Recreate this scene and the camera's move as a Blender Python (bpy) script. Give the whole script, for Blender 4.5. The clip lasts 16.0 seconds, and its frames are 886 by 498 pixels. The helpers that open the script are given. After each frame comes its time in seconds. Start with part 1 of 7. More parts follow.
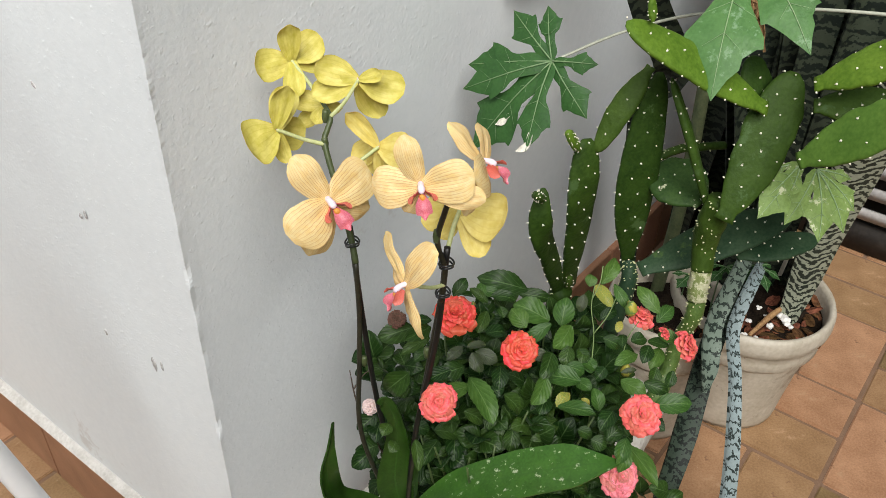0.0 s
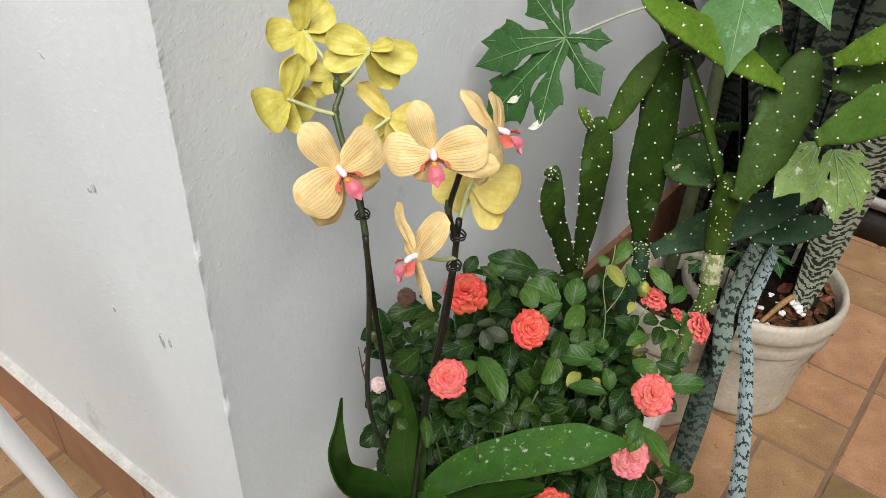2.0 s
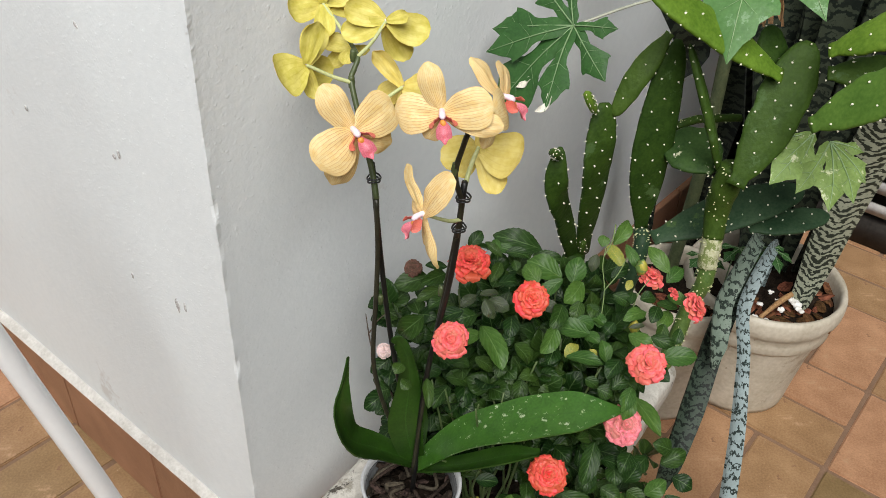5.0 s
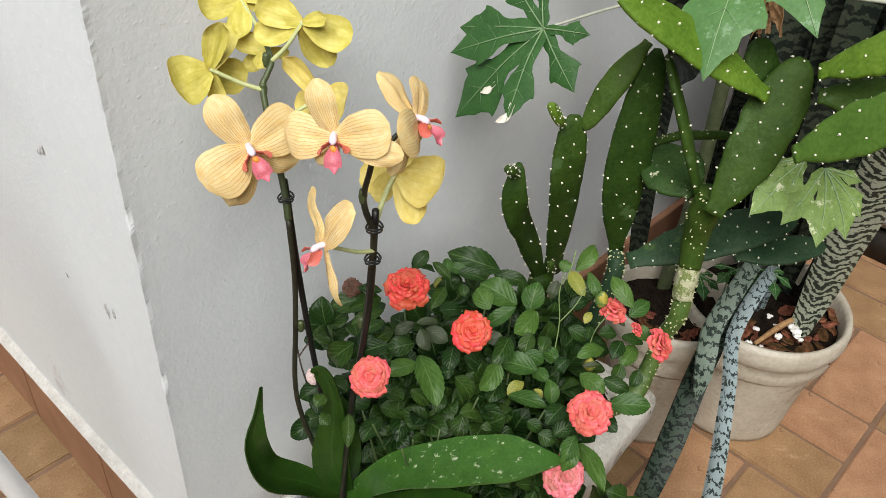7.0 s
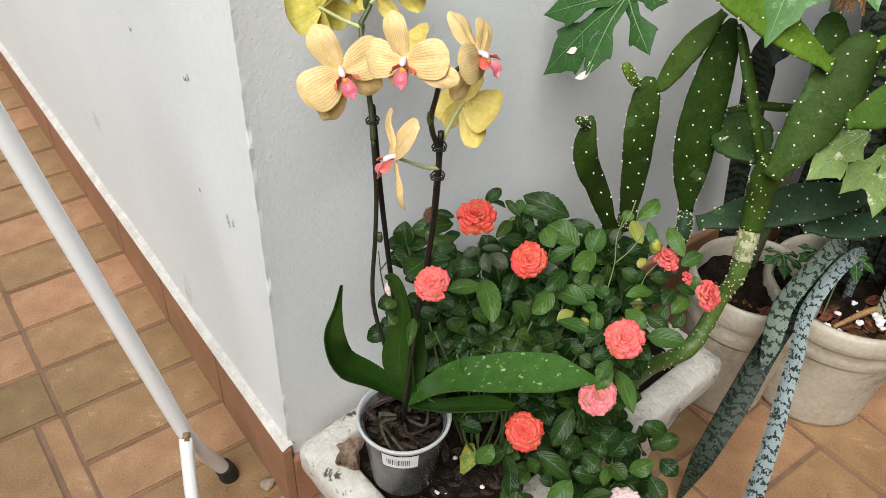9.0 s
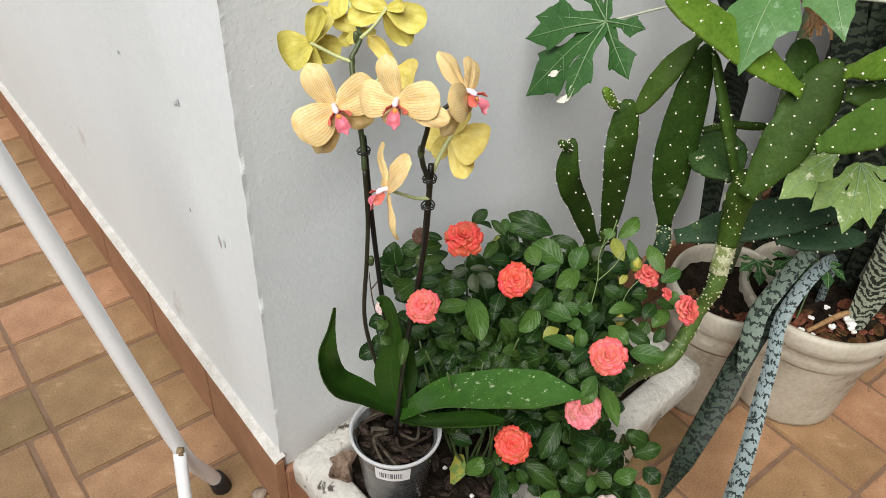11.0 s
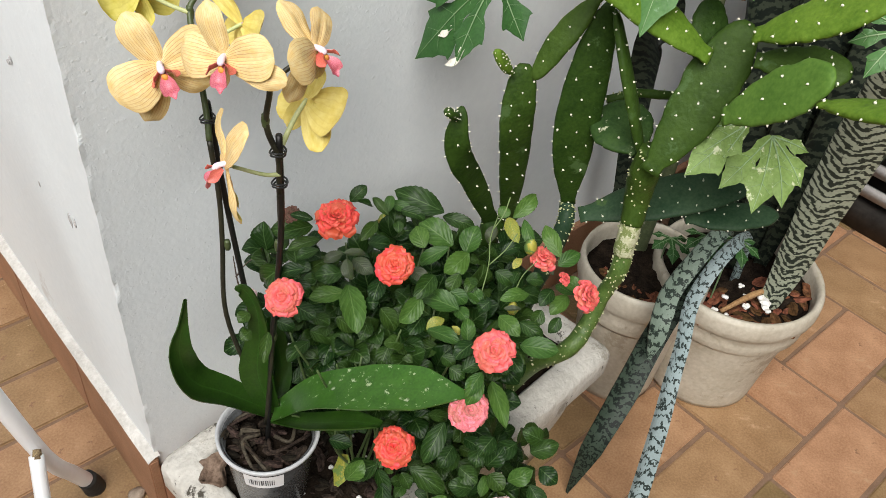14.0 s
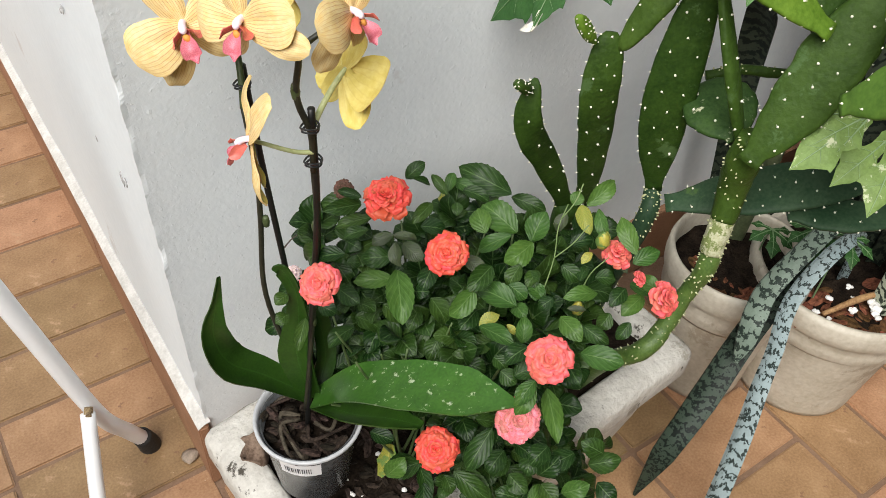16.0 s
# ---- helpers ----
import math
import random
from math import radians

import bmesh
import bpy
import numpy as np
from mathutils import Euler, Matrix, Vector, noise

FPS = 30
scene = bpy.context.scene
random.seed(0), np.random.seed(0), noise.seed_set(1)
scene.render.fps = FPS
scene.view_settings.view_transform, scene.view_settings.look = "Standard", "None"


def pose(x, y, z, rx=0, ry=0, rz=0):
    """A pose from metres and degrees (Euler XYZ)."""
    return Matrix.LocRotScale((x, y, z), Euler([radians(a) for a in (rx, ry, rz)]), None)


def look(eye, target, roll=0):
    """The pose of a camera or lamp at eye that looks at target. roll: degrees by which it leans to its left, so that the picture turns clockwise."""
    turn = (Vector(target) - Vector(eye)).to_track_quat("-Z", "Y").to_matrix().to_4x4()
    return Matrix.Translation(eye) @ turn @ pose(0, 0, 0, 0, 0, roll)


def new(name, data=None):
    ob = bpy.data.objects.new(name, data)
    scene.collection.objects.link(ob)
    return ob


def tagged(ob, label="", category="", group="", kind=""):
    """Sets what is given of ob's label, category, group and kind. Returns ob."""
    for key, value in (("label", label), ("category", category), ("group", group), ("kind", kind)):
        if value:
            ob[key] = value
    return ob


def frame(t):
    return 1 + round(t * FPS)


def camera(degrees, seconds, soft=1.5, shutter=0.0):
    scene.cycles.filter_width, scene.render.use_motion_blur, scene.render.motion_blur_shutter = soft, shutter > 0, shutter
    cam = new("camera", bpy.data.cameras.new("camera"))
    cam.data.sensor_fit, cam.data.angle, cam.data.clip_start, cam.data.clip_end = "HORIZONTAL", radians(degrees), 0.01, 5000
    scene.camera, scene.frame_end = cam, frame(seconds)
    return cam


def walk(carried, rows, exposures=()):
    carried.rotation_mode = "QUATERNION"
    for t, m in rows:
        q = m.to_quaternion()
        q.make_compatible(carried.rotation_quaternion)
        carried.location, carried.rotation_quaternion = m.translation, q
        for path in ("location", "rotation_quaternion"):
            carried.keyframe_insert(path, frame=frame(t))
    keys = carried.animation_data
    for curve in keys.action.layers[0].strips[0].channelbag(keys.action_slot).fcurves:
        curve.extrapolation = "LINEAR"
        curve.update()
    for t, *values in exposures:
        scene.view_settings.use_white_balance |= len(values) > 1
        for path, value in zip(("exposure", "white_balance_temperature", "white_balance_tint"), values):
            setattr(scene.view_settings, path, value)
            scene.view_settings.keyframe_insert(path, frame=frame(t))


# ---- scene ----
cam = camera(56.4, 16.0, soft=0.4)
PATH = [
    (0, (-0.382, -0.613, 1.284), (0.909, 0.34, 0.09), 1.9),
    (0.5, (-0.355, -0.578, 1.272), (0.94, 0.407, 0.108), 2.0),
    (1, (-0.359, -0.558, 1.256), (0.935, 0.427, 0.091), 1.6),
    (1.5, (-0.382, -0.569, 1.245), (0.903, 0.406, 0.063), 1.7),
    (2, (-0.386, -0.613, 1.263), (0.886, 0.349, 0.056), 2.0),
    (2.5, (-0.402, -0.642, 1.292), (0.864, 0.345, 0.098), 2.6),
    (3, (-0.383, -0.601, 1.286), (0.943, 0.48, 0.251), 3.5),
    (3.5, (-0.412, -0.571, 1.262), (0.893, 0.478, 0.169), 1.6),
    (4, (-0.417, -0.58, 1.267), (0.88, 0.432, 0.131), 0.7),
    (4.5, (-0.428, -0.606, 1.267), (0.869, 0.385, 0.113), 1.1),
    (4.7, (-0.43, -0.633, 1.257), (0.862, 0.352, 0.09), 2.1),
    (6.8, (-0.325, -0.689, 1.239), (0.87, 0.34, 0.009), 4.5),
    (7, (-0.289, -0.669, 1.244), (0.904, 0.363, 0.014), 4.3),
    (7.5, (-0.225, -0.697, 1.25), (0.889, 0.409, 0.012), 2.4),
    (8, (-0.227, -0.794, 1.241), (0.765, 0.398, -0.021), 4.4),
    (8.5, (-0.278, -0.812, 1.253), (0.657, 0.424, -0.011), 3.9),
    (9, (-0.325, -0.811, 1.267), (0.621, 0.414, 0.001), 2.6),
    (9.2, (-0.326, -0.811, 1.261), (0.643, 0.394, -0.006), 2.9),
    (11.3, (-0.346, -0.806, 1.316), (0.64, 0.378, 0.042), 3.1),
    (11.5, (-0.373, -0.809, 1.313), (0.641, 0.365, 0.051), 3.9),
    (12, (-0.388, -0.796, 1.32), (0.679, 0.338, 0.065), 4.6),
    (12.5, (-0.38, -0.782, 1.325), (0.732, 0.339, 0.097), 4.2),
    (13, (-0.377, -0.771, 1.333), (0.76, 0.361, 0.139), 4.5),
    (13.5, (-0.339, -0.789, 1.308), (0.803, 0.343, 0.119), 4.9),
    (14, (-0.223, -0.779, 1.257), (0.847, 0.273, -0.066), 6.7),
    (14.5, (-0.173, -0.76, 1.218), (0.758, 0.294, -0.205), 6.4),
    (15, (-0.156, -0.747, 1.203), (0.7, 0.355, -0.229), 5.3),
    (15.5, (-0.144, -0.737, 1.21), (0.694, 0.379, -0.223), 4.6),
    (16, (-0.135, -0.736, 1.223), (0.711, 0.394, -0.193), 4.3),
]
walk(cam, [(t, look(eye, target, roll)) for t, eye, target, roll in PATH], exposures=[(0.0, 0.42), (3.5, 0.41), (7.0, 0.48), (7.5, 0.48), (8.5, 0.58), (9.2, 0.56), (11.5, 0.53), (12.5, 0.48), (13.0, 0.39), (13.5, 0.44), (14.0, 0.6), (14.5, 0.76), (15.0, 0.76), (16.0, 0.7)])

# ---- world, sun, light ----
world = bpy.data.worlds.new("overcast_sky")
world.use_nodes = True
scene.world = world
wn = world.node_tree.nodes
wl = world.node_tree.links
sky = wn.new("ShaderNodeTexSky")
sky.sky_type = "NISHITA"
sky.sun_disc = False
sky.sun_elevation = radians(52)
sky.sun_rotation = radians(-60)
sky.air_density, sky.dust_density, sky.ozone_density = 1.0, 1.0, 1.0
soften = wn.new("ShaderNodeHueSaturation")
soften.inputs["Saturation"].default_value = 0.58
wl.new(sky.outputs[0], soften.inputs["Color"])
wl.new(soften.outputs[0], wn["Background"].inputs["Color"])
wn["Background"].inputs["Strength"].default_value = 0.066

sun = new("sun", bpy.data.lights.new("sun", "SUN"))
sun.data.energy, sun.data.angle, sun.data.color = 3.62, radians(42), (1.0, 0.975, 0.93)
sun.matrix_world = look((-2.7, -1.8, 3.4), (0, 0, 0))


# ---- materials ----
def material(name, dark, light, rough=0.6, size=0.05, fine=0.006, bump=0.2, bump_size=0.01, metal=0.0, spread=0.0, spec=0.5, soak=0.0, coat=0.0):
    """A surface whose colour wanders between two tones at two scales, with fine relief; spread: how much single pieces differ."""
    m = bpy.data.materials.new(name)
    m.use_nodes = True
    n, l = m.node_tree.nodes, m.node_tree.links
    b = n["Principled BSDF"]
    where = n.new("ShaderNodeTexCoord")
    big, small = n.new("ShaderNodeTexNoise"), n.new("ShaderNodeTexNoise")
    big.inputs["Scale"].default_value, small.inputs["Scale"].default_value = 1 / size, 1 / fine
    big.inputs["Detail"].default_value, small.inputs["Detail"].default_value = 4, 3
    add = n.new("ShaderNodeMath")
    add.operation = "MULTIPLY_ADD"
    add.inputs[1].default_value = 0.45
    for t in (big, small):
        l.new(where.outputs["Object"], t.inputs["Vector"])
    l.new(small.outputs["Fac"], add.inputs[0])
    scaled = n.new("ShaderNodeMath")
    scaled.operation = "MULTIPLY"
    scaled.inputs[1].default_value = 0.55
    l.new(big.outputs["Fac"], scaled.inputs[0])
    l.new(scaled.outputs[0], add.inputs[2])
    ramp = n.new("ShaderNodeValToRGB")
    ramp.color_ramp.elements[0].position, ramp.color_ramp.elements[1].position = 0.36, 0.64
    ramp.color_ramp.elements[0].color, ramp.color_ramp.elements[1].color = (*dark, 1), (*light, 1)
    l.new(add.outputs[0], ramp.inputs["Fac"])
    colour = ramp.outputs["Color"]
    if spread:
        info, hsv, bit, mixed, wrap = n.new("ShaderNodeObjectInfo"), n.new("ShaderNodeHueSaturation"), n.new("ShaderNodeNewGeometry"), n.new("ShaderNodeMath"), n.new("ShaderNodeMath")
        wrap.operation = "FRACT"
        l.new(info.outputs["Random"], mixed.inputs[0])
        l.new(bit.outputs["Random Per Island"], mixed.inputs[1])
        l.new(mixed.outputs[0], wrap.inputs[0])
        span = n.new("ShaderNodeMapRange")
        span.inputs["To Min"].default_value, span.inputs["To Max"].default_value = 1 - spread, 1 + spread
        l.new(wrap.outputs[0], span.inputs["Value"])
        l.new(span.outputs[0], hsv.inputs["Value"])
        hue = n.new("ShaderNodeMapRange")
        hue.inputs["To Min"].default_value, hue.inputs["To Max"].default_value = 0.5 + spread * 0.05, 0.5 - spread * 0.05
        l.new(wrap.outputs[0], hue.inputs["Value"])
        l.new(hue.outputs[0], hsv.inputs["Hue"])
        l.new(colour, hsv.inputs["Color"])
        colour = hsv.outputs["Color"]
    l.new(colour, b.inputs["Base Color"])
    b.inputs["Roughness"].default_value, b.inputs["Metallic"].default_value = rough, metal
    b.inputs["Specular IOR Level"].default_value = spec
    b.inputs["Coat Weight"].default_value = coat
    if soak:
        b.inputs["Subsurface Weight"].default_value = soak
        b.inputs["Subsurface Radius"].default_value = (0.004, 0.004, 0.002)
        b.inputs["Subsurface Scale"].default_value = 1.0
    if bump:
        relief, tex = n.new("ShaderNodeBump"), n.new("ShaderNodeTexNoise")
        tex.inputs["Scale"].default_value, tex.inputs["Detail"].default_value = 1 / bump_size, 5
        l.new(where.outputs["Object"], tex.inputs["Vector"])
        l.new(tex.outputs["Fac"], relief.inputs["Height"])
        relief.inputs["Strength"].default_value, relief.inputs["Distance"].default_value = bump, bump_size * 0.5
        l.new(relief.outputs[0], b.inputs["Normal"])
    return m


def sprinkle(m, colour, scale, amount, rough=None):
    """Lay irregular spots or stains of another colour over a material."""
    n, l = m.node_tree.nodes, m.node_tree.links
    b = n["Principled BSDF"]
    old = b.inputs["Base Color"].links[0].from_socket
    where, tex, cut, mix = n.new("ShaderNodeTexCoord"), n.new("ShaderNodeTexNoise"), n.new("ShaderNodeValToRGB"), n.new("ShaderNodeMix")
    mix.data_type = "RGBA"
    tex.inputs["Scale"].default_value, tex.inputs["Detail"].default_value, tex.inputs["Roughness"].default_value = scale, 6, 0.7
    cut.color_ramp.elements[0].position, cut.color_ramp.elements[1].position = 1 - amount, min(1, 1.05 - amount)
    l.new(where.outputs["Object"], tex.inputs["Vector"])
    l.new(tex.outputs["Fac"], cut.inputs["Fac"])
    l.new(cut.outputs["Color"], mix.inputs["Factor"])
    l.new(old, mix.inputs["A"])
    mix.inputs["B"].default_value = (*colour, 1)
    l.new(mix.outputs["Result"], b.inputs["Base Color"])
    return m


plaster = material("plaster_white", (0.742, 0.78, 0.795), (0.792, 0.827, 0.838), 0.72, 0.35, 0.015, 0.18, 0.006)
sprinkle(plaster, (0.66, 0.66, 0.65), 4.0, 0.36)
sprinkle(plaster, (0.42, 0.41, 0.39), 42.0, 0.235)
def pimples(m, scale, low, high, strength, distance):
    """Sparse raised or sunken specks on top of a material's own relief."""
    n, l = m.node_tree.nodes, m.node_tree.links
    b = n["Principled BSDF"]
    old = b.inputs["Normal"].links[0].from_socket
    where, tex, cut, relief = n.new("ShaderNodeTexCoord"), n.new("ShaderNodeTexNoise"), n.new("ShaderNodeMapRange"), n.new("ShaderNodeBump")
    tex.inputs["Scale"].default_value, tex.inputs["Detail"].default_value = scale, 2
    cut.inputs["From Min"].default_value, cut.inputs["From Max"].default_value = low, high
    l.new(where.outputs["Object"], tex.inputs["Vector"])
    l.new(tex.outputs["Fac"], cut.inputs["Value"])
    l.new(cut.outputs[0], relief.inputs["Height"])
    l.new(old, relief.inputs["Normal"])
    relief.inputs["Strength"].default_value, relief.inputs["Distance"].default_value = strength, distance
    l.new(relief.outputs[0], b.inputs["Normal"])
    return m


pimples(plaster, 22.0, 0.2, 0.8, 0.05, 0.006)
pimples(plaster, 130.0, 0.62, 0.78, 0.3, 0.0014)
pimples(plaster, 80.0, 0.29, 0.2, -0.45, 0.002)
# grey for the unseen closing walls, kept dark so they bounce little light
low_bounce_plaster = material("low_bounce_plaster", (0.26, 0.26, 0.25), (0.36, 0.355, 0.34), 0.85, 0.4, 0.02, 0.3, 0.01)
terracotta = material("terracotta", (0.25, 0.142, 0.066), (0.39, 0.241, 0.124), 0.5, 0.06, 0.004, 0.35, 0.006, spread=0.34)
sprinkle(terracotta, (0.23, 0.12, 0.066), 28.0, 0.37)
sprinkle(terracotta, (0.46, 0.29, 0.17), 9.0, 0.4)
sprinkle(terracotta, (0.6, 0.45, 0.32), 70.0, 0.325)
sprinkle(terracotta, (0.07, 0.04, 0.025), 120.0, 0.285)
grout = material("grout", (0.17, 0.1, 0.06), (0.25, 0.155, 0.1), 0.85, 0.05, 0.004, 0.4, 0.006)
skirt_clay = material("skirting_clay", (0.27, 0.135, 0.075), (0.38, 0.2, 0.115), 0.6, 0.06, 0.004, 0.3, 0.008, spread=0.1)
limewash = material("limewash", (0.5, 0.48, 0.44), (0.68, 0.66, 0.62), 0.8, 0.03, 0.005, 0.5, 0.006)
cement = material("white_cement", (0.5, 0.475, 0.425), (0.64, 0.615, 0.56), 0.8, 0.04, 0.006, 0.6, 0.014)
sprinkle(cement, (0.36, 0.33, 0.28), 14.0, 0.41)
sprinkle(cement, (0.13, 0.115, 0.095), 40.0, 0.4)
mouldy_cement = material("mouldy_cement", (0.5, 0.475, 0.425), (0.64, 0.615, 0.56), 0.8, 0.04, 0.006, 0.7, 0.014)
sprinkle(mouldy_cement, (0.33, 0.305, 0.255), 12.0, 0.4)
sprinkle(mouldy_cement, (0.07, 0.06, 0.046), 34.0, 0.4)
pot_white = material("pot_white", (0.41, 0.365, 0.285), (0.55, 0.505, 0.42), 0.55, 0.06, 0.008, 0.25, 0.02)
sprinkle(pot_white, (0.34, 0.29, 0.22), 9.0, 0.4)
sprinkle(pot_white, (0.24, 0.2, 0.145), 24.0, 0.33)
soil = material("soil", (0.006, 0.0045, 0.0035), (0.028, 0.02, 0.014), 0.95, 0.02, 0.003, 1.0, 0.008, spec=0.05)
bark = material("bark", (0.008, 0.006, 0.005), (0.055, 0.04, 0.029), 0.85, 0.012, 0.003, 0.8, 0.004, spread=0.6, spec=0.12)
bark_red = material("bark_red", (0.05, 0.02, 0.01), (0.2, 0.085, 0.04), 0.8, 0.01, 0.003, 0.6, 0.004, spread=0.5, spec=0.15)
root_grey = material("root_grey", (0.025, 0.02, 0.014), (0.1, 0.083, 0.058), 0.7, 0.01, 0.003, 0.4, 0.003, spec=0.2)
bark_piece = material("bark_piece", (0.1, 0.065, 0.045), (0.28, 0.2, 0.15), 0.85, 0.015, 0.004, 0.8, 0.006, spec=0.15)
perlite = material("perlite", (0.72, 0.7, 0.66), (0.85, 0.84, 0.82), 0.8, 0.01, 0.002, 0.6, 0.003)
white_metal = material("white_metal", (0.85, 0.86, 0.87), (0.89, 0.9, 0.9), 0.35, 0.1, 0.01, 0.05, 0.004)
rubber = material("black_rubber", (0.012, 0.012, 0.012), (0.03, 0.028, 0.026), 0.7, 0.02, 0.004, 0.3, 0.004)
rust = material("rust", (0.1, 0.06, 0.03), (0.34, 0.25, 0.12), 0.7, 0.004, 0.002, 0.5, 0.002)
dark_metal = material("dark_metal", (0.02, 0.018, 0.017), (0.05, 0.045, 0.04), 0.45, 0.05, 0.01, 0.1, 0.01)
pale_slat = material("pale_slat", (0.42, 0.4, 0.39), (0.56, 0.54, 0.52), 0.5, 0.08, 0.01, 0.1, 0.01)
scuff = material("scuffed_plaster", (0.26, 0.25, 0.24), (0.58, 0.57, 0.56), 0.85, 0.004, 0.001, 0.5, 0.002)
stone = material("stone", (0.25, 0.2, 0.15), (0.4, 0.32, 0.25), 0.8, 0.01, 0.003, 0.6, 0.005)


# ---- mesh helpers ----
def link(name, bm, mat, smooth=True):
    me = bpy.data.meshes.new(name)
    bm.normal_update()
    bm.to_mesh(me)
    bm.free()
    for p in me.polygons:
        p.use_smooth = smooth
    me.materials.append(mat)
    return new(name, me)


def thing(name, at, label, category, group="", kind=""):
    ob = new(name)
    ob.location = at
    ob.empty_display_size = 0.02
    return tagged(ob, label, category, group, kind)


def under(ob, parent):
    """Hang ob, whose mesh is in world metres, under a parent that is only shifted."""
    ob.parent = parent
    if parent.type == "EMPTY":
        ob.matrix_parent_inverse = Matrix.Translation(-parent.location)
    return ob


def part(name, bm, mat, parent, label="", smooth=True):
    return tagged(under(link(name, bm, mat, smooth), parent), label)


def alone(name, bm, mat, label, category, group="", kind="", smooth=True):
    return tagged(link(name, bm, mat, smooth), label, category, group, kind)


def glide(pts, n):
    """A smooth line of n + 1 points through the given ones."""
    pts = [Vector(p) for p in pts]
    if len(pts) == 2:
        return [pts[0].lerp(pts[1], i / n) for i in range(n + 1)]
    q = [2 * pts[0] - pts[1], *pts, 2 * pts[-1] - pts[-2]]
    out = []
    for i in range(n + 1):
        u = i / n * (len(pts) - 1)
        k = min(int(u), len(pts) - 2)
        f = u - k
        a, b, c, d = q[k : k + 4]
        out.append(0.5 * (2 * b + (c - a) * f + (2 * a - 5 * b + 4 * c - d) * f * f + (3 * b - a - 3 * c + d) * f**3))
    return out


def spread_of(values, n):
    """n + 1 values run evenly through the given ones."""
    return [float(np.interp(i / n * (len(values) - 1), range(len(values)), values)) for i in range(n + 1)]


def tube(bm, pts, radii, n=12, seg=8, caps=True):
    line, rad = glide(pts, n), spread_of(radii, n)
    side = Vector((0.31, 0.52, 0.8))
    rings = []
    for i, p in enumerate(line):
        d = (line[min(i + 1, n)] - line[max(i - 1, 0)]).normalized()
        side = (side - d * side.dot(d)).normalized()
        up = d.cross(side)
        rings.append([bm.verts.new(p + rad[i] * (math.cos(a) * side + math.sin(a) * up)) for a in (2 * math.pi * k / seg for k in range(seg))])
    for r, s in zip(rings, rings[1:]):
        for k in range(seg):
            bm.faces.new((r[k], r[(k + 1) % seg], s[(k + 1) % seg], s[k]))
    if caps:
        bm.faces.new(rings[0][::-1])
        bm.faces.new(rings[-1])
    return bm


def lathe(bm, profile, centre, seg=48, wave=0.0, closed=True):
    """Turn a profile of (radius, height) about a point."""
    c = Vector(centre)
    rings = []
    for r, z in profile:
        ring = []
        for k in range(seg):
            a = 2 * math.pi * k / seg
            rr = r * (1 + wave * noise.noise(Vector((math.cos(a) * 2, math.sin(a) * 2, z * 20))))
            ring.append(bm.verts.new(c + Vector((rr * math.cos(a), rr * math.sin(a), z))))
        rings.append(ring)
    for r, s in zip(rings, rings[1:]):
        for k in range(seg):
            bm.faces.new((r[k], r[(k + 1) % seg], s[(k + 1) % seg], s[k]))
    if closed:
        bm.faces.new(rings[0][::-1])
        bm.faces.new(rings[-1])
    return bm


def box(bm, lo, hi, m=None, bevel=0.0):
    lo, hi = Vector(lo), Vector(hi)
    made = bmesh.ops.create_cube(bm, size=1.0)["verts"]
    for v in made:
        v.co = Vector(((lo[i] + hi[i]) / 2 + v.co[i] * (hi[i] - lo[i]) for i in range(3)))
        if m:
            v.co = m @ v.co
    if bevel:
        edges = {e for v in made for e in v.link_edges}
        bmesh.ops.bevel(bm, geom=list(edges), offset=bevel, segments=2, affect="EDGES")
    return bm


def rock(bm, at, r, squash=0.7, seed=0):
    made = bmesh.ops.create_icosphere(bm, subdivisions=2, radius=1.0)["verts"]
    turn = Euler((seed * 1.3, seed * 2.1, seed * 0.7)).to_matrix()
    for v in made:
        k = 1 + 0.45 * noise.noise(v.co * 1.6 + Vector((seed * 3.7, seed, 0)))
        v.co = Vector(at) + (turn @ v.co) * k * r * Vector((1, 1, 1)).length / 1.732
        v.co.z = at[2] + (v.co.z - at[2]) * squash
    return bm


# ---- structure ----
bm = bmesh.new()
box(bm, (-30, -30, -0.16), (30, 30, -0.004))
floor = alone("floor", bm, grout, "patio floor of reddish terracotta tiles in brown joints", "floor", kind="structure", smooth=False)


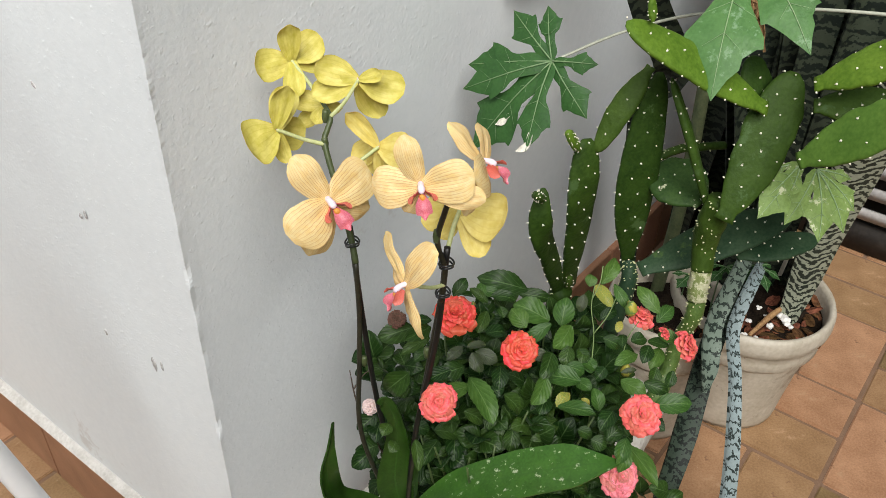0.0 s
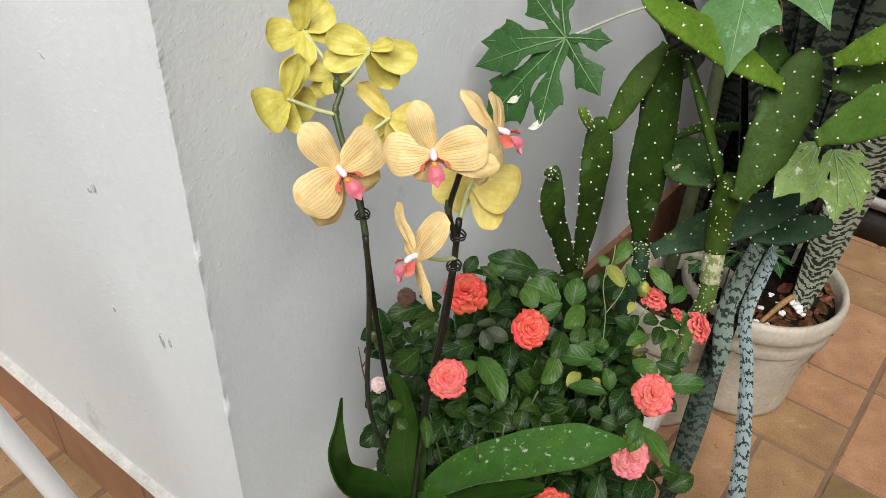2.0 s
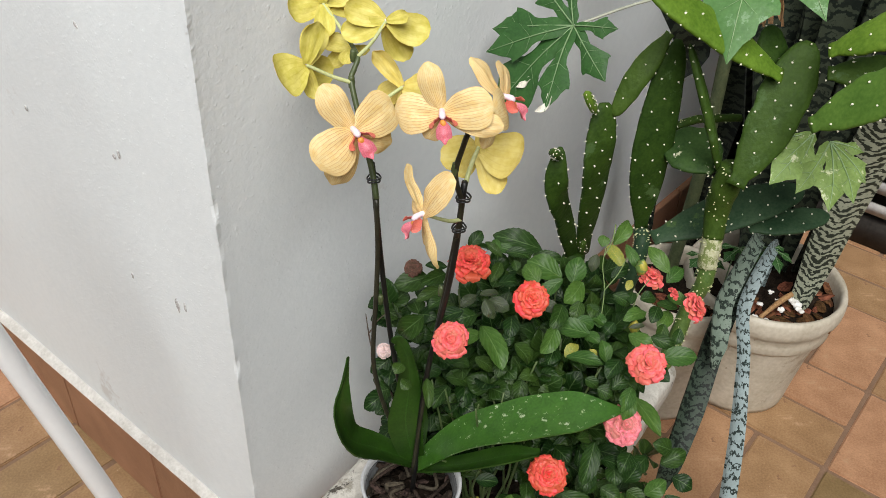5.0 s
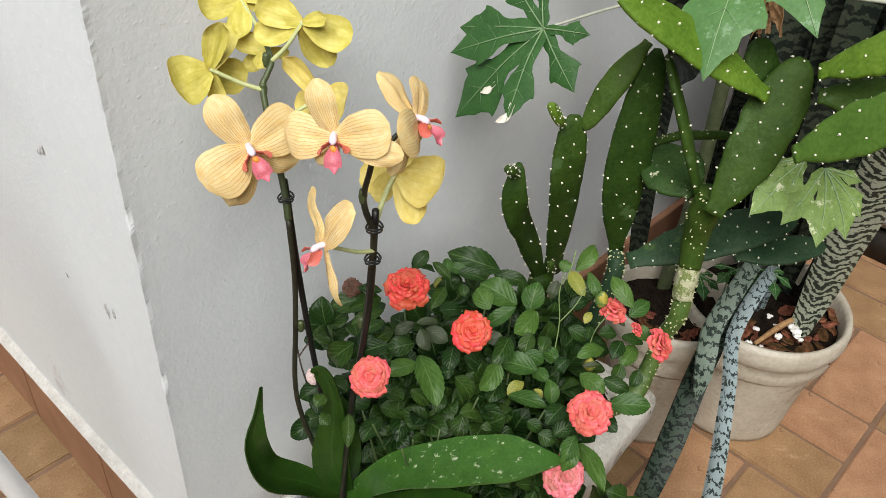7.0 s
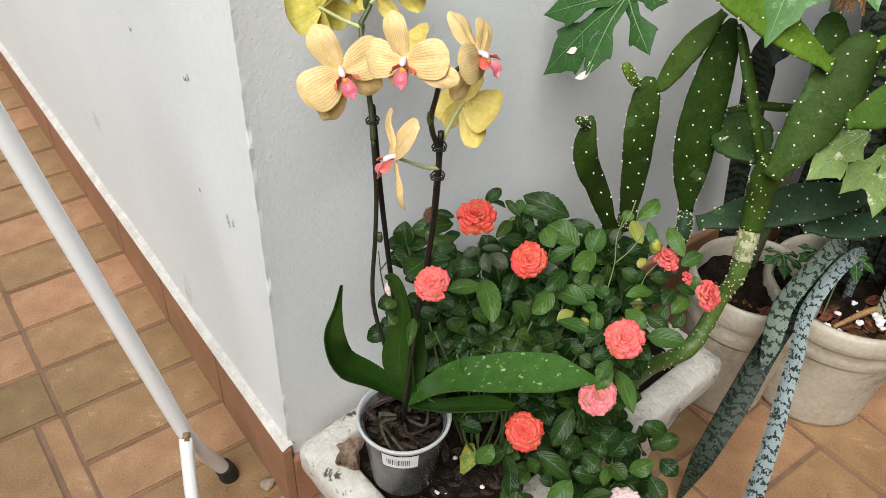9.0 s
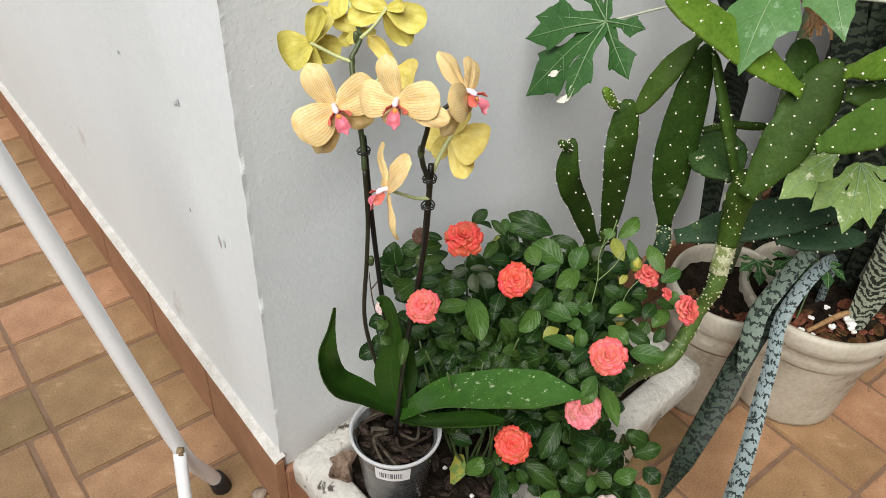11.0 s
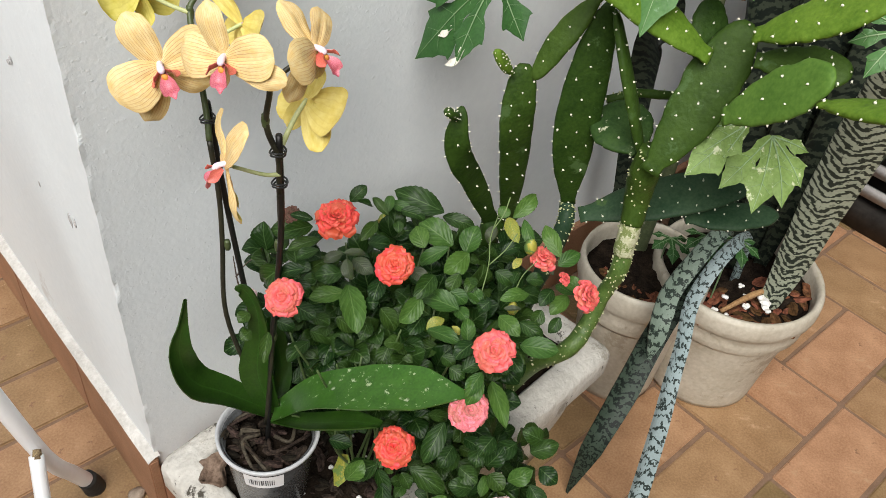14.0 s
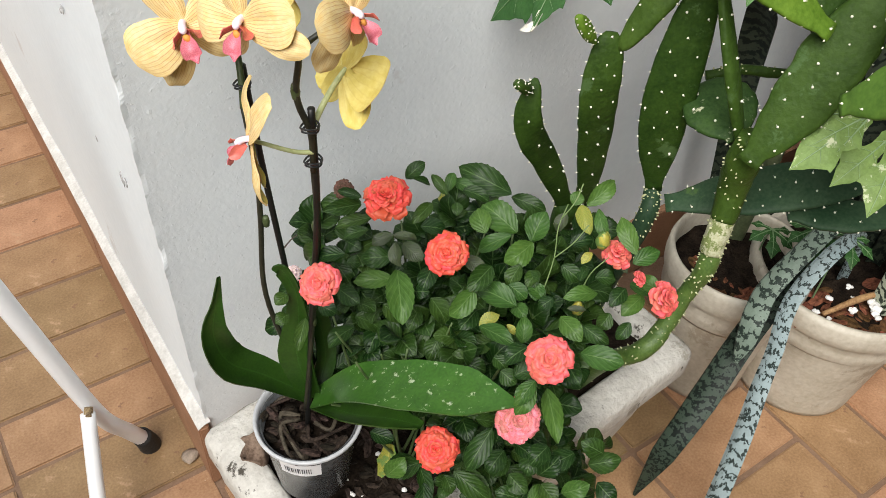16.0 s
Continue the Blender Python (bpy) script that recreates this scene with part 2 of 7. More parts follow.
def wall_face(name, from_, along, out, length, high, thick, label, seed):
    """A plastered wall with an uneven front, its back flat. along and out are unit vectors in plan."""
    bm = bmesh.new()
    a, o, p = Vector(along), Vector(out), Vector(from_)
    xs = [length * (i / 60) ** 1.6 for i in range(61)]
    zs = [high * (j / 70) for j in range(71)]
    grid = []
    for x in xs:
        col = []
        for z in zs:
            q = p + a * x + Vector((0, 0, z))
            k = 0.0035 * noise.noise(Vector((x * 5, z * 5, seed))) + 0.0014 * noise.noise(Vector((x * 24, z * 24, seed + 9)))
            fade = min(1.0, max(0.0, x - 0.02) / 0.06)
            col.append(bm.verts.new(q + o * k * fade))
        grid.append(col)
    for r, s in zip(grid, grid[1:]):
        for j in range(70):
            bm.faces.new((r[j], s[j], s[j + 1], r[j + 1]))
    rim = [v for v in bm.verts]
    back = [[bm.verts.new(p + a * x - o * thick + Vector((0, 0, z))) for z in (0, high)] for x in (0, length)]
    bm.faces.new((back[0][0], back[0][1], back[1][1], back[1][0]))
    bm.faces.new([c[-1] for c in grid] + [back[1][1], back[0][1]])
    bm.faces.new([c[0] for c in grid][::-1] + [back[0][0], back[1][0]])
    bm.faces.new(grid[-1][:] + [back[1][1], back[1][0]])
    bm.faces.new(grid[0][::-1] + [back[0][0], back[0][1]])
    bmesh.ops.recalc_face_normals(bm, faces=bm.faces)
    return alone(name, bm, plaster, label, "wall", kind="structure")


wall_face("wall_west", (0, 0.006, 0), (0, 1, 0), (-1, 0, 0), 6.0, 2.8, 0.2, "white plastered wall with small chips and scratches", 3)
wall_face("wall_south", (0.004, 0, 0), (1, 0, 0), (0, -1, 0), 4.0, 2.8, 0.003 + 0.2, "white plastered wall behind the plants, in shade", 7)

# the worn arris where the two faces meet
bm = bmesh.new()
line = []
for j in range(521):
    z = 0.15 + j * 0.005
    k = 0.0016 * noise.noise(Vector((z * 30, 1, 2))) + 0.0008 * noise.noise(Vector((z * 110, 4, 2))) + 0.007 * max(0, noise.noise(Vector((z * 17, 5, 2))) - 0.3)
    line.append((Vector((0.0004, 0.03, z)), Vector((-0.0005, 0.005, z)), Vector((-0.001 + k, -0.001 + k, z)), Vector((0.005, -0.0005, z)), Vector((0.03, 0.0004, z))))
cols = [[bm.verts.new(q) for q in row] for row in line]
for r, s in zip(cols, cols[1:]):
    for k in range(4):
        bm.faces.new((r[k], r[k + 1], s[k + 1], s[k]))
alone("trim", bm, plaster, "chipped plaster corner edge of the white wall", "trim", kind="structure", smooth=False)

# dents and scratches in the plaster
for k, (p, wide, high) in enumerate((((0.0, 0.213, 0.536), 0.003, 0.005), ((0.0, 0.182, 0.737), 0.002, 0.006), ((-0.0, 0.113, 0.544), 0.003, 0.009), ((0.0, 0.094, 0.548), 0.002, 0.007), ((0.0, 0.216, 0.889), 0.004, 0.003), ((0.0, 0.11, 0.54), 0.003, 0.01), ((0.0, 0.405, 0.719), 0.002, 0.004), ((0.0, 0.193, 0.73), 0.0025, 0.003))):
    bm = bmesh.new()
    rock(bm, (0, 0, 0), 1.0, 1.0, k + 3)
    for v in bm.verts:
        v.co = Vector((p[0] - 0.001 + v.co.x * 0.0012, p[1] + v.co.y * wide, p[2] + v.co.z * high + v.co.y * wide * 0.6))
    part("chip", bm, scuff, bpy.data.objects["wall_west"], "small grey chip in the plaster")

# skirting of clay tiles with a limewashed mortar line on top
SKIRT, FALL = 0.152, 0.026  # the passage floor rises against the level skirting line
base_w = thing("baseboard", (0, 1, 0), "reddish clay tile skirting along the white wall", "baseboard", kind="structure")
base_s = thing("baseboard", (1, 0, 0), "reddish clay tile skirting behind the plant pots", "baseboard", kind="structure")
for n in range(20):
    bm = bmesh.new()
    box(bm, (-0.016, -0.012 + n * 0.272, 0.0), (0.0, -0.012 + n * 0.272 + 0.268, SKIRT), bevel=0.002)
    for v in bm.verts:
        if v.co.z > 0.05:
            v.co.z -= FALL * v.co.y
    part("tile", bm, skirt_clay, base_w, smooth=False)
for n in range(12):
    bm = bmesh.new()
    box(bm, (0.0 + n * 0.272, -0.016, 0.0), (n * 0.272 + 0.268, 0.0, SKIRT if n > 1 else SKIRT - 0.03), bevel=0.002)
    part("tile", bm, skirt_clay, base_s, smooth=False)
for lo, hi, along in (((-0.0145, -0.01, SKIRT), (0.0, 5.4, SKIRT + 0.011), 1),):
    bm = bmesh.new()
    n = 160
    rows = []
    for i in range(n + 1):
        u = lo[along] + (hi[along] - lo[along]) * i / n
        w = 0.003 * noise.noise(Vector((u * 11, along, 0)))
        prof = [(0.0162 + w * 0.2, SKIRT - 0.001), (0.011 + w * 0.4, SKIRT + 0.003), (0.004, SKIRT + 0.006 + w), (-0.004, SKIRT + 0.007 + w)]
        rows.append([bm.verts.new((-d, u, z - FALL * u) if along else (u, -d, z)) for d, z in prof])
    for r, s in zip(rows, rows[1:]):
        for k in range(3):
            bm.faces.new((r[k], s[k], s[k + 1], r[k + 1]))
    bmesh.ops.recalc_face_normals(bm, faces=bm.faces)
    alone("trim", bm, limewash, "limewashed mortar line on top of the skirting", "trim", kind="structure")

# unseen walls added round the patio to block low sky and dim the fill light
for name, lo, hi in (("wall_east", (4.0, -6, 0), (4.2, 0.2, 2.8)), ("wall_far", (-6, 6.0, 0), (0.2, 6.2, 2.8)), ("wall_left", (-2.9, -6, 0), (-2.7, 6.2, 2.8)), ("wall_behind", (-2.7, -3.4, 0), (4.2, -3.2, 2.8))):
    bm = bmesh.new()
    box(bm, lo, hi)
    alone(name, bm, low_bounce_plaster, "unseen grey wall added to limit sky light and bounce", "wall", kind="structure", smooth=False)
# out-of-view slab, added to keep sky light off the plants at the right
bm = bmesh.new()
box(bm, (1.05, -6.0, 2.8), (4.2, 0.2, 2.95))
alone("ceiling", bm, plaster, "unseen roof slab added to shade the end of the patio", "ceiling", kind="structure", smooth=False)


# ---- planter with soil ----
def rounded(lx, ly, r, n=6):
    out = []
    for cx, cy, a0 in ((1, 1, 0), (-1, 1, 90), (-1, -1, 180), (1, -1, 270)):
        for i in range(n + 1):
            a = radians(a0 + 90 * i / n)
            out.append((cx * (lx / 2 - r) + r * math.cos(a), cy * (ly / 2 - r) + r * math.sin(a)))
    return out


PLANTER = Matrix.Translation((0.304, -0.221, 0)) @ Matrix.Rotation(radians(5.0), 4, "Z")
planter = thing("planter", PLANTER.translation, "rough white cement trough planter with grey stains, beside the wall", "planter")


def trough(levels, name, mat, label=""):
    bm = bmesh.new()
    rings = []
    for lx, ly, r, z in levels:
        ring = []
        pts = []
        base = rounded(lx, ly, r)
        for i, (a, b) in enumerate(base):
            c, d = base[(i + 1) % len(base)]
            k = max(1, int(math.hypot(c - a, d - b) / 0.02))
            pts += [(a + (c - a) * j / k, b + (d - b) * j / k) for j in range(k)]
        for x, y in pts:
            w = noise.noise(Vector((x * 22, y * 22, z * 22))) * 0.003 + noise.noise(Vector((x * 70, y * 70, z * 70))) * 0.0016
            s = 1 + w / max(0.1, math.hypot(x, y)) * (1.0 if z > 0.01 else 0)
            ring.append(bm.verts.new(PLANTER @ Vector((x * s, y * s, z + w * 0.8))))
        rings.append(ring)
    m = min(len(r) for r in rings)
    for r, s in zip(rings, rings[1:]):
        n1, n2 = len(r), len(s)
        for k in range(m):
            a, b, c, d = r[k * n1 // m], r[(k + 1) * n1 // m % n1], s[(k + 1) * n2 // m % n2], s[k * n2 // m]
            bm.faces.new((a, b, c, d))
    bm.faces.new(rings[0][::-1])
    bm.faces.new(rings[-1])
    bmesh.ops.recalc_face_normals(bm, faces=bm.faces)
    return part(name, bm, mat, planter, label)


LX, LY = 0.645, 0.312
trough([(LX - 0.11, LY - 0.1, 0.03, 0.0), (LX - 0.1, LY - 0.09, 0.03, 0.05), (LX - 0.075, LY - 0.065, 0.03, 0.12), (LX - 0.05, LY - 0.045, 0.03, 0.185), (LX - 0.034, LY - 0.034, 0.03, 0.222), (LX - 0.12, LY - 0.11, 0.03, 0.224)], "body", cement)
trough([(LX - 0.13, LY - 0.12, 0.02, 0.22), (LX - 0.03, LY - 0.03, 0.03, 0.219), (LX - 0.008, LY - 0.008, 0.022, 0.222), (LX, LY, 0.022, 0.232), (LX, LY, 0.022, 0.264), (LX - 0.006, LY - 0.006, 0.022, 0.274), (LX - 0.024, LY - 0.024, 0.02, 0.281),
        (LX - 0.044, LY - 0.044, 0.02, 0.281), (LX - 0.054, LY - 0.054, 0.02, 0.283), (LX - 0.084, LY - 0.084, 0.018, 0.285), (LX - 0.094, LY - 0.094, 0.02, 0.279), (LX - 0.1, LY - 0.1, 0.02, 0.262), (LX - 0.106, LY - 0.106, 0.02, 0.225)], "rim", mouldy_cement, "broad stepped rim with dark mould stains")


def ground_patch(name, outline_at, n, z, rough, mat, label, lumps=0.012):
    """A lumpy sheet of soil, closed below; outline_at(angle) gives its edge."""
    bm = bmesh.new()
    rings = []
    for i in range(n + 1):
        ring = []
        for k in range(64):
            x, y = outline_at(2 * math.pi * k / 64)
            cx, cy = outline_at(None)
            f = i / n
            px, py = cx + (x - cx) * f, cy + (y - cy) * f
            h = lumps * noise.noise(Vector((px * 30, py * 30, z))) + lumps * 0.6 * noise.noise(Vector((px * 90, py * 90, z)))
            ring.append(bm.verts.new((px, py, z + h)))
        rings.append(ring)
    for r, s in zip(rings, rings[1:]):
        for k in range(64):
            bm.faces.new((r[k], s[k], s[(k + 1) % 64], r[(k + 1) % 64]))
    low = [bm.verts.new(v.co - Vector((0, 0, 0.03))) for v in rings[-1]]
    for k in range(64):
        bm.faces.new((rings[-1][k], low[k], low[(k + 1) % 64], rings[-1][(k + 1) % 64]))
    bm.faces.new(low[::-1])
    bmesh.ops.remove_doubles(bm, verts=rings[0], dist=1e-5)
    bmesh.ops.recalc_face_normals(bm, faces=bm.faces)
    return alone(name, bm, mat, label, "soil", kind="stuff")


def trough_edge(a):
    if a is None:
        q = PLANTER @ Vector((0, 0, 0))
    else:
        c, s = math.cos(a), math.sin(a)
        k = min((LX - 0.1) / 2 / max(1e-6, abs(c)), (LY - 0.1) / 2 / max(1e-6, abs(s)))
        q = PLANTER @ Vector((c * k, s * k, 0))
    return q.x, q.y


ground_patch("potting_soil", trough_edge, 14, 0.262, 1, soil, "dark crumbly potting soil filling the trough")


# ---- two round pots ----
def round_pot(centre, r, high, label):
    pot = thing("flower_pot", centre, label, "flower pot", "round white pots")
    c = Vector(centre)
    bm = bmesh.new()
    lathe(bm, [(r * 0.70, 0.0), (r * 0.715, 0.012), (r * 0.74, high * 0.2), (r * 0.79, high * 0.45), (r * 0.86, high * 0.66), (r * 0.875, high * 0.7), (r * 0.8, high * 0.71)], c, 56, 0.006)
    part("body", bm, pot_white, pot)
    bm = bmesh.new()
    lathe(bm, [(r * 0.85, high * 0.69), (r * 0.895, high * 0.675), (r * 0.93, high * 0.7), (r * 0.935, high * 0.76), (r * 0.925, high * 0.81), (r * 0.955, high * 0.83), (r * 0.99, high * 0.86), (r, high * 0.9), (r * 0.995, high * 0.965), (r * 0.97, high),
               (r * 0.93, high), (r * 0.9, high * 0.97), (r * 0.885, high * 0.86), (r * 0.85, high * 0.7)], c, 64, 0.008)
    part("rim", bm, pot_white, pot, "stepped rounded rim, dusty inside")
    ground_patch("potting_soil", lambda a: (c.x, c.y) if a is None else (c.x + r * 0.885 * math.cos(a), c.y + r * 0.885 * math.sin(a)), 10, c.z + high * 0.86, 1, soil, "dark potting soil in a round pot", 0.01)
    return pot


POT_A, POT_B = (0.986, -0.356, 0.0), (0.832, -0.252, 0.0)
round_pot(POT_A, 0.156, 0.28, "round off-white flower pot holding a snake plant")
round_pot(POT_B, 0.118, 0.3, "round off-white flower pot with dark soil, half hidden")

# ---- white tubular leg at the passage ----
chair = thing("folding_table", (-0.08, 0.105, 0), "leg of a white tubular folding table with black rubber foot", "table")
bm = bmesh.new()
tube(bm, [(-0.083, 0.105, 0.03), (-0.1, 0.098, 0.075), (-0.13, 0.088, 0.16), (-0.165, 0.1, 0.35), (-0.195, 0.12, 0.52), (-0.28, 0.18, 1.0), (-0.35, 0.23, 1.4)], [0.0125] * 3 + [0.0135] * 4, 40, 14)
leg = part("leg", bm, white_metal, chair)
bm = bmesh.new()
tube(bm, [(-0.076, 0.108, 0.0), (-0.079, 0.1065, 0.018), (-0.085, 0.104, 0.04)], [0.018, 0.017, 0.0155], 6, 16)
part("rubber_foot", bm, rubber, leg, "black rubber foot")
bm = bmesh.new()
tube(bm, [(-0.142, 0.066, 0.2), (-0.17, 0.0, 0.12), (-0.205, -0.09, 0.02)], [0.0105, 0.011, 0.011], 10, 12)
part("brace", bm, white_metal, chair)
bm = bmesh.new()
tube(bm, [(-0.138, 0.068, 0.209), (-0.143, 0.06, 0.2)], [0.006, 0.007], 3, 8)
part("rivet", bm, rust, chair, "rusty rivet joint")

# ---- slatted bench at the far end ----
bench = thing("slatted_bench", (1.7, -0.6, 0), "dark metal bench with pale grey slats standing on the tiles", "bench")
bm = bmesh.new()
box(bm, (1.695, -1.6, 0.0), (1.75, -0.22, 0.075), bevel=0.004)
part("base_rail", bm, dark_metal, bench)
for k in range(6):
    z = 0.075 + 0.058 * k
    bm = bmesh.new()
    box(bm, (1.69 + 0.008 * k, -1.6, z + 0.022), (1.705 + 0.008 * k, -0.26, z + 0.054), bevel=0.004)
    part("slat", bm, pale_slat, bench)
for y in (-0.24, -0.92, -1.58):
    bm = bmesh.new()
    box(bm, (1.71, y - 0.02, 0.07), (1.775, y + 0.02, 0.44), bevel=0.004)
    part("post", bm, dark_metal, bench)
bm = bmesh.new()
box(bm, (1.76, -1.6, 0.0), (1.78, -0.22, 0.42))
part("back_panel", bm, dark_metal, bench)


# ---- plant materials ----
def leafy(name, dark, light, vein, rough=0.4, veins=9.0, slant=0.9, strength=0.35, spread=0.18, streaks=0.0, translucent=0.12, spec=0.35, grain=(0.02, 0.003)):
    """A leaf with a midrib and side veins, drawn along the blade's own length and width."""
    m = material(name, dark, light, rough, grain[0], grain[1], 0.0, spread=spread, spec=spec)
    n, l = m.node_tree.nodes, m.node_tree.links
    b = n["Principled BSDF"]
    old = b.inputs["Base Color"].links[0].from_socket
    uv, cut = n.new("ShaderNodeUVMap"), n.new("ShaderNodeSeparateXYZ")
    l.new(uv.outputs[0], cut.inputs[0])

    def op(kind, a, c=None):
        x = n.new("ShaderNodeMath")
        x.operation = kind
        for i, v in enumerate((a, c)):
            if v is None:
                continue
            if isinstance(v, (int, float)):
                x.inputs[i].default_value = v
            else:
                l.new(v, x.inputs[i])
        return x.outputs[0]

    off = op("ABSOLUTE", op("SUBTRACT", cut.outputs[0], 0.5))
    run = op("FRACT", op("MULTIPLY", op("SUBTRACT", cut.outputs[1], op("MULTIPLY", off, slant)), veins))
    side = op("LESS_THAN", op("ABSOLUTE", op("SUBTRACT", run, 0.5)), 0.055)
    rib = op("LESS_THAN", off, 0.022)
    both = op("MAXIMUM", op("MULTIPLY", side, 0.55), rib)
    if streaks:
        wob = n.new("ShaderNodeTexNoise")
        wob.inputs["Scale"].default_value, wob.inputs["Detail"].default_value = 5.0, 3
        l.new(uv.outputs[0], wob.inputs["Vector"])
        bent = op("MULTIPLY", wob.outputs["Fac"], 0.8)
        lane = op("FRACT", op("ADD", op("MULTIPLY", cut.outputs[0], streaks), bent))
        thin = op("SUBTRACT", 1.0, op("MULTIPLY", op("ABSOLUTE", op("SUBTRACT", lane, 0.5)), 6.5))
        lane_2 = op("FRACT", op("ADD", op("MULTIPLY", cut.outputs[0], streaks * 2.0), op("MULTIPLY", bent, 2.6)))
        twigs = op("MULTIPLY", op("SUBTRACT", 1.0, op("MULTIPLY", op("ABSOLUTE", op("SUBTRACT", lane_2, 0.5)), 5.0)), op("MULTIPLY", cut.outputs[1], 0.6))
        fade = op("SUBTRACT", 1.08, op("MULTIPLY", cut.outputs[1], 0.9))
        both = op("MULTIPLY", op("MAXIMUM", op("MAXIMUM", thin, twigs), 0.0), fade)
    mix = n.new("ShaderNodeMix")
    mix.data_type = "RGBA"
    l.new(op("MULTIPLY", both, strength), mix.inputs["Factor"])
    l.new(old, mix.inputs["A"])
    mix.inputs["B"].default_value = (*vein, 1)
    l.new(mix.outputs["Result"], b.inputs["Base Color"])
    relief = n.new("ShaderNodeBump")
    soft = op("ABSOLUTE", op("SUBTRACT", run, 0.5))
    l.new(op("ADD", soft, op("MULTIPLY", rib, -0.5)), relief.inputs["Height"])
    relief.inputs["Strength"].default_value, relief.inputs["Distance"].default_value = (0.15, 0.002) if streaks else (0.26, 0.0018)
    l.new(relief.outputs[0], b.inputs["Normal"])
    if translucent:
        b.inputs["Subsurface Weight"].default_value = translucent
        b.inputs["Subsurface Radius"].default_value = (0.003, 0.006, 0.001)
        b.inputs["Subsurface Scale"].default_value = 0.6
    return m


def banded(name, pale, dark, step=0.018, share=0.5, warp=0.5, zigzag=0.0, ragged=1.9):
    """Snake plant: broken dark bands across a pale blade, along the blade's length in metres."""
    m = material(name, pale, tuple(c * 1.25 for c in pale), 0.5, 0.03, 0.004, 0.15, 0.01, spec=0.18)
    n, l = m.node_tree.nodes, m.node_tree.links
    b = n["Principled BSDF"]
    old = b.inputs["Base Color"].links[0].from_socket
    uv, split, stretch = n.new("ShaderNodeUVMap"), n.new("ShaderNodeSeparateXYZ"), n.new("ShaderNodeMapping")
    stretch.inputs["Scale"].default_value = (0.05, 1.0, 1.0)
    l.new(uv.outputs[0], split.inputs[0])
    l.new(uv.outputs[0], stretch.inputs[0])

    def op(kind, a, c=None):
        x = n.new("ShaderNodeMath")
        x.operation = kind
        for i, v in enumerate((a, c)):
            if isinstance(v, (int, float)):
                x.inputs[i].default_value = v
            elif v is not None:
                l.new(v, x.inputs[i])
        return x.outputs[0]

    def cloud(scale, detail):
        t = n.new("ShaderNodeTexNoise")
        t.inputs["Scale"].default_value, t.inputs["Detail"].default_value, t.inputs["Roughness"].default_value = scale, detail, 0.65
        l.new(stretch.outputs[0], t.inputs["Vector"])
        return op("SUBTRACT", t.outputs["Fac"], 0.5)

    zig = op("MULTIPLY", op("PINGPONG", op("MULTIPLY", split.outputs[0], 1.25), 0.5), zigzag)
    along = op("ADD", op("ADD", split.outputs[1], zig), op("MULTIPLY", cloud(45.0, 3), warp * 0.06))
    wave = op("SINE", op("MULTIPLY", along, 6.2832 / step))
    value = op("ADD", op("MULTIPLY", wave, 0.5), op("MULTIPLY", cloud(150.0, 5), ragged))
    cut = n.new("ShaderNodeMapRange")
    cut.interpolation_type = "SMOOTHSTEP"
    cut.inputs["From Min"].default_value, cut.inputs["From Max"].default_value = share - 0.12, share + 0.16
    l.new(value, cut.inputs["Value"])
    mix = n.new("ShaderNodeMix")
    mix.data_type = "RGBA"
    l.new(cut.outputs[0], mix.inputs["Factor"])
    l.new(old, mix.inputs["A"])
    mix.inputs["B"].default_value = (*dark, 1)
    l.new(mix.outputs["Result"], b.inputs["Base Color"])
    return m


rose_leaf = leafy("rose_leaf", (0.0085, 0.026, 0.0042), (0.023, 0.057, 0.009), (0.12, 0.2, 0.07), 0.42, 5.5, strength=0.45, spread=0.45, spec=0.2, translucent=0.0, grain=(0.5, 0.12))
rose_leaf_young = leafy("rose_leaf_young", (0.029, 0.074, 0.011), (0.055, 0.12, 0.022), (0.14, 0.23, 0.075), 0.42, 5.5, strength=0.45, spread=0.3, spec=0.22, translucent=0.0, grain=(0.5, 0.12))
rose_leaf_old = leafy("rose_leaf_old", (0.022, 0.036, 0.016), (0.045, 0.056, 0.026), (0.1, 0.12, 0.07), 0.5, 8)
rose_leaf_yellow = leafy("rose_leaf_yellow", (0.22, 0.23, 0.035), (0.42, 0.36, 0.06), (0.5, 0.45, 0.15), 0.45, 8)
sprinkle(rose_leaf_yellow, (0.12, 0.2, 0.05), 60.0, 0.5)
sprinkle(rose_leaf_yellow, (0.2, 0.1, 0.03), 110.0, 0.36)
rose_back = material("rose_leaf_back", (0.045, 0.08, 0.035), (0.07, 0.115, 0.055), 0.6, 0.02, 0.004, 0.1, 0.003)
orchid_leaf = leafy("orchid_leaf", (0.014, 0.042, 0.0055), (0.026, 0.07, 0.009), (0.035, 0.1, 0.015), 0.3, 0.0, 0.0, 0.5, 0.05)
orchid_leaf_spotted = leafy("orchid_leaf_spotted", (0.028, 0.088, 0.0105), (0.049, 0.132, 0.018), (0.035, 0.1, 0.015), 0.3, 0.0, 0.0, 0.5, 0.05)
sprinkle(orchid_leaf_spotted, (0.34, 0.42, 0.26), 120.0, 0.395)


def see_through(m, share):
    """Let a thin petal glow with the light that falls on its other side."""
    n, l = m.node_tree.nodes, m.node_tree.links
    b, out = n["Principled BSDF"], n["Material Output"]
    thin, mix = n.new("ShaderNodeBsdfTranslucent"), n.new("ShaderNodeMixShader")
    mix.inputs["Fac"].default_value = share
    l.new(b.inputs["Base Color"].links[0].from_socket, thin.inputs["Color"])
    l.new(b.outputs[0], mix.inputs[1])
    l.new(thin.outputs[0], mix.inputs[2])
    l.new(mix.outputs[0], out.inputs["Surface"])
    return m


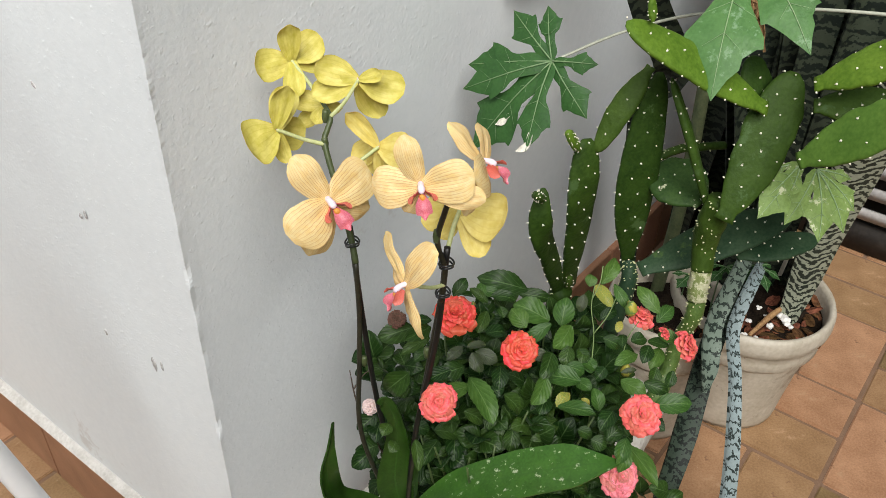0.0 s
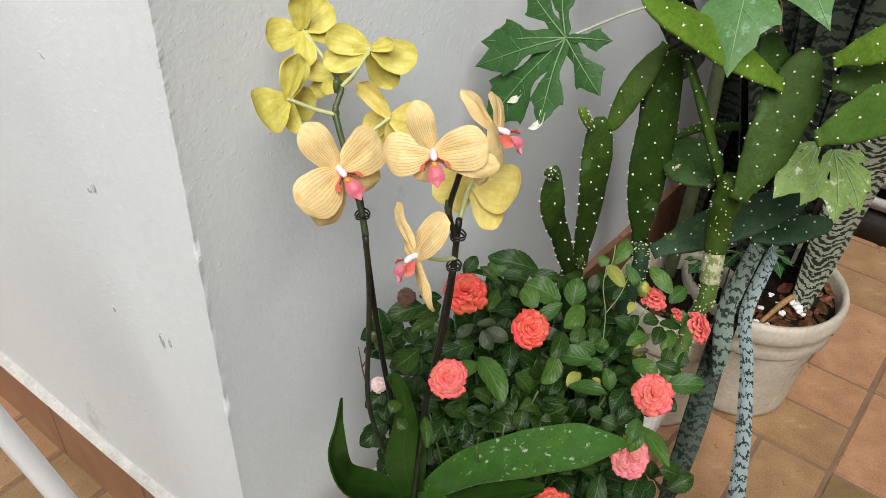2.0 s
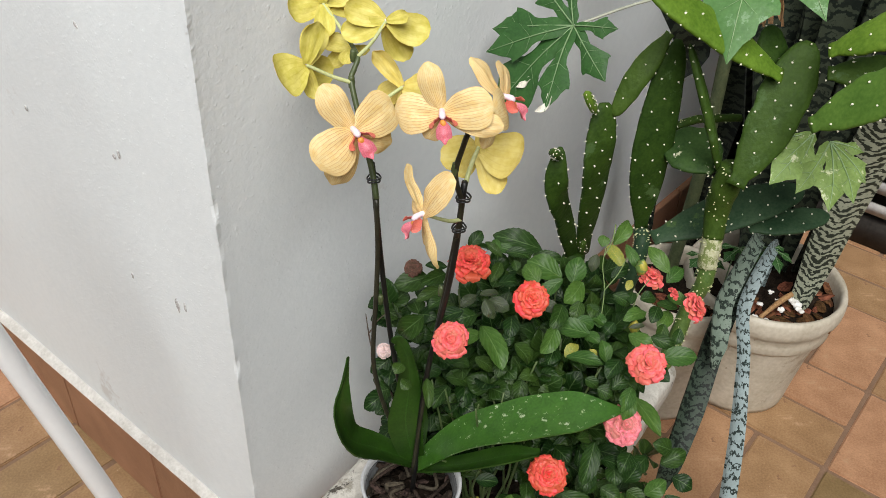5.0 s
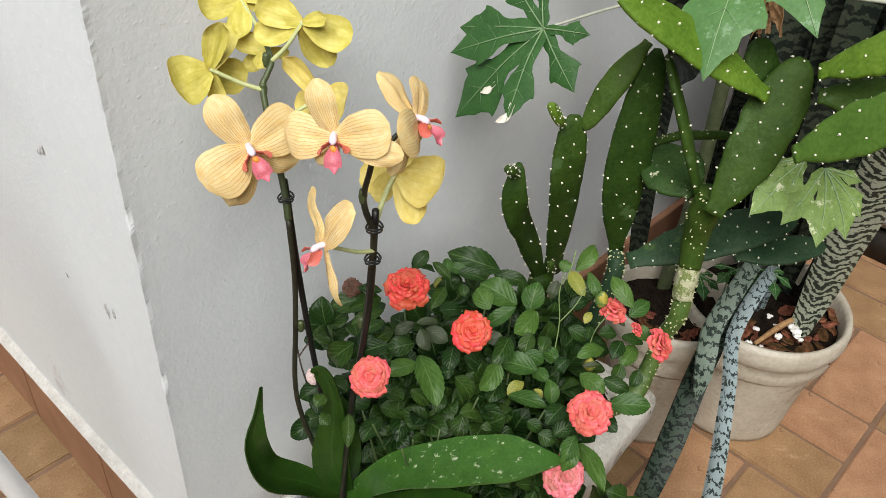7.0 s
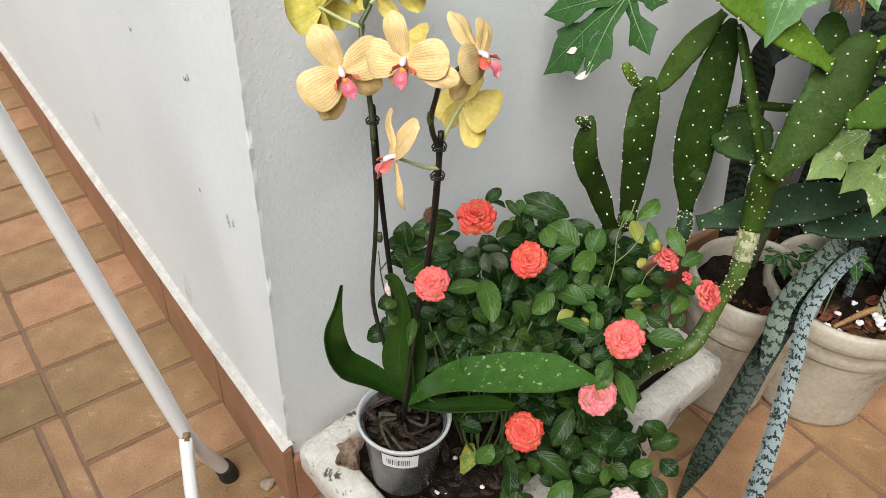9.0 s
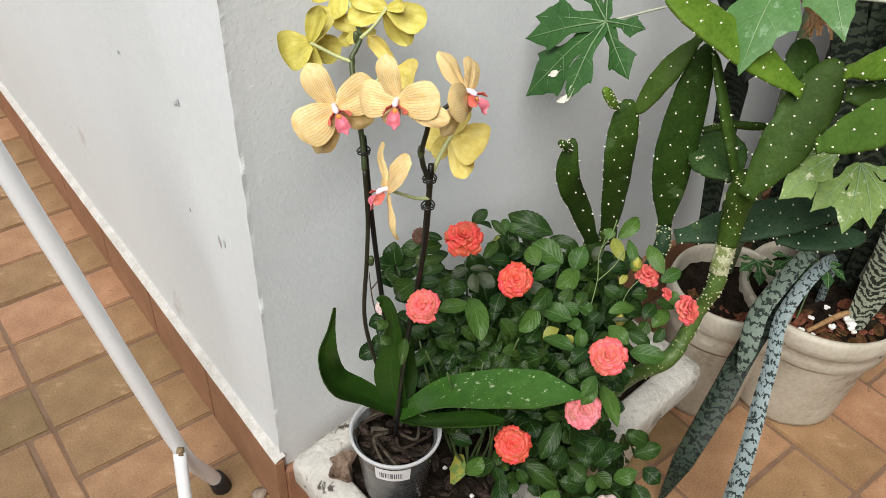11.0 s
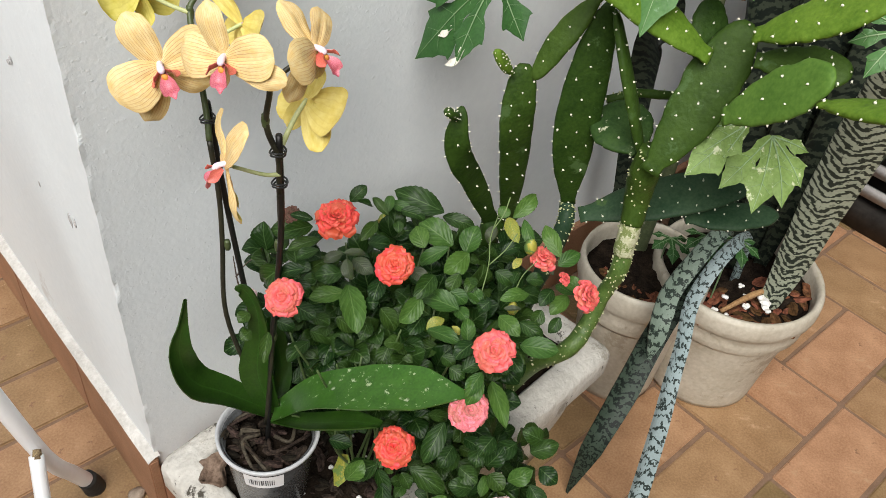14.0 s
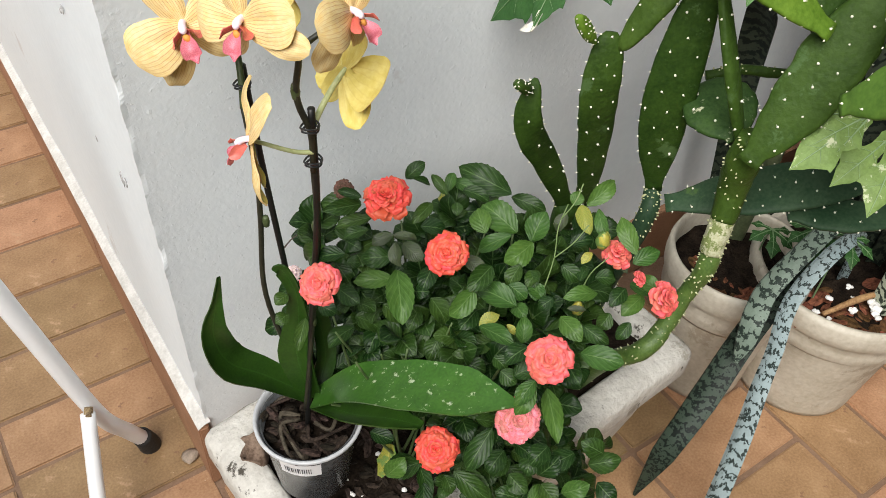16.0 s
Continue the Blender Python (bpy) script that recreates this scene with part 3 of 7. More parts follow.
petal_face = leafy("petal_face", (0.86, 0.61, 0.23), (0.93, 0.77, 0.42), (0.46, 0.12, 0.045), 0.5, 0.0, 0.0, 0.85, 0.05, streaks=13.0, translucent=0.0, grain=(0.6, 0.12))
petal_back = leafy("petal_back", (0.72, 0.58, 0.12), (0.85, 0.74, 0.26), (0.64, 0.47, 0.1), 0.5, 0.0, 0.0, 0.45, 0.03, streaks=7.0, translucent=0.0, grain=(0.6, 0.15))
petal_green = leafy("petal_green", (0.6, 0.54, 0.08), (0.78, 0.71, 0.21), (0.52, 0.44, 0.05), 0.5, 0.0, 0.0, 0.5, 0.03, streaks=7.0, translucent=0.0, grain=(0.6, 0.15))
for m in (petal_face, petal_back, petal_green):
    see_through(m, 0.2)
lip_pink = material("lip_pink", (0.5, 0.06, 0.1), (0.76, 0.26, 0.32), 0.45, 0.008, 0.002, 0.1, 0.002, soak=0.2)
lip_wart = material("lip_wart", (0.62, 0.2, 0.03), (0.78, 0.42, 0.08), 0.5, 0.003, 0.001, 0.2, 0.002)
lip_stripe = material("lip_stripe", (0.4, 0.045, 0.05), (0.7, 0.2, 0.13), 0.45, 0.004, 0.0012, 0.1, 0.002)
column_pink = material("column_pink", (0.78, 0.55, 0.66), (0.87, 0.8, 0.84), 0.45, 0.006, 0.002, 0.0, soak=0.2)
spike_green = material("spike_green", (0.045, 0.065, 0.022), (0.085, 0.11, 0.045), 0.45, 0.01, 0.003, 0.1, 0.003)
spike_dark = material("spike_dark", (0.012, 0.012, 0.008), (0.032, 0.032, 0.018), 0.45, 0.01, 0.003, 0.1, 0.003)
pedicel_pale = material("pedicel_pale", (0.42, 0.47, 0.2), (0.55, 0.58, 0.3), 0.5, 0.01, 0.003, 0.05, 0.003)
stake_black = material("stake_black", (0.004, 0.004, 0.004), (0.009, 0.009, 0.008), 0.45, 0.02, 0.004, 0.05, 0.004)
clip_black = material("clip_black", (0.015, 0.017, 0.018), (0.03, 0.032, 0.034), 0.3, 0.01, 0.003, 0.0)
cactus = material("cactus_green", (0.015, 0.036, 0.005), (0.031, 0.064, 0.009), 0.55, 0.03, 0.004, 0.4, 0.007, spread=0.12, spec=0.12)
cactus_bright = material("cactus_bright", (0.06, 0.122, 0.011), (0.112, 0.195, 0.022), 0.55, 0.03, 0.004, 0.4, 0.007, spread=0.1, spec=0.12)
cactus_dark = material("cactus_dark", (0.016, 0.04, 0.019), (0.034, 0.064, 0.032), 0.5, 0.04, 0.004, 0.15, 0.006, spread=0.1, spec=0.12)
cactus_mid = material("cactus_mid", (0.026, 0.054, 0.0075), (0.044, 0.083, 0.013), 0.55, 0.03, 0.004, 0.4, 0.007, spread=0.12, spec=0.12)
cactus_scarred = material("cactus_scarred", (0.016, 0.04, 0.009), (0.034, 0.07, 0.016), 0.55, 0.03, 0.004, 0.4, 0.007, spread=0.12, spec=0.12)
sprinkle(cactus_scarred, (0.4, 0.42, 0.28), 48.0, 0.36)
for green in (cactus, cactus_mid, cactus_dark):
    sprinkle(green, (0.055, 0.1, 0.03), 22.0, 0.4)
    sprinkle(green, (0.2, 0.22, 0.11), 70.0, 0.29)
cactus_stem = material("cactus_stem", (0.05, 0.1, 0.018), (0.1, 0.165, 0.034), 0.5, 0.012, 0.003, 0.4, 0.006)
cork = material("cork", (0.32, 0.33, 0.17), (0.52, 0.52, 0.36), 0.8, 0.008, 0.003, 0.8, 0.004)
spine_dull = material("spine_dull", (0.36, 0.38, 0.18), (0.58, 0.58, 0.36), 0.7, 0.004, 0.001, 0.2, 0.001)
sprinkle(cork, (0.16, 0.2, 0.06), 70.0, 0.5)
spine = material("spine", (0.66, 0.64, 0.5), (0.8, 0.78, 0.66), 0.7, 0.004, 0.001, 0.2, 0.001)
snake_pale = banded("snake_pale", (0.225, 0.28, 0.285), (0.02, 0.03, 0.027), 0.019, 0.26, 1.0, ragged=1.6)
snake_grey = banded("snake_grey", (0.135, 0.175, 0.14), (0.018, 0.028, 0.022), 0.022, 0.22, 1.0, ragged=1.7)
snake_zigzag = banded("snake_zigzag", (0.27, 0.29, 0.22), (0.022, 0.028, 0.02), 0.016, 0.0, 0.75, 0.04)
# dark mottling, its pale tone lowered further for the shade on the low leaf
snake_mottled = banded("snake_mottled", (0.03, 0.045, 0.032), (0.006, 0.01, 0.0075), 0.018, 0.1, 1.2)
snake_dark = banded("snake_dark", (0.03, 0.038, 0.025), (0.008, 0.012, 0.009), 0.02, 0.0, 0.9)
papaya_green = material("papaya_green", (0.018, 0.064, 0.014), (0.034, 0.1, 0.024), 0.5, 0.03, 0.004, 0.35, 0.006, spread=0.05, soak=0.1, spec=0.25)
papaya_light = material("papaya_light", (0.055, 0.138, 0.038), (0.085, 0.19, 0.058), 0.5, 0.03, 0.004, 0.35, 0.006, spread=0.05, soak=0.1, spec=0.25)
papaya_pale = material("papaya_pale", (0.13, 0.205, 0.05), (0.21, 0.31, 0.09), 0.55, 0.02, 0.004, 0.4, 0.006, spread=0.05, soak=0.1, spec=0.25)
sprinkle(papaya_pale, (0.52, 0.55, 0.36), 60.0, 0.41)
sprinkle(papaya_green, (0.45, 0.48, 0.4), 75.0, 0.3)
sprinkle(papaya_light, (0.16, 0.27, 0.14), 40.0, 0.42)
vein_pale = material("vein_pale", (0.12, 0.21, 0.09), (0.19, 0.28, 0.14), 0.5, 0.01, 0.003, 0.0)
vein_light = material("vein_light", (0.22, 0.33, 0.16), (0.3, 0.42, 0.22), 0.5, 0.01, 0.003, 0.0)
petiole = material("petiole", (0.32, 0.34, 0.27), (0.45, 0.46, 0.38), 0.5, 0.01, 0.003, 0.1, 0.003)
trunk_green = material("trunk_green", (0.05, 0.07, 0.03), (0.1, 0.12, 0.055), 0.6, 0.02, 0.004, 0.4, 0.006)
dry_leaf = material("dry_leaf", (0.2, 0.1, 0.04), (0.42, 0.25, 0.11), 0.75, 0.01, 0.003, 0.6, 0.004)
rose_coral = material("rose_coral", (0.66, 0.055, 0.034), (0.8, 0.115, 0.075), 0.5, 0.012, 0.003, 0.15, 0.003, spread=0.2, soak=0.05)
rose_pink = material("rose_pink", (0.68, 0.085, 0.075), (0.82, 0.18, 0.15), 0.5, 0.01, 0.003, 0.15, 0.003, spread=0.22, soak=0.05)
rose_fading = material("rose_fading", (0.6, 0.07, 0.08), (0.8, 0.3, 0.28), 0.55, 0.012, 0.003, 0.15, 0.004, spread=0.3, soak=0.15)
rose_dry = material("rose_dry", (0.06, 0.028, 0.02), (0.16, 0.075, 0.045), 0.7, 0.008, 0.003, 0.3, 0.004, spread=0.3)
rose_white = material("rose_white", (0.78, 0.52, 0.48), (0.86, 0.72, 0.68), 0.5, 0.01, 0.003, 0.15, 0.003, spread=0.1, soak=0.2)
rose_stem = material("rose_stem", (0.05, 0.09, 0.025), (0.1, 0.14, 0.05), 0.5, 0.01, 0.003, 0.1, 0.003)
twig_brown = material("twig_brown", (0.05, 0.035, 0.025), (0.11, 0.08, 0.06), 0.8, 0.006, 0.002, 0.4, 0.002)
clear_plastic = material("clear_plastic", (0.05, 0.053, 0.055), (0.11, 0.113, 0.116), 0.25, 0.03, 0.004, 0.1, 0.01)
sprinkle(clear_plastic, (0.05, 0.05, 0.048), 40.0, 0.45)
rim_plastic = material("rim_plastic", (0.46, 0.47, 0.48), (0.58, 0.59, 0.6), 0.3, 0.03, 0.004, 0.05, 0.01)
paper = material("paper", (0.74, 0.74, 0.75), (0.8, 0.8, 0.8), 0.55, 0.02, 0.004, 0.05, 0.004)
ink = material("ink", (0.03, 0.03, 0.04), (0.06, 0.06, 0.07), 0.6, 0.01, 0.003, 0.0)


# ---- plant shapes ----
def blade(bm, pts, widths, normal, n=14, m=4, cup=0.0, thick=0.0006, ripple=0.0, teeth=0, length_uv=False, twist=0.0, seed=0):
    """A leaf or petal along a line, two skins thick: the upper skin in slot 0, the lower in slot 1."""
    line, wid = glide(pts, n), None
    wid = spread_of(widths, n)
    uvs = bm.loops.layers.uv.verify()
    ref = Vector(normal)
    total = sum((b - a).length for a, b in zip(line, line[1:]))
    top, low, run = [], [], 0.0
    for i, c in enumerate(line):
        d = (line[min(i + 1, n)] - line[max(i - 1, 0)]).normalized()
        f = i / n
        nn = Matrix.Rotation(radians(twist * f), 3, d) @ ref
        nn = (nn - d * nn.dot(d)).normalized()
        s = d.cross(nn)
        if i:
            run += (line[i] - line[i - 1]).length
        a, b = [], []
        for k in range(m + 1):
            u = 2 * k / m - 1
            w = wid[i]
            if teeth and abs(u) == 1:
                w *= 1 + 0.075 * ((i * teeth % 2) - 0.5)
            h = cup * wid[i] * u * u + ripple * math.sin(f * 9 + seed + (2 if u > 0 else 0)) * abs(u) ** 1.5
            q = c + s * w * u + nn * h
            uv = ((u + 1) / 2, run / total if not length_uv else run)
            a.append((bm.verts.new(q + nn * thick / 2), uv))
            b.append((bm.verts.new(q - nn * thick / 2), uv))
        top.append(a)
        low.append(b)

    def face(quad, slot):
        f = bm.faces.new([v for v, _ in quad])
        f.material_index = slot
        for loop, (_, uv) in zip(f.loops, quad):
            loop[uvs].uv = uv

    for i in range(n):
        for k in range(m):
            face((top[i][k], top[i + 1][k], top[i + 1][k + 1], top[i][k + 1]), 0)
            face((low[i][k], low[i][k + 1], low[i + 1][k + 1], low[i + 1][k]), 1)
        face((top[i][0], low[i][0], low[i + 1][0], top[i + 1][0]), 0)
        face((top[i][m], top[i + 1][m], low[i + 1][m], low[i][m]), 0)
        for skin in (top, low):
            for k in (0, m):
                bm.edges.get((skin[i][k][0], skin[i + 1][k][0])).smooth = False
    return bm


def oval(n, peak=0.5, tip=0.04, base=0.12, fat=1.0):
    """Widths of an oval blade, widest at peak."""
    out = []
    for i in range(n + 1):
        f = i / n
        g = f / peak * 0.5 if f < peak else 0.5 + (f - peak) / (1 - peak) * 0.5
        out.append(max(base * (1 - f) ** 3, tip if f > 0.98 else 0, math.sin(math.pi * min(max(g, 0.0), 1.0)) ** fat))
    return out


def two(ob, back):
    ob.data.materials.append(back)
    return ob


# ---- orchid ----
orchid = thing("orchid", (0.066, -0.238, 0.42), "moth orchid with peach and yellow flowers on two spikes", "orchid")


PETAL_FORM = (0.3, 0.52, 0.74, 0.88, 0.95, 1.0, 0.99, 0.93, 0.82, 0.62, 0.3)
SEPAL_FORM = (0.34, 0.54, 0.74, 0.85, 0.96, 1.0, 0.98, 0.9, 0.76, 0.55, 0.22)


def petal_mesh(name, form, cup, bend, face, back, seed):
    """A petal one unit long and one unit wide, arched along its length, with a wavy rim."""
    bm = bmesh.new()
    rnd = random.Random(seed)
    w = [x * 0.5 for x in form]
    n, m = 20, 10
    arch = [(0, 0, 0), (0, 0.3, bend * 0.7), (0, 0.62, bend), (0, 0.86, bend * 0.55), (0, 1, -bend * 0.25)]
    blade(bm, arch, w, (0, 0, 1), n, m, cup, 0.006, 0.022, seed=seed)
    lean = rnd.uniform(-0.07, 0.07)
    for v in bm.verts:
        y = max(0.0, min(1.0, v.co.y))
        v.co.x += lean * math.sin(y * math.pi)
        v.co.z += 0.03 * noise.noise(Vector((v.co.x * 3.5 + seed * 5, v.co.y * 3.5, 0))) - 0.06 * math.exp(-(v.co.x / 0.05) ** 2) * math.sin(y * math.pi)
    ob = link(name, bm, face)
    ob.data.materials.append(back)
    me = ob.data
    bpy.data.objects.remove(ob)
    return me


def orchid_set(face, back):
    return {
        "sepal": [petal_mesh("sepal", SEPAL_FORM, -0.16, 0.09, face, back, 1), petal_mesh("sepal", SEPAL_FORM, -0.1, 0.05, face, back, 2), petal_mesh("sepal", SEPAL_FORM, -0.22, 0.13, face, back, 3)],
        "petal": [petal_mesh("petal", PETAL_FORM, -0.14, 0.12, face, back, 4), petal_mesh("petal", PETAL_FORM, -0.08, 0.09, face, back, 5)],
    }


PEACH = orchid_set(petal_face, petal_back)
LIME = orchid_set(petal_face, petal_green)


def lip_meshes():
    """The lip's tongue, its two upright wings with the wart between them, and the column with its cap."""
    out = {}
    bm = bmesh.new()
    blade(bm, [(0, -0.04, 0.03), (0, -0.11, 0.11), (0, -0.18, 0.15), (0, -0.24, 0.14), (0, -0.29, 0.17)], [0.022, 0.036, 0.074, 0.08, 0.042, 0.008], (0, 0.5, 1), 14, 6, 0.6, 0.008)
    out["lip"] = (bm, lip_pink)
    for s, name in ((-1, "left_wing"), (1, "right_wing")):
        bm = bmesh.new()
        blade(bm, [(0.012 * s, -0.03, 0.03), (0.055 * s, -0.06, 0.09), (0.095 * s, -0.085, 0.13), (0.1 * s, -0.11, 0.18)], [0.022, 0.052, 0.057, 0.02], (s, 0.5, 0.4), 8, 4, 0.4, 0.006)
        out[name] = (bm, lip_stripe)
    bm = bmesh.new()
    rock(bm, (0, -0.085, 0.105), 0.032, 0.8, 3)
    out["wart"] = (bm, lip_wart)
    bm = bmesh.new()
    tube(bm, [(0, 0.03, -0.02), (0, 0.02, 0.045), (0, -0.005, 0.09), (0, -0.03, 0.105), (0, -0.045, 0.098)], [0.034, 0.03, 0.036, 0.032, 0.014], 12, 10)
    out["column"] = (bm, column_pink)
    made = {}
    for k, (bm, mat) in out.items():
        ob = link("lip_wing" if "wing" in k else k, bm, mat)
        if len(ob.data.polygons) and k not in ("column", "wart"):
            ob.data.materials.append(mat)
        made[k] = ob.data
        bpy.data.objects.remove(ob)
    return made


LIP = lip_meshes()


def orchid_flower(at, face, lip, size, lobes, shapes, label="", open_lip=True):
    """A flower that looks along face with its lip towards lip; each lobe has its kind, direction, length and width."""
    z = Vector(face).normalized()
    y = -Vector(lip)
    y = (y - z * y.dot(z)).normalized()
    turn = Matrix((y.cross(z), y, z)).transposed().to_4x4()
    flower = new("flower", LIP["column"])
    under(flower, orchid)
    flower.matrix_basis = Matrix.Translation(at) @ turn @ Matrix.Scale(size if open_lip else size * 0.5, 4)
    tagged(flower, label)
    back = flower.matrix_basis.inverted()
    for i, (kind, d, long_, wide) in enumerate(lobes):
        ob = new(kind, shapes[kind][i % len(shapes[kind])])
        ob.parent = flower
        ob.matrix_parent_inverse = back
        d = Vector(d).normalized()
        n = (z - d * z.dot(d)).normalized()
        lift = 0.012 if kind == "petal" else -0.012
        ob.matrix_basis = Matrix.Translation(Vector(at) + z * lift * size + d * long_ * 0.02) @ Matrix((d.cross(n) * wide, d * long_, n * long_)).transposed().to_4x4()
    if open_lip:
        for kind in ("lip", "left_wing", "right_wing", "wart"):
            ob = new("lip_wing" if "wing" in kind else kind, LIP[kind])
            ob.parent = flower
    return flower


orchid_flower((0.021, -0.197, 0.904), (-0.48, -0.8, 0.36), (0.3, -0.3, -0.92), 0.09, [("sepal", (-0.32, 0.45, 0.84), 0.0485, 0.028), ("petal", (0.95, -0.07, 0.29), 0.046, 0.04), ("petal", (-0.88, 0.14, -0.42), 0.044, 0.042), ("sepal", (-0.31, 0.2, -0.93), 0.0555, 0.0275), ("sepal", (0.85, -0.23, -0.48), 0.044, 0.0255)], PEACH, "peach flower with red veins and magenta lip")
orchid_flower((0.032, -0.285, 0.949), (-0.72, -0.58, 0.38), (-0.2, -0.35, -0.9), 0.08, [("sepal", (-0.08, 0.36, 0.93), 0.042, 0.021), ("petal", (0.5, -0.8, 0.3), 0.0405, 0.034), ("petal", (-0.42, 0.88, -0.1), 0.0385, 0.0335), ("sepal", (-0.3, 0.38, -0.87), 0.026, 0.02), ("sepal", (0.47, -0.86, -0.1), 0.049, 0.021)], PEACH, "peach flower with magenta lip")
orchid_flower((0.107, -0.291, 0.938), (0.22, -0.9, 0.36), (0.2, -0.3, -0.92), 0.08, [("sepal", (-0.3, 0.58, 0.76), 0.0445, 0.0225), ("petal", (0.52, 0.56, 0.65), 0.0335, 0.025), ("petal", (-0.85, -0.42, 0.1), 0.038, 0.036), ("sepal", (0.35, 0.25, -0.9), 0.034, 0.02), ("sepal", (-0.64, -0.13, -0.76), 0.045, 0.0225)], PEACH, "peach flower turned to the side")
orchid_flower((0.116, -0.263, 0.876), (0.68, 0.25, -0.68), (-0.3, 0.1, -0.95), 0.08, [("petal", (0.1, -0.98, 0.16), 0.0455, 0.045), ("sepal", (-0.19, -0.7, -0.69), 0.046, 0.0265), ("petal", (-0.08, 0.86, -0.5), 0.046, 0.034), ("sepal", (0.35, -0.05, 0.93), 0.034, 0.022), ("sepal", (-0.3, 0.45, -0.84), 0.036, 0.022)], PEACH, "yellow flower seen from behind", False)
orchid_flower((0.031, -0.27, 0.845), (-0.9, 0.38, 0.12), (-0.2, 0.1, -0.97), 0.08, [("sepal", (0.36, 0.76, 0.54), 0.0505, 0.019), ("petal", (0.2, -0.46, 0.87), 0.051, 0.03), ("petal", (0.45, 0.78, 0.0), 0.026, 0.016), ("sepal", (-0.06, -0.37, -0.93), 0.0505, 0.0175), ("sepal", (0.1, -0.1, -0.99), 0.043, 0.0165)], PEACH, "peach flower in profile")
orchid_flower((0.115, -0.062, 0.958), (0.55, 0.68, -0.48), (-0.5, -0.2, -0.8), 0.06, [("petal", (-0.98, 0.2, 0.06), 0.0385, 0.0315), ("sepal", (-0.13, -0.18, 0.98), 0.039, 0.022), ("petal", (0.8, -0.25, 0.5), 0.035, 0.03), ("sepal", (0.92, -0.3, -0.22), 0.035, 0.022), ("sepal", (-0.61, -0.63, -0.48), 0.0425, 0.0215)], LIME, "greenish yellow flower seen from behind", False)
orchid_flower((0.119, -0.143, 0.962), (0.75, 0.52, -0.4), (0.3, -0.1, -0.9), 0.07, [("petal", (-0.6, 0.74, 0.3), 0.0395, 0.027), ("sepal", (-0.53, 0.78, -0.34), 0.0445, 0.024), ("petal", (0.66, -0.71, -0.25), 0.0415, 0.031), ("sepal", (0.49, -0.09, -0.87), 0.0505, 0.027), ("sepal", (0.35, -0.85, 0.35), 0.024, 0.013)], LIME, "greenish yellow flower seen from behind", False)
orchid_flower((0.047, -0.11, 0.93), (0.4, 0.78, -0.48), (-0.2, -0.3, -0.9), 0.06, [("petal", (-0.97, -0.17, -0.05), 0.038, 0.042), ("sepal", (0.19, -0.23, 0.95), 0.043, 0.02), ("petal", (0.84, 0.17, -0.51), 0.0455, 0.031), ("sepal", (0.12, -0.12, -0.98), 0.034, 0.015), ("sepal", (0.62, 0.2, 0.6), 0.04, 0.026)], LIME, "greenish yellow flower seen from behind", False)
orchid_flower((0.109, -0.174, 0.909), (0.8, 0.3, -0.5), (0.0, -0.2, -0.97), 0.06, [("sepal", (-0.42, 0.45, 0.79), 0.044, 0.018), ("petal", (-0.12, -0.95, 0.25), 0.04, 0.034), ("petal", (0.0, 0.8, -0.6), 0.04, 0.026), ("sepal", (0.1, -0.25, -0.95), 0.04, 0.02), ("sepal", (0.05, 0.3, -0.95), 0.034, 0.018)], PEACH, "yellow flower half hidden behind another", False)
orchid_flower((0.112, -0.104, 0.926), (0.42, 0.5, -0.75), (0.46, 0.38, 0.8), 0.045, [("petal", (-0.66, 0.7, 0.28), 0.031, 0.02), ("sepal", (-0.5, 0.6, -0.6), 0.03, 0.018), ("sepal", (0.57, -0.81, -0.11), 0.0173, 0.0118), ("sepal", (-0.85, -0.28, -0.45), 0.022, 0.0139), ("petal", (-0.21, 0.93, 0.3), 0.0257, 0.0139)], LIME, "small greenish yellow flower seen from behind", False)

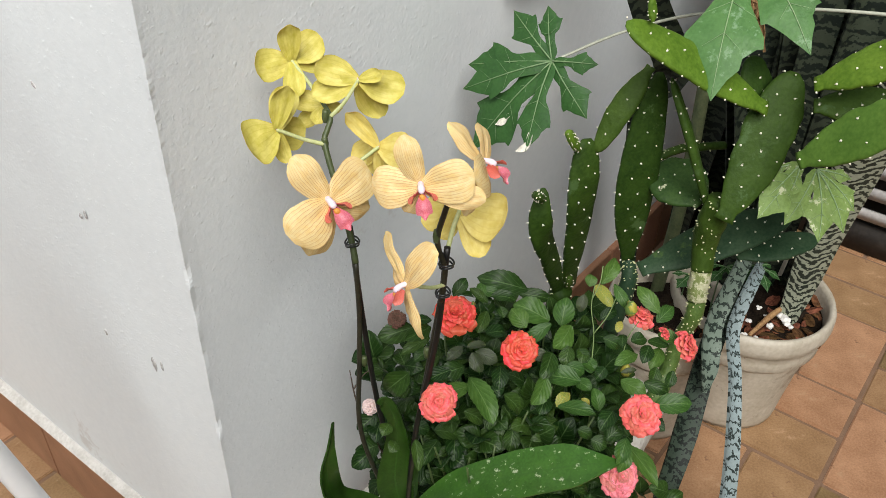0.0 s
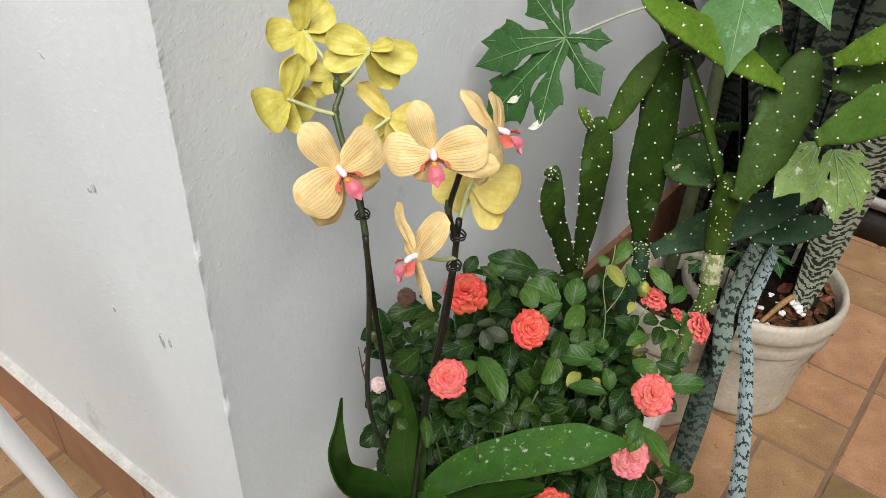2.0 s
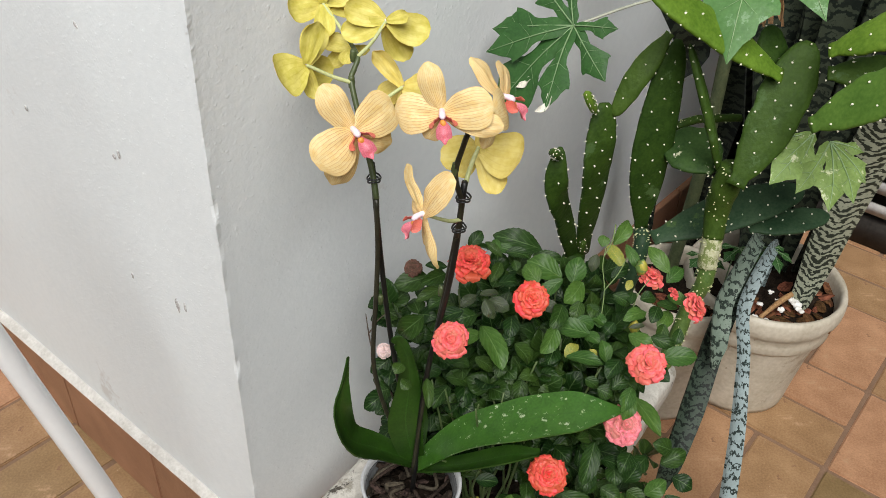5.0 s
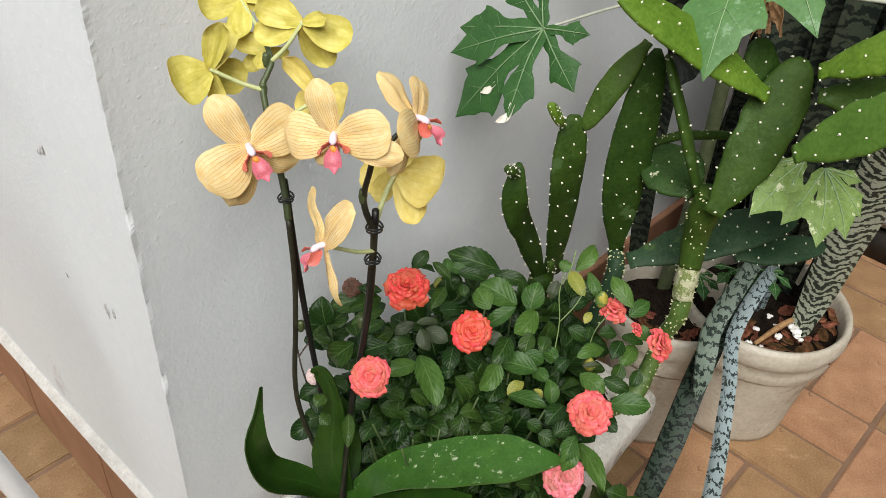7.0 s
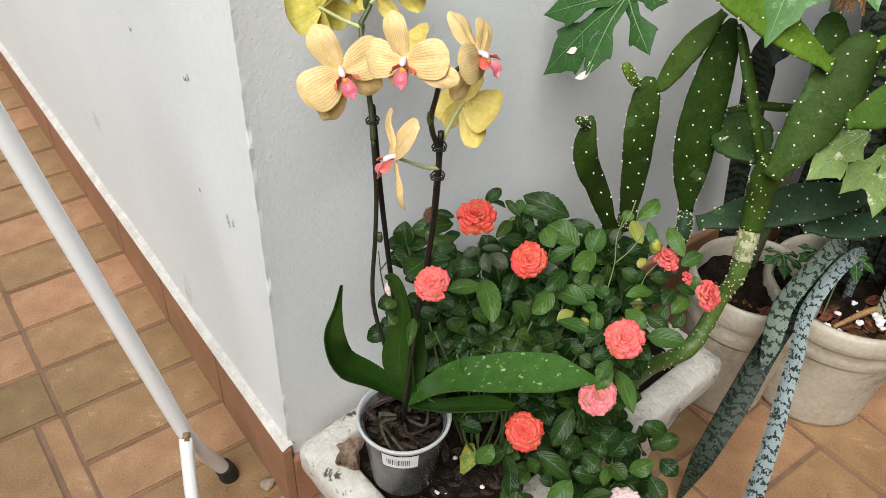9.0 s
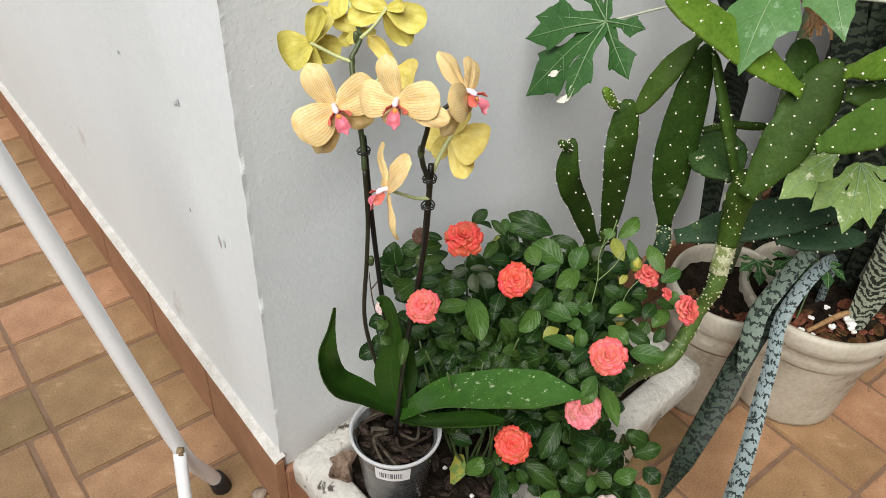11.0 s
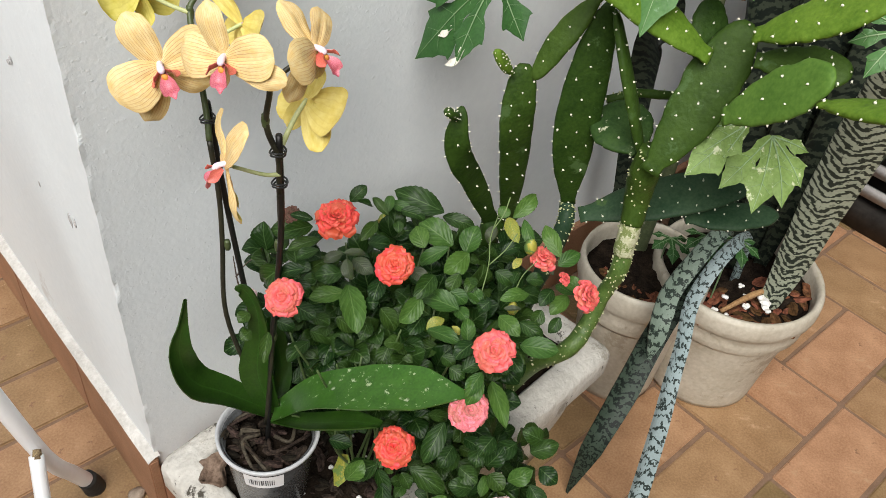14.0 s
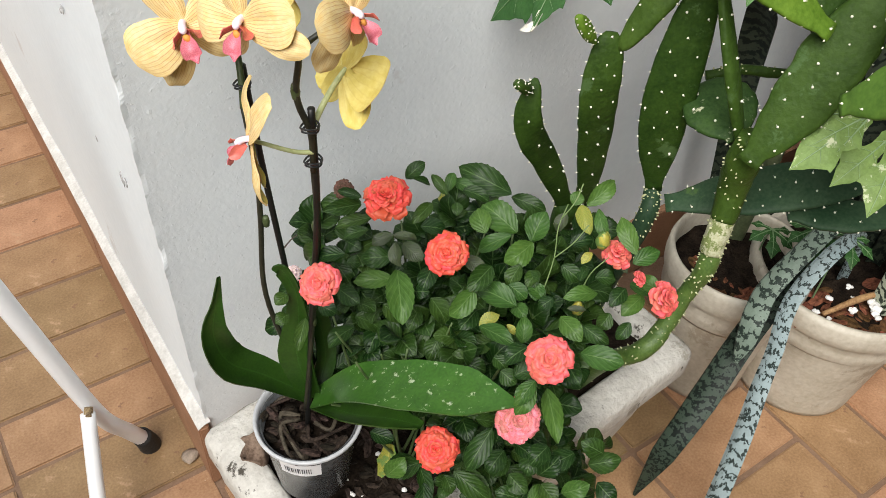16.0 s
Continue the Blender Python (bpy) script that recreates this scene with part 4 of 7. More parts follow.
SPIKES = (
    ("spike", [(0.082, -0.218, 0.43), (0.064, -0.201, 0.509), (0.055, -0.186, 0.59), (0.062, -0.183, 0.68), (0.064, -0.184, 0.743), (0.06, -0.186, 0.811)], [0.0027] * 6, spike_dark),
    ("spike", [(0.06, -0.186, 0.811), (0.065, -0.176, 0.835), (0.072, -0.155, 0.875), (0.08, -0.135, 0.91), (0.088, -0.131, 0.92), (0.096, -0.128, 0.929), (0.106, -0.107, 0.935)], [0.0032, 0.003, 0.0028, 0.0028, 0.0026, 0.0024, 0.002], spike_green),
    ("pedicel", [(0.08, -0.135, 0.91), (0.066, -0.124, 0.917), (0.047, -0.11, 0.93)], [0.0022, 0.002, 0.0018], pedicel_pale),
    ("pedicel", [(0.096, -0.128, 0.929), (0.106, -0.137, 0.943), (0.119, -0.143, 0.962)], [0.0022, 0.0018, 0.0018], pedicel_pale),
    ("pedicel", [(0.106, -0.107, 0.935), (0.112, -0.085, 0.945), (0.115, -0.062, 0.958)], [0.0022, 0.0018, 0.0018], pedicel_pale),
    ("pedicel", [(0.074, -0.15, 0.886), (0.09, -0.165, 0.898), (0.109, -0.174, 0.909)], [0.002, 0.0018, 0.0018], pedicel_pale),
    ("pedicel", [(0.069, -0.165, 0.858), (0.05, -0.175, 0.885), (0.024, -0.192, 0.903)], [0.002, 0.0018, 0.0018], spike_green),
    ("spike", [(0.062, -0.242, 0.441), (0.081, -0.244, 0.601), (0.087, -0.254, 0.705), (0.079, -0.272, 0.802)], [0.0026, 0.0026, 0.0025, 0.0025], spike_dark),
    ("spike", [(0.079, -0.272, 0.798), (0.077, -0.277, 0.838), (0.071, -0.274, 0.862), (0.069, -0.274, 0.878), (0.07, -0.279, 0.9), (0.072, -0.284, 0.918), (0.092, -0.287, 0.93), (0.105, -0.288, 0.937)], [0.0027, 0.0027, 0.0027, 0.0026, 0.0025, 0.0025, 0.002, 0.0016], spike_dark),
    ("pedicel", [(0.072, -0.283, 0.916), (0.06, -0.275, 0.936), (0.036, -0.283, 0.949)], [0.002, 0.0018, 0.0016], spike_green),
    ("pedicel", [(0.079, -0.276, 0.843), (0.089, -0.271, 0.853), (0.103, -0.266, 0.866), (0.116, -0.263, 0.876)], [0.0024, 0.0024, 0.0022, 0.002], pedicel_pale),
    ("pedicel", [(0.078, -0.276, 0.82), (0.062, -0.274, 0.826), (0.033, -0.27, 0.845)], [0.002, 0.0018, 0.0016], pedicel_pale),
)
for name, pts, radii, mat in SPIKES:
    bm = bmesh.new()
    tube(bm, pts, radii, 26, 8)
    part(name, bm, mat, orchid)
for p in ((0.086, -0.252, 0.717), (0.08, -0.243, 0.583), (0.066, -0.186, 0.68), (0.093, -0.125, 0.93), (0.081, -0.134, 0.91), (0.069, -0.273, 0.877)):
    bm = bmesh.new()
    tube(bm, [Vector(p) - Vector((0, 0, 0.006)), p, Vector(p) + Vector((0, 0, 0.006))], [0.0028, 0.0037, 0.0028], 6, 8)
    part("node", bm, spike_green, orchid)

# broad strap leaves
ORCHID_LEAVES = (
    ([(0.073, -0.23, 0.445), (0.033, -0.211, 0.488), (-0.0005, -0.203, 0.525), (-0.008, -0.1955, 0.566), (0.002, -0.1915, 0.604), (0.01, -0.1916, 0.638)], [0.011, 0.018, 0.022, 0.0155, 0.006, 0.002], (0.2, -0.45, 0.86), 0.3, orchid_leaf),
    ([(0.076, -0.234, 0.443), (0.0665, -0.226, 0.514), (0.073, -0.224, 0.566), (0.075, -0.22, 0.606), (0.067, -0.2135, 0.636), (0.057, -0.211, 0.643)], [0.013, 0.021, 0.0145, 0.008, 0.008, 0.002], (-0.75, -0.5, 0.35), 0.3, orchid_leaf),
    ([(0.073, -0.243, 0.454), (0.099, -0.285, 0.513), (0.132, -0.341, 0.551), (0.165, -0.39, 0.574), (0.196, -0.429, 0.581)], [0.012, 0.024, 0.029, 0.026, 0.003], (-0.12, -0.08, 0.99), 0.12, orchid_leaf_spotted),
    ([(0.075, -0.243, 0.443), (0.092, -0.295, 0.474), (0.112, -0.342, 0.51), (0.127, -0.372, 0.525)], [0.01, 0.015, 0.014, 0.006], (-0.01, 0.11, 0.99), 0.2, orchid_leaf),
    ([(0.081, -0.228, 0.439), (0.102, -0.216, 0.479), (0.102, -0.208, 0.534), (0.099, -0.2, 0.563)], [0.01, 0.012, 0.011, 0.004], (0.01, -0.77, 0.64), 0.2, orchid_leaf),
)
for k, (pts, widths, normal, cup, mat) in enumerate(ORCHID_LEAVES):
    bm = bmesh.new()
    blade(bm, pts, widths, normal, 22, 8, cup, 0.0022, 0.001, seed=k)
    part("leaf", bm, mat, orchid).data.materials.append(mat)

# the pot the orchid stands in
orchid_pot = thing("orchid_pot", (0.066, -0.238, 0.31), "smoky clear plastic nursery pot with a white price sticker", "plant pot")
OC, OZ = Vector((0.066, -0.238, 0)), 0.42
bm = bmesh.new()
lathe(bm, [(0.042, OZ - 0.118), (0.0435, OZ - 0.116), (0.055, OZ - 0.012), (0.056, OZ - 0.006), (0.0535, OZ - 0.006), (0.042, OZ - 0.11)], OC, 40)
part("body", bm, clear_plastic, orchid_pot, "grey see-through wall with roots and bark behind it")
bm = bmesh.new()
lathe(bm, [(0.0555, OZ - 0.009), (0.0585, OZ - 0.009), (0.062, OZ - 0.003), (0.0622, OZ + 0.001), (0.059, OZ + 0.0015), (0.057, OZ - 0.003), (0.0552, OZ - 0.01)], OC, 48, closed=False)
part("rim", bm, rim_plastic, orchid_pot)
sticker = None


def on_pot(name, a0, a1, z0, z1, out, mat, parent, bow=0.0):
    bm = bmesh.new()
    rows = []
    for i in range(9):
        a = radians(a0 + (a1 - a0) * i / 8)
        col = []
        for z in (z0, z1):
            r = 0.0435 + (z - (OZ - 0.116)) / 0.104 * 0.0115 + out
            zz = z - bow * ((i / 8) - 0.5)
            col.append(bm.verts.new(OC + Vector((r * math.cos(a), r * math.sin(a), zz))))
        rows.append(col)
    for r, s in zip(rows, rows[1:]):
        bm.faces.new((r[0], s[0], s[1], r[1]))
    return part(name, bm, mat, parent)


sticker = on_pot("sticker", 205, 256, OZ - 0.043, OZ - 0.016, 0.0006, paper, orchid_pot)
tagged(sticker, "white paper sticker with a barcode")
rnd = random.Random(8)
for k in range(13):
    a = 212 + k * 2.6
    on_pot("bar", a, a + rnd.uniform(0.6, 1.7), OZ - 0.036, OZ - 0.024, 0.0011, ink, sticker)

# bark and roots in that pot
rnd = random.Random(21)
for k in range(80):
    a, r = rnd.uniform(0, 6.28), 0.052 * math.sqrt(rnd.random())
    p = OC + Vector((r * math.cos(a), r * math.sin(a), OZ - 0.014 + rnd.uniform(-0.004, 0.006)))
    bm = bmesh.new()
    rock(bm, (0, 0, 0), rnd.uniform(0.004, 0.009), 0.6, k)
    ob = alone("bark_chip", bm, bark, "dark brown chip of pine bark in the orchid pot", "bark chip", "bark chips in the orchid pot", smooth=False)
    ob.scale = (1.4, 0.6, 0.7)
    ob.rotation_euler = (rnd.uniform(-0.5, 0.5), rnd.uniform(-0.5, 0.5), rnd.uniform(0, 6))
    ob.location = p
bm = bmesh.new()
lathe(bm, [(0.0, OZ - 0.03), (0.0525, OZ - 0.03), (0.0525, OZ - 0.022), (0.0, OZ - 0.018)], OC, 24, closed=False)
alone("orchid_bark", bm, soil, "dark packed bark filling the orchid pot", "bark", kind="stuff")
for k in range(10):
    a = rnd.uniform(0, 6.28)
    b = a + rnd.uniform(0.6, 1.8)
    bm = bmesh.new()
    tube(bm, [OC + Vector((0.01 * math.cos(a), 0.01 * math.sin(a), OZ - 0.004)), OC + Vector((0.032 * math.cos(a + 0.2), 0.032 * math.sin(a + 0.2), OZ - 0.001)), OC + Vector((0.045 * math.cos(b), 0.045 * math.sin(b), OZ - 0.008)), OC + Vector((0.05 * math.cos(b + 0.3), 0.05 * math.sin(b + 0.3), OZ - 0.02))], [0.0026, 0.0024, 0.0022, 0.0016], 14, 7)
    part("root", bm, root_grey if k % 3 else bark, orchid, "grey-green aerial root")

# black stakes with wire clips
for pts, clips in (
    ([(0.079, -0.206, 0.55), (0.077, -0.189, 0.635), (0.072, -0.179, 0.744), (0.069, -0.173, 0.833), (0.07, -0.169, 0.839)], [(0.064, -0.179, 0.829)]),
    ([(0.061, -0.244, 0.411), (0.078, -0.243, 0.584), (0.082, -0.266, 0.745), (0.078, -0.278, 0.862)], [(0.075, -0.28, 0.847), (0.078, -0.275, 0.81)]),
):
    stake = thing("support_stake", pts[0], "black plastic stake holding up an orchid spike", "stake", "orchid stakes")
    bm = bmesh.new()
    if pts[0][2] > 0.5:
        a, b = Vector(pts[0]), Vector(pts[1])
        pts = [(0.1, -0.218, 0.41), *pts]
    tube(bm, pts, [0.003] * len(pts), 24, 10)
    part("rod", bm, stake_black, stake)
    for c in clips:
        for dz, r in ((-0.0015, 0.0055), (0.0018, 0.0062)):
            bm = bmesh.new()
            ring = [Vector(c) + Vector((r * math.cos(t) * 1.15, r * math.sin(t), dz + 0.001 * math.sin(2 * t))) for t in (i * 6.2832 / 16 for i in range(17))]
            tube(bm, ring, [0.0009] * 17, 32, 6)
            part("clip", bm, clip_black, stake, "thin wire spring clip")


# ---- rose bush ----
rose_bush = thing("rose_bush", (0.24, -0.27, 0.265), "miniature rose bush with coral red flowers and dark green leaves", "rose bush", "miniature roses")


def leaflet_mesh(name, mat, k):
    """A finely toothed leaflet, folded a little along its midrib."""
    bm = bmesh.new()
    rnd = random.Random(k)
    w = [x * 0.5 for x in oval(20, rnd.uniform(0.42, 0.5), 0.03, 0.08, 0.7)]
    arch = rnd.uniform(-0.03, 0.09)
    blade(bm, [(0, 0, 0), (0, 0.35, arch), (0, 0.7, arch * 0.8), (0, 1, -0.08 - arch)], w, (0, 0, 1), 20, 6, rnd.uniform(0.02, 0.2), 0.012, 0.03, teeth=1, seed=k)
    fold = rnd.uniform(0.06, 0.2)
    for v in bm.verts:
        v.co.z += fold * abs(v.co.x) + 0.02 * noise.noise(Vector((v.co.x * 4, v.co.y * 4, k * 3)))
    ob = link(name, bm, mat)
    ob.data.materials.append(rose_back)
    me = ob.data
    bpy.data.objects.remove(ob)
    return me


LEAFLETS = {c: [leaflet_mesh("leaflet", mat, k) for k in range(4)] for c, mat in (("g", rose_leaf), ("y", rose_leaf_young), ("o", rose_leaf_old), ("l", rose_leaf_yellow), ("d", rose_leaf))}
BUSH = Vector((0.24, -0.26, 0.36))
leaf_rnd = random.Random(11)


def leaflet(kind, base, tip, half, up, parent=None):
    """One toothed leaflet from its base to its tip, its face turned to up."""
    a, b = Vector(base), Vector(tip)
    if kind == "g" and leaf_rnd.random() < 0.25:
        kind = "y"
    y = b - a
    long_ = y.length
    y.normalize()
    z = Vector(up)
    z = (z - y * z.dot(y)).normalized()
    x = y.cross(z)
    m = Matrix((x * half * 2.05, y * long_ * 1.02, z * (half + long_ / 2))).transposed().to_4x4()
    ob = new("leaflet", leaf_rnd.choice(LEAFLETS[kind]))
    under(ob, parent or rose_bush)
    ob.matrix_basis = Matrix.Translation(a) @ m
    return ob


leaflet("d", (0.186, -0.154, 0.6245), (0.149, -0.1315, 0.6195), 0.0135, (-0.4, -0.5, 0.75))
leaflet("g", (0.118, -0.204, 0.634), (0.1045, -0.179, 0.5985), 0.0135, (-0.6, -0.45, 0.65))
leaflet("d", (0.104, -0.166, 0.553), (0.08, -0.158, 0.541), 0.0105, (-0.5, -0.5, 0.7))
leaflet("d", (0.088, -0.181, 0.524), (0.0725, -0.172, 0.523), 0.011, (-0.5, -0.4, 0.75))
leaflet("d", (0.083, -0.18, 0.522), (0.053, -0.173, 0.512), 0.0115, (-0.4, -0.5, 0.75))
leaflet("d", (0.162, -0.198, 0.667), (0.123, -0.196, 0.675), 0.0085, (0.12, -0.71, 0.69))
leaflet("d", (0.162, -0.199, 0.677), (0.145, -0.182, 0.681), 0.0051, (-0.36, -0.53, 0.77))
leaflet("d", (0.224, -0.183, 0.663), (0.243, -0.187, 0.679), 0.0080, (-0.66, -0.45, 0.60))
leaflet("d", (0.227, -0.193, 0.669), (0.245, -0.199, 0.658), 0.0047, (0.38, -0.42, 0.82))
leaflet("d", (0.348, -0.212, 0.609), (0.310, -0.162, 0.627), 0.0160, (-0.44, -0.59, 0.68))
leaflet("g", (0.295, -0.170, 0.620), (0.309, -0.195, 0.618), 0.0072, (-0.44, -0.33, 0.83))
leaflet("g", (0.227, -0.229, 0.663), (0.199, -0.237, 0.656), 0.0071, (-0.11, -0.47, 0.88))
leaflet("g", (0.203, -0.245, 0.655), (0.225, -0.258, 0.650), 0.0089, (0.01, -0.37, 0.93))
leaflet("g", (0.172, -0.194, 0.624), (0.147, -0.187, 0.620), 0.0073, (-0.21, -0.25, 0.94))
leaflet("d", (0.184, -0.180, 0.624), (0.148, -0.168, 0.619), 0.0074, (-0.25, -0.41, 0.88))
leaflet("o", (0.179, -0.231, 0.643), (0.158, -0.225, 0.637), 0.0064, (-0.36, -0.39, 0.85))
leaflet("o", (0.175, -0.239, 0.651), (0.194, -0.252, 0.649), 0.0047, (-0.15, -0.36, 0.92))
leaflet("o", (0.170, -0.250, 0.653), (0.163, -0.268, 0.640), 0.0075, (-0.76, -0.19, 0.62))
leaflet("o", (0.181, -0.247, 0.644), (0.187, -0.272, 0.640), 0.0088, (-0.50, -0.28, 0.82))
leaflet("g", (0.174, -0.238, 0.621), (0.147, -0.224, 0.620), 0.0110, (-0.30, -0.55, 0.78))
leaflet("g", (0.106, -0.267, 0.686), (0.083, -0.255, 0.682), 0.0081, (-0.22, -0.15, 0.96))
leaflet("g", (0.124, -0.234, 0.635), (0.136, -0.242, 0.636), 0.0070, (-0.23, -0.23, 0.95))
leaflet("y", (0.282, -0.252, 0.612), (0.289, -0.225, 0.623), 0.0117, (-0.46, -0.24, 0.86))
leaflet("y", (0.315, -0.265, 0.608), (0.299, -0.224, 0.625), 0.0160, (-0.35, -0.48, 0.80))
leaflet("y", (0.297, -0.277, 0.623), (0.268, -0.260, 0.601), 0.0088, (-0.65, -0.18, 0.74))
leaflet("y", (0.329, -0.275, 0.596), (0.350, -0.267, 0.623), 0.0133, (-0.68, -0.34, 0.65))
leaflet("y", (0.310, -0.297, 0.622), (0.276, -0.298, 0.611), 0.0133, (-0.19, -0.73, 0.66))
leaflet("g", (0.206, -0.266, 0.615), (0.185, -0.279, 0.604), 0.0097, (-0.28, -0.31, 0.91))
leaflet("o", (0.230, -0.283, 0.631), (0.240, -0.308, 0.627), 0.0077, (-0.46, -0.33, 0.82))
leaflet("g", (0.248, -0.307, 0.629), (0.214, -0.317, 0.623), 0.0107, (-0.00, -0.53, 0.85))
leaflet("g", (0.284, -0.311, 0.615), (0.264, -0.319, 0.602), 0.0092, (-0.53, -0.06, 0.84))
leaflet("y", (0.169, -0.250, 0.602), (0.133, -0.233, 0.603), 0.0094, (-0.22, -0.51, 0.83))
leaflet("y", (0.176, -0.245, 0.606), (0.151, -0.296, 0.593), 0.0141, (-0.10, -0.21, 0.97))
leaflet("g", (0.107, -0.246, 0.654), (0.111, -0.264, 0.642), 0.0085, (-0.17, -0.60, 0.78))
leaflet("g", (0.118, -0.226, 0.593), (0.126, -0.252, 0.592), 0.0097, (-0.52, -0.19, 0.83))
leaflet("g", (0.094, -0.227, 0.584), (0.105, -0.243, 0.580), 0.0081, (-0.29, -0.43, 0.86))
leaflet("y", (0.221, -0.317, 0.618), (0.191, -0.322, 0.602), 0.0113, (-0.22, -0.72, 0.66))
leaflet("y", (0.253, -0.346, 0.604), (0.236, -0.307, 0.603), 0.0129, (-0.30, -0.09, 0.95))
leaflet("y", (0.262, -0.321, 0.607), (0.270, -0.341, 0.601), 0.0091, (-0.28, -0.37, 0.89))
leaflet("g", (0.288, -0.319, 0.612), (0.285, -0.338, 0.606), 0.0072, (-0.48, -0.20, 0.86))
leaflet("y", (0.289, -0.333, 0.606), (0.279, -0.346, 0.598), 0.0087, (-0.29, -0.32, 0.90))
leaflet("y", (0.258, -0.338, 0.596), (0.255, -0.358, 0.598), 0.0084, (-0.23, 0.15, 0.96))
leaflet("g", (0.195, -0.281, 0.587), (0.201, -0.303, 0.566), 0.0112, (0.01, -0.68, 0.74))
leaflet("g", (0.200, -0.283, 0.540), (0.163, -0.271, 0.516), 0.0123, (-0.58, -0.39, 0.72))
leaflet("g", (0.213, -0.281, 0.536), (0.212, -0.317, 0.529), 0.0116, (-0.07, -0.19, 0.98))
leaflet("g", (0.198, -0.296, 0.536), (0.179, -0.305, 0.521), 0.0102, (-0.40, -0.43, 0.81))
leaflet("g", (0.128, -0.238, 0.538), (0.094, -0.244, 0.535), 0.0108, (-0.09, 0.02, 1.00))
leaflet("d", (0.136, -0.227, 0.540), (0.153, -0.252, 0.534), 0.0117, (-0.06, -0.27, 0.96))
leaflet("d", (0.163, -0.238, 0.522), (0.133, -0.258, 0.515), 0.0118, (-0.11, -0.14, 0.98))
leaflet("g", (0.244, -0.329, 0.535), (0.220, -0.321, 0.532), 0.0109, (-0.25, -0.36, 0.90))
leaflet("d", (0.217, -0.338, 0.530), (0.195, -0.322, 0.534), 0.0094, (-0.16, -0.41, 0.90))
leaflet("d", (0.203, -0.338, 0.536), (0.218, -0.354, 0.531), 0.0100, (-0.21, -0.51, 0.83))
leaflet("y", (0.213, -0.341, 0.593), (0.222, -0.382, 0.603), 0.0093, (-0.24, 0.18, 0.95))
leaflet("y", (0.237, -0.380, 0.592), (0.248, -0.366, 0.610), 0.0081, (-0.47, -0.57, 0.68))
leaflet("g", (0.223, -0.401, 0.619), (0.197, -0.401, 0.613), 0.0095, (-0.23, -0.14, 0.96))
leaflet("g", (0.211, -0.370, 0.577), (0.215, -0.386, 0.573), 0.0076, (-0.23, -0.28, 0.93))
leaflet("g", (0.207, -0.406, 0.591), (0.227, -0.413, 0.601), 0.0085, (-0.52, -0.32, 0.79))
leaflet("g", (0.204, -0.390, 0.582), (0.210, -0.407, 0.577), 0.0089, (-0.47, -0.40, 0.79))
leaflet("y", (0.217, -0.424, 0.597), (0.193, -0.430, 0.585), 0.0084, (-0.40, -0.12, 0.91))
leaflet("l", (0.214, -0.339, 0.590), (0.236, -0.341, 0.597), 0.0070, (-0.31, -0.16, 0.94))
leaflet("l", (0.232, -0.359, 0.602), (0.236, -0.369, 0.595), 0.0038, (0.01, -0.56, 0.83))
leaflet("d", (0.068, -0.253, 0.605), (0.048, -0.274, 0.592), 0.0062, (-0.23, -0.32, 0.92))
leaflet("d", (0.066, -0.219, 0.607), (0.051, -0.222, 0.606), 0.0073, (0.04, -0.24, 0.97))
leaflet("d", (0.057, -0.236, 0.600), (0.043, -0.240, 0.600), 0.0069, (0.15, -0.47, 0.87))
leaflet("d", (0.154, -0.255, 0.576), (0.161, -0.277, 0.568), 0.0099, (-0.06, -0.34, 0.94))
leaflet("d", (0.134, -0.236, 0.571), (0.144, -0.254, 0.572), 0.0099, (-0.03, 0.04, 1.00))
leaflet("d", (0.110, -0.226, 0.464), (0.139, -0.224, 0.472), 0.0095, (-0.24, -0.29, 0.93))
leaflet("d", (0.132, -0.239, 0.503), (0.139, -0.270, 0.496), 0.0119, (-0.33, -0.28, 0.90))
leaflet("d", (0.227, -0.317, 0.584), (0.201, -0.326, 0.581), 0.0103, (0.02, -0.39, 0.92))
leaflet("g", (0.262, -0.207, 0.641), (0.256, -0.185, 0.656), 0.0055, (-0.43, -0.60, 0.67))
leaflet("g", (0.276, -0.189, 0.627), (0.290, -0.177, 0.639), 0.0063, (-0.45, -0.31, 0.83))
leaflet("d", (0.295, -0.191, 0.622), (0.311, -0.217, 0.620), 0.0085, (-0.25, -0.22, 0.94))
leaflet("d", (0.261, -0.226, 0.646), (0.254, -0.236, 0.639), 0.0060, (-0.30, -0.40, 0.87))
leaflet("g", (0.181, -0.270, 0.595), (0.190, -0.282, 0.601), 0.0077, (-0.71, -0.27, 0.65))
leaflet("d", (0.191, -0.266, 0.557), (0.171, -0.279, 0.550), 0.0094, (-0.11, -0.31, 0.94))
leaflet("d", (0.167, -0.255, 0.524), (0.143, -0.255, 0.518), 0.0090, (-0.22, -0.46, 0.86))
leaflet("d", (0.376, -0.183, 0.569), (0.399, -0.219, 0.565), 0.0100, (-0.46, -0.39, 0.80))
leaflet("y", (0.372, -0.285, 0.637), (0.383, -0.281, 0.647), 0.0077, (-0.49, -0.44, 0.75))
leaflet("y", (0.381, -0.296, 0.641), (0.416, -0.297, 0.660), 0.0097, (-0.38, -0.64, 0.66))
leaflet("l", (0.377, -0.291, 0.639), (0.365, -0.321, 0.629), 0.0083, (-0.50, -0.09, 0.86))
leaflet("o", (0.368, -0.282, 0.625), (0.353, -0.286, 0.609), 0.0070, (-0.66, -0.27, 0.70))
leaflet("g", (0.380, -0.313, 0.650), (0.369, -0.341, 0.633), 0.0068, (-0.62, -0.22, 0.75))
leaflet("y", (0.376, -0.378, 0.641), (0.381, -0.343, 0.661), 0.0093, (-0.66, -0.30, 0.69))
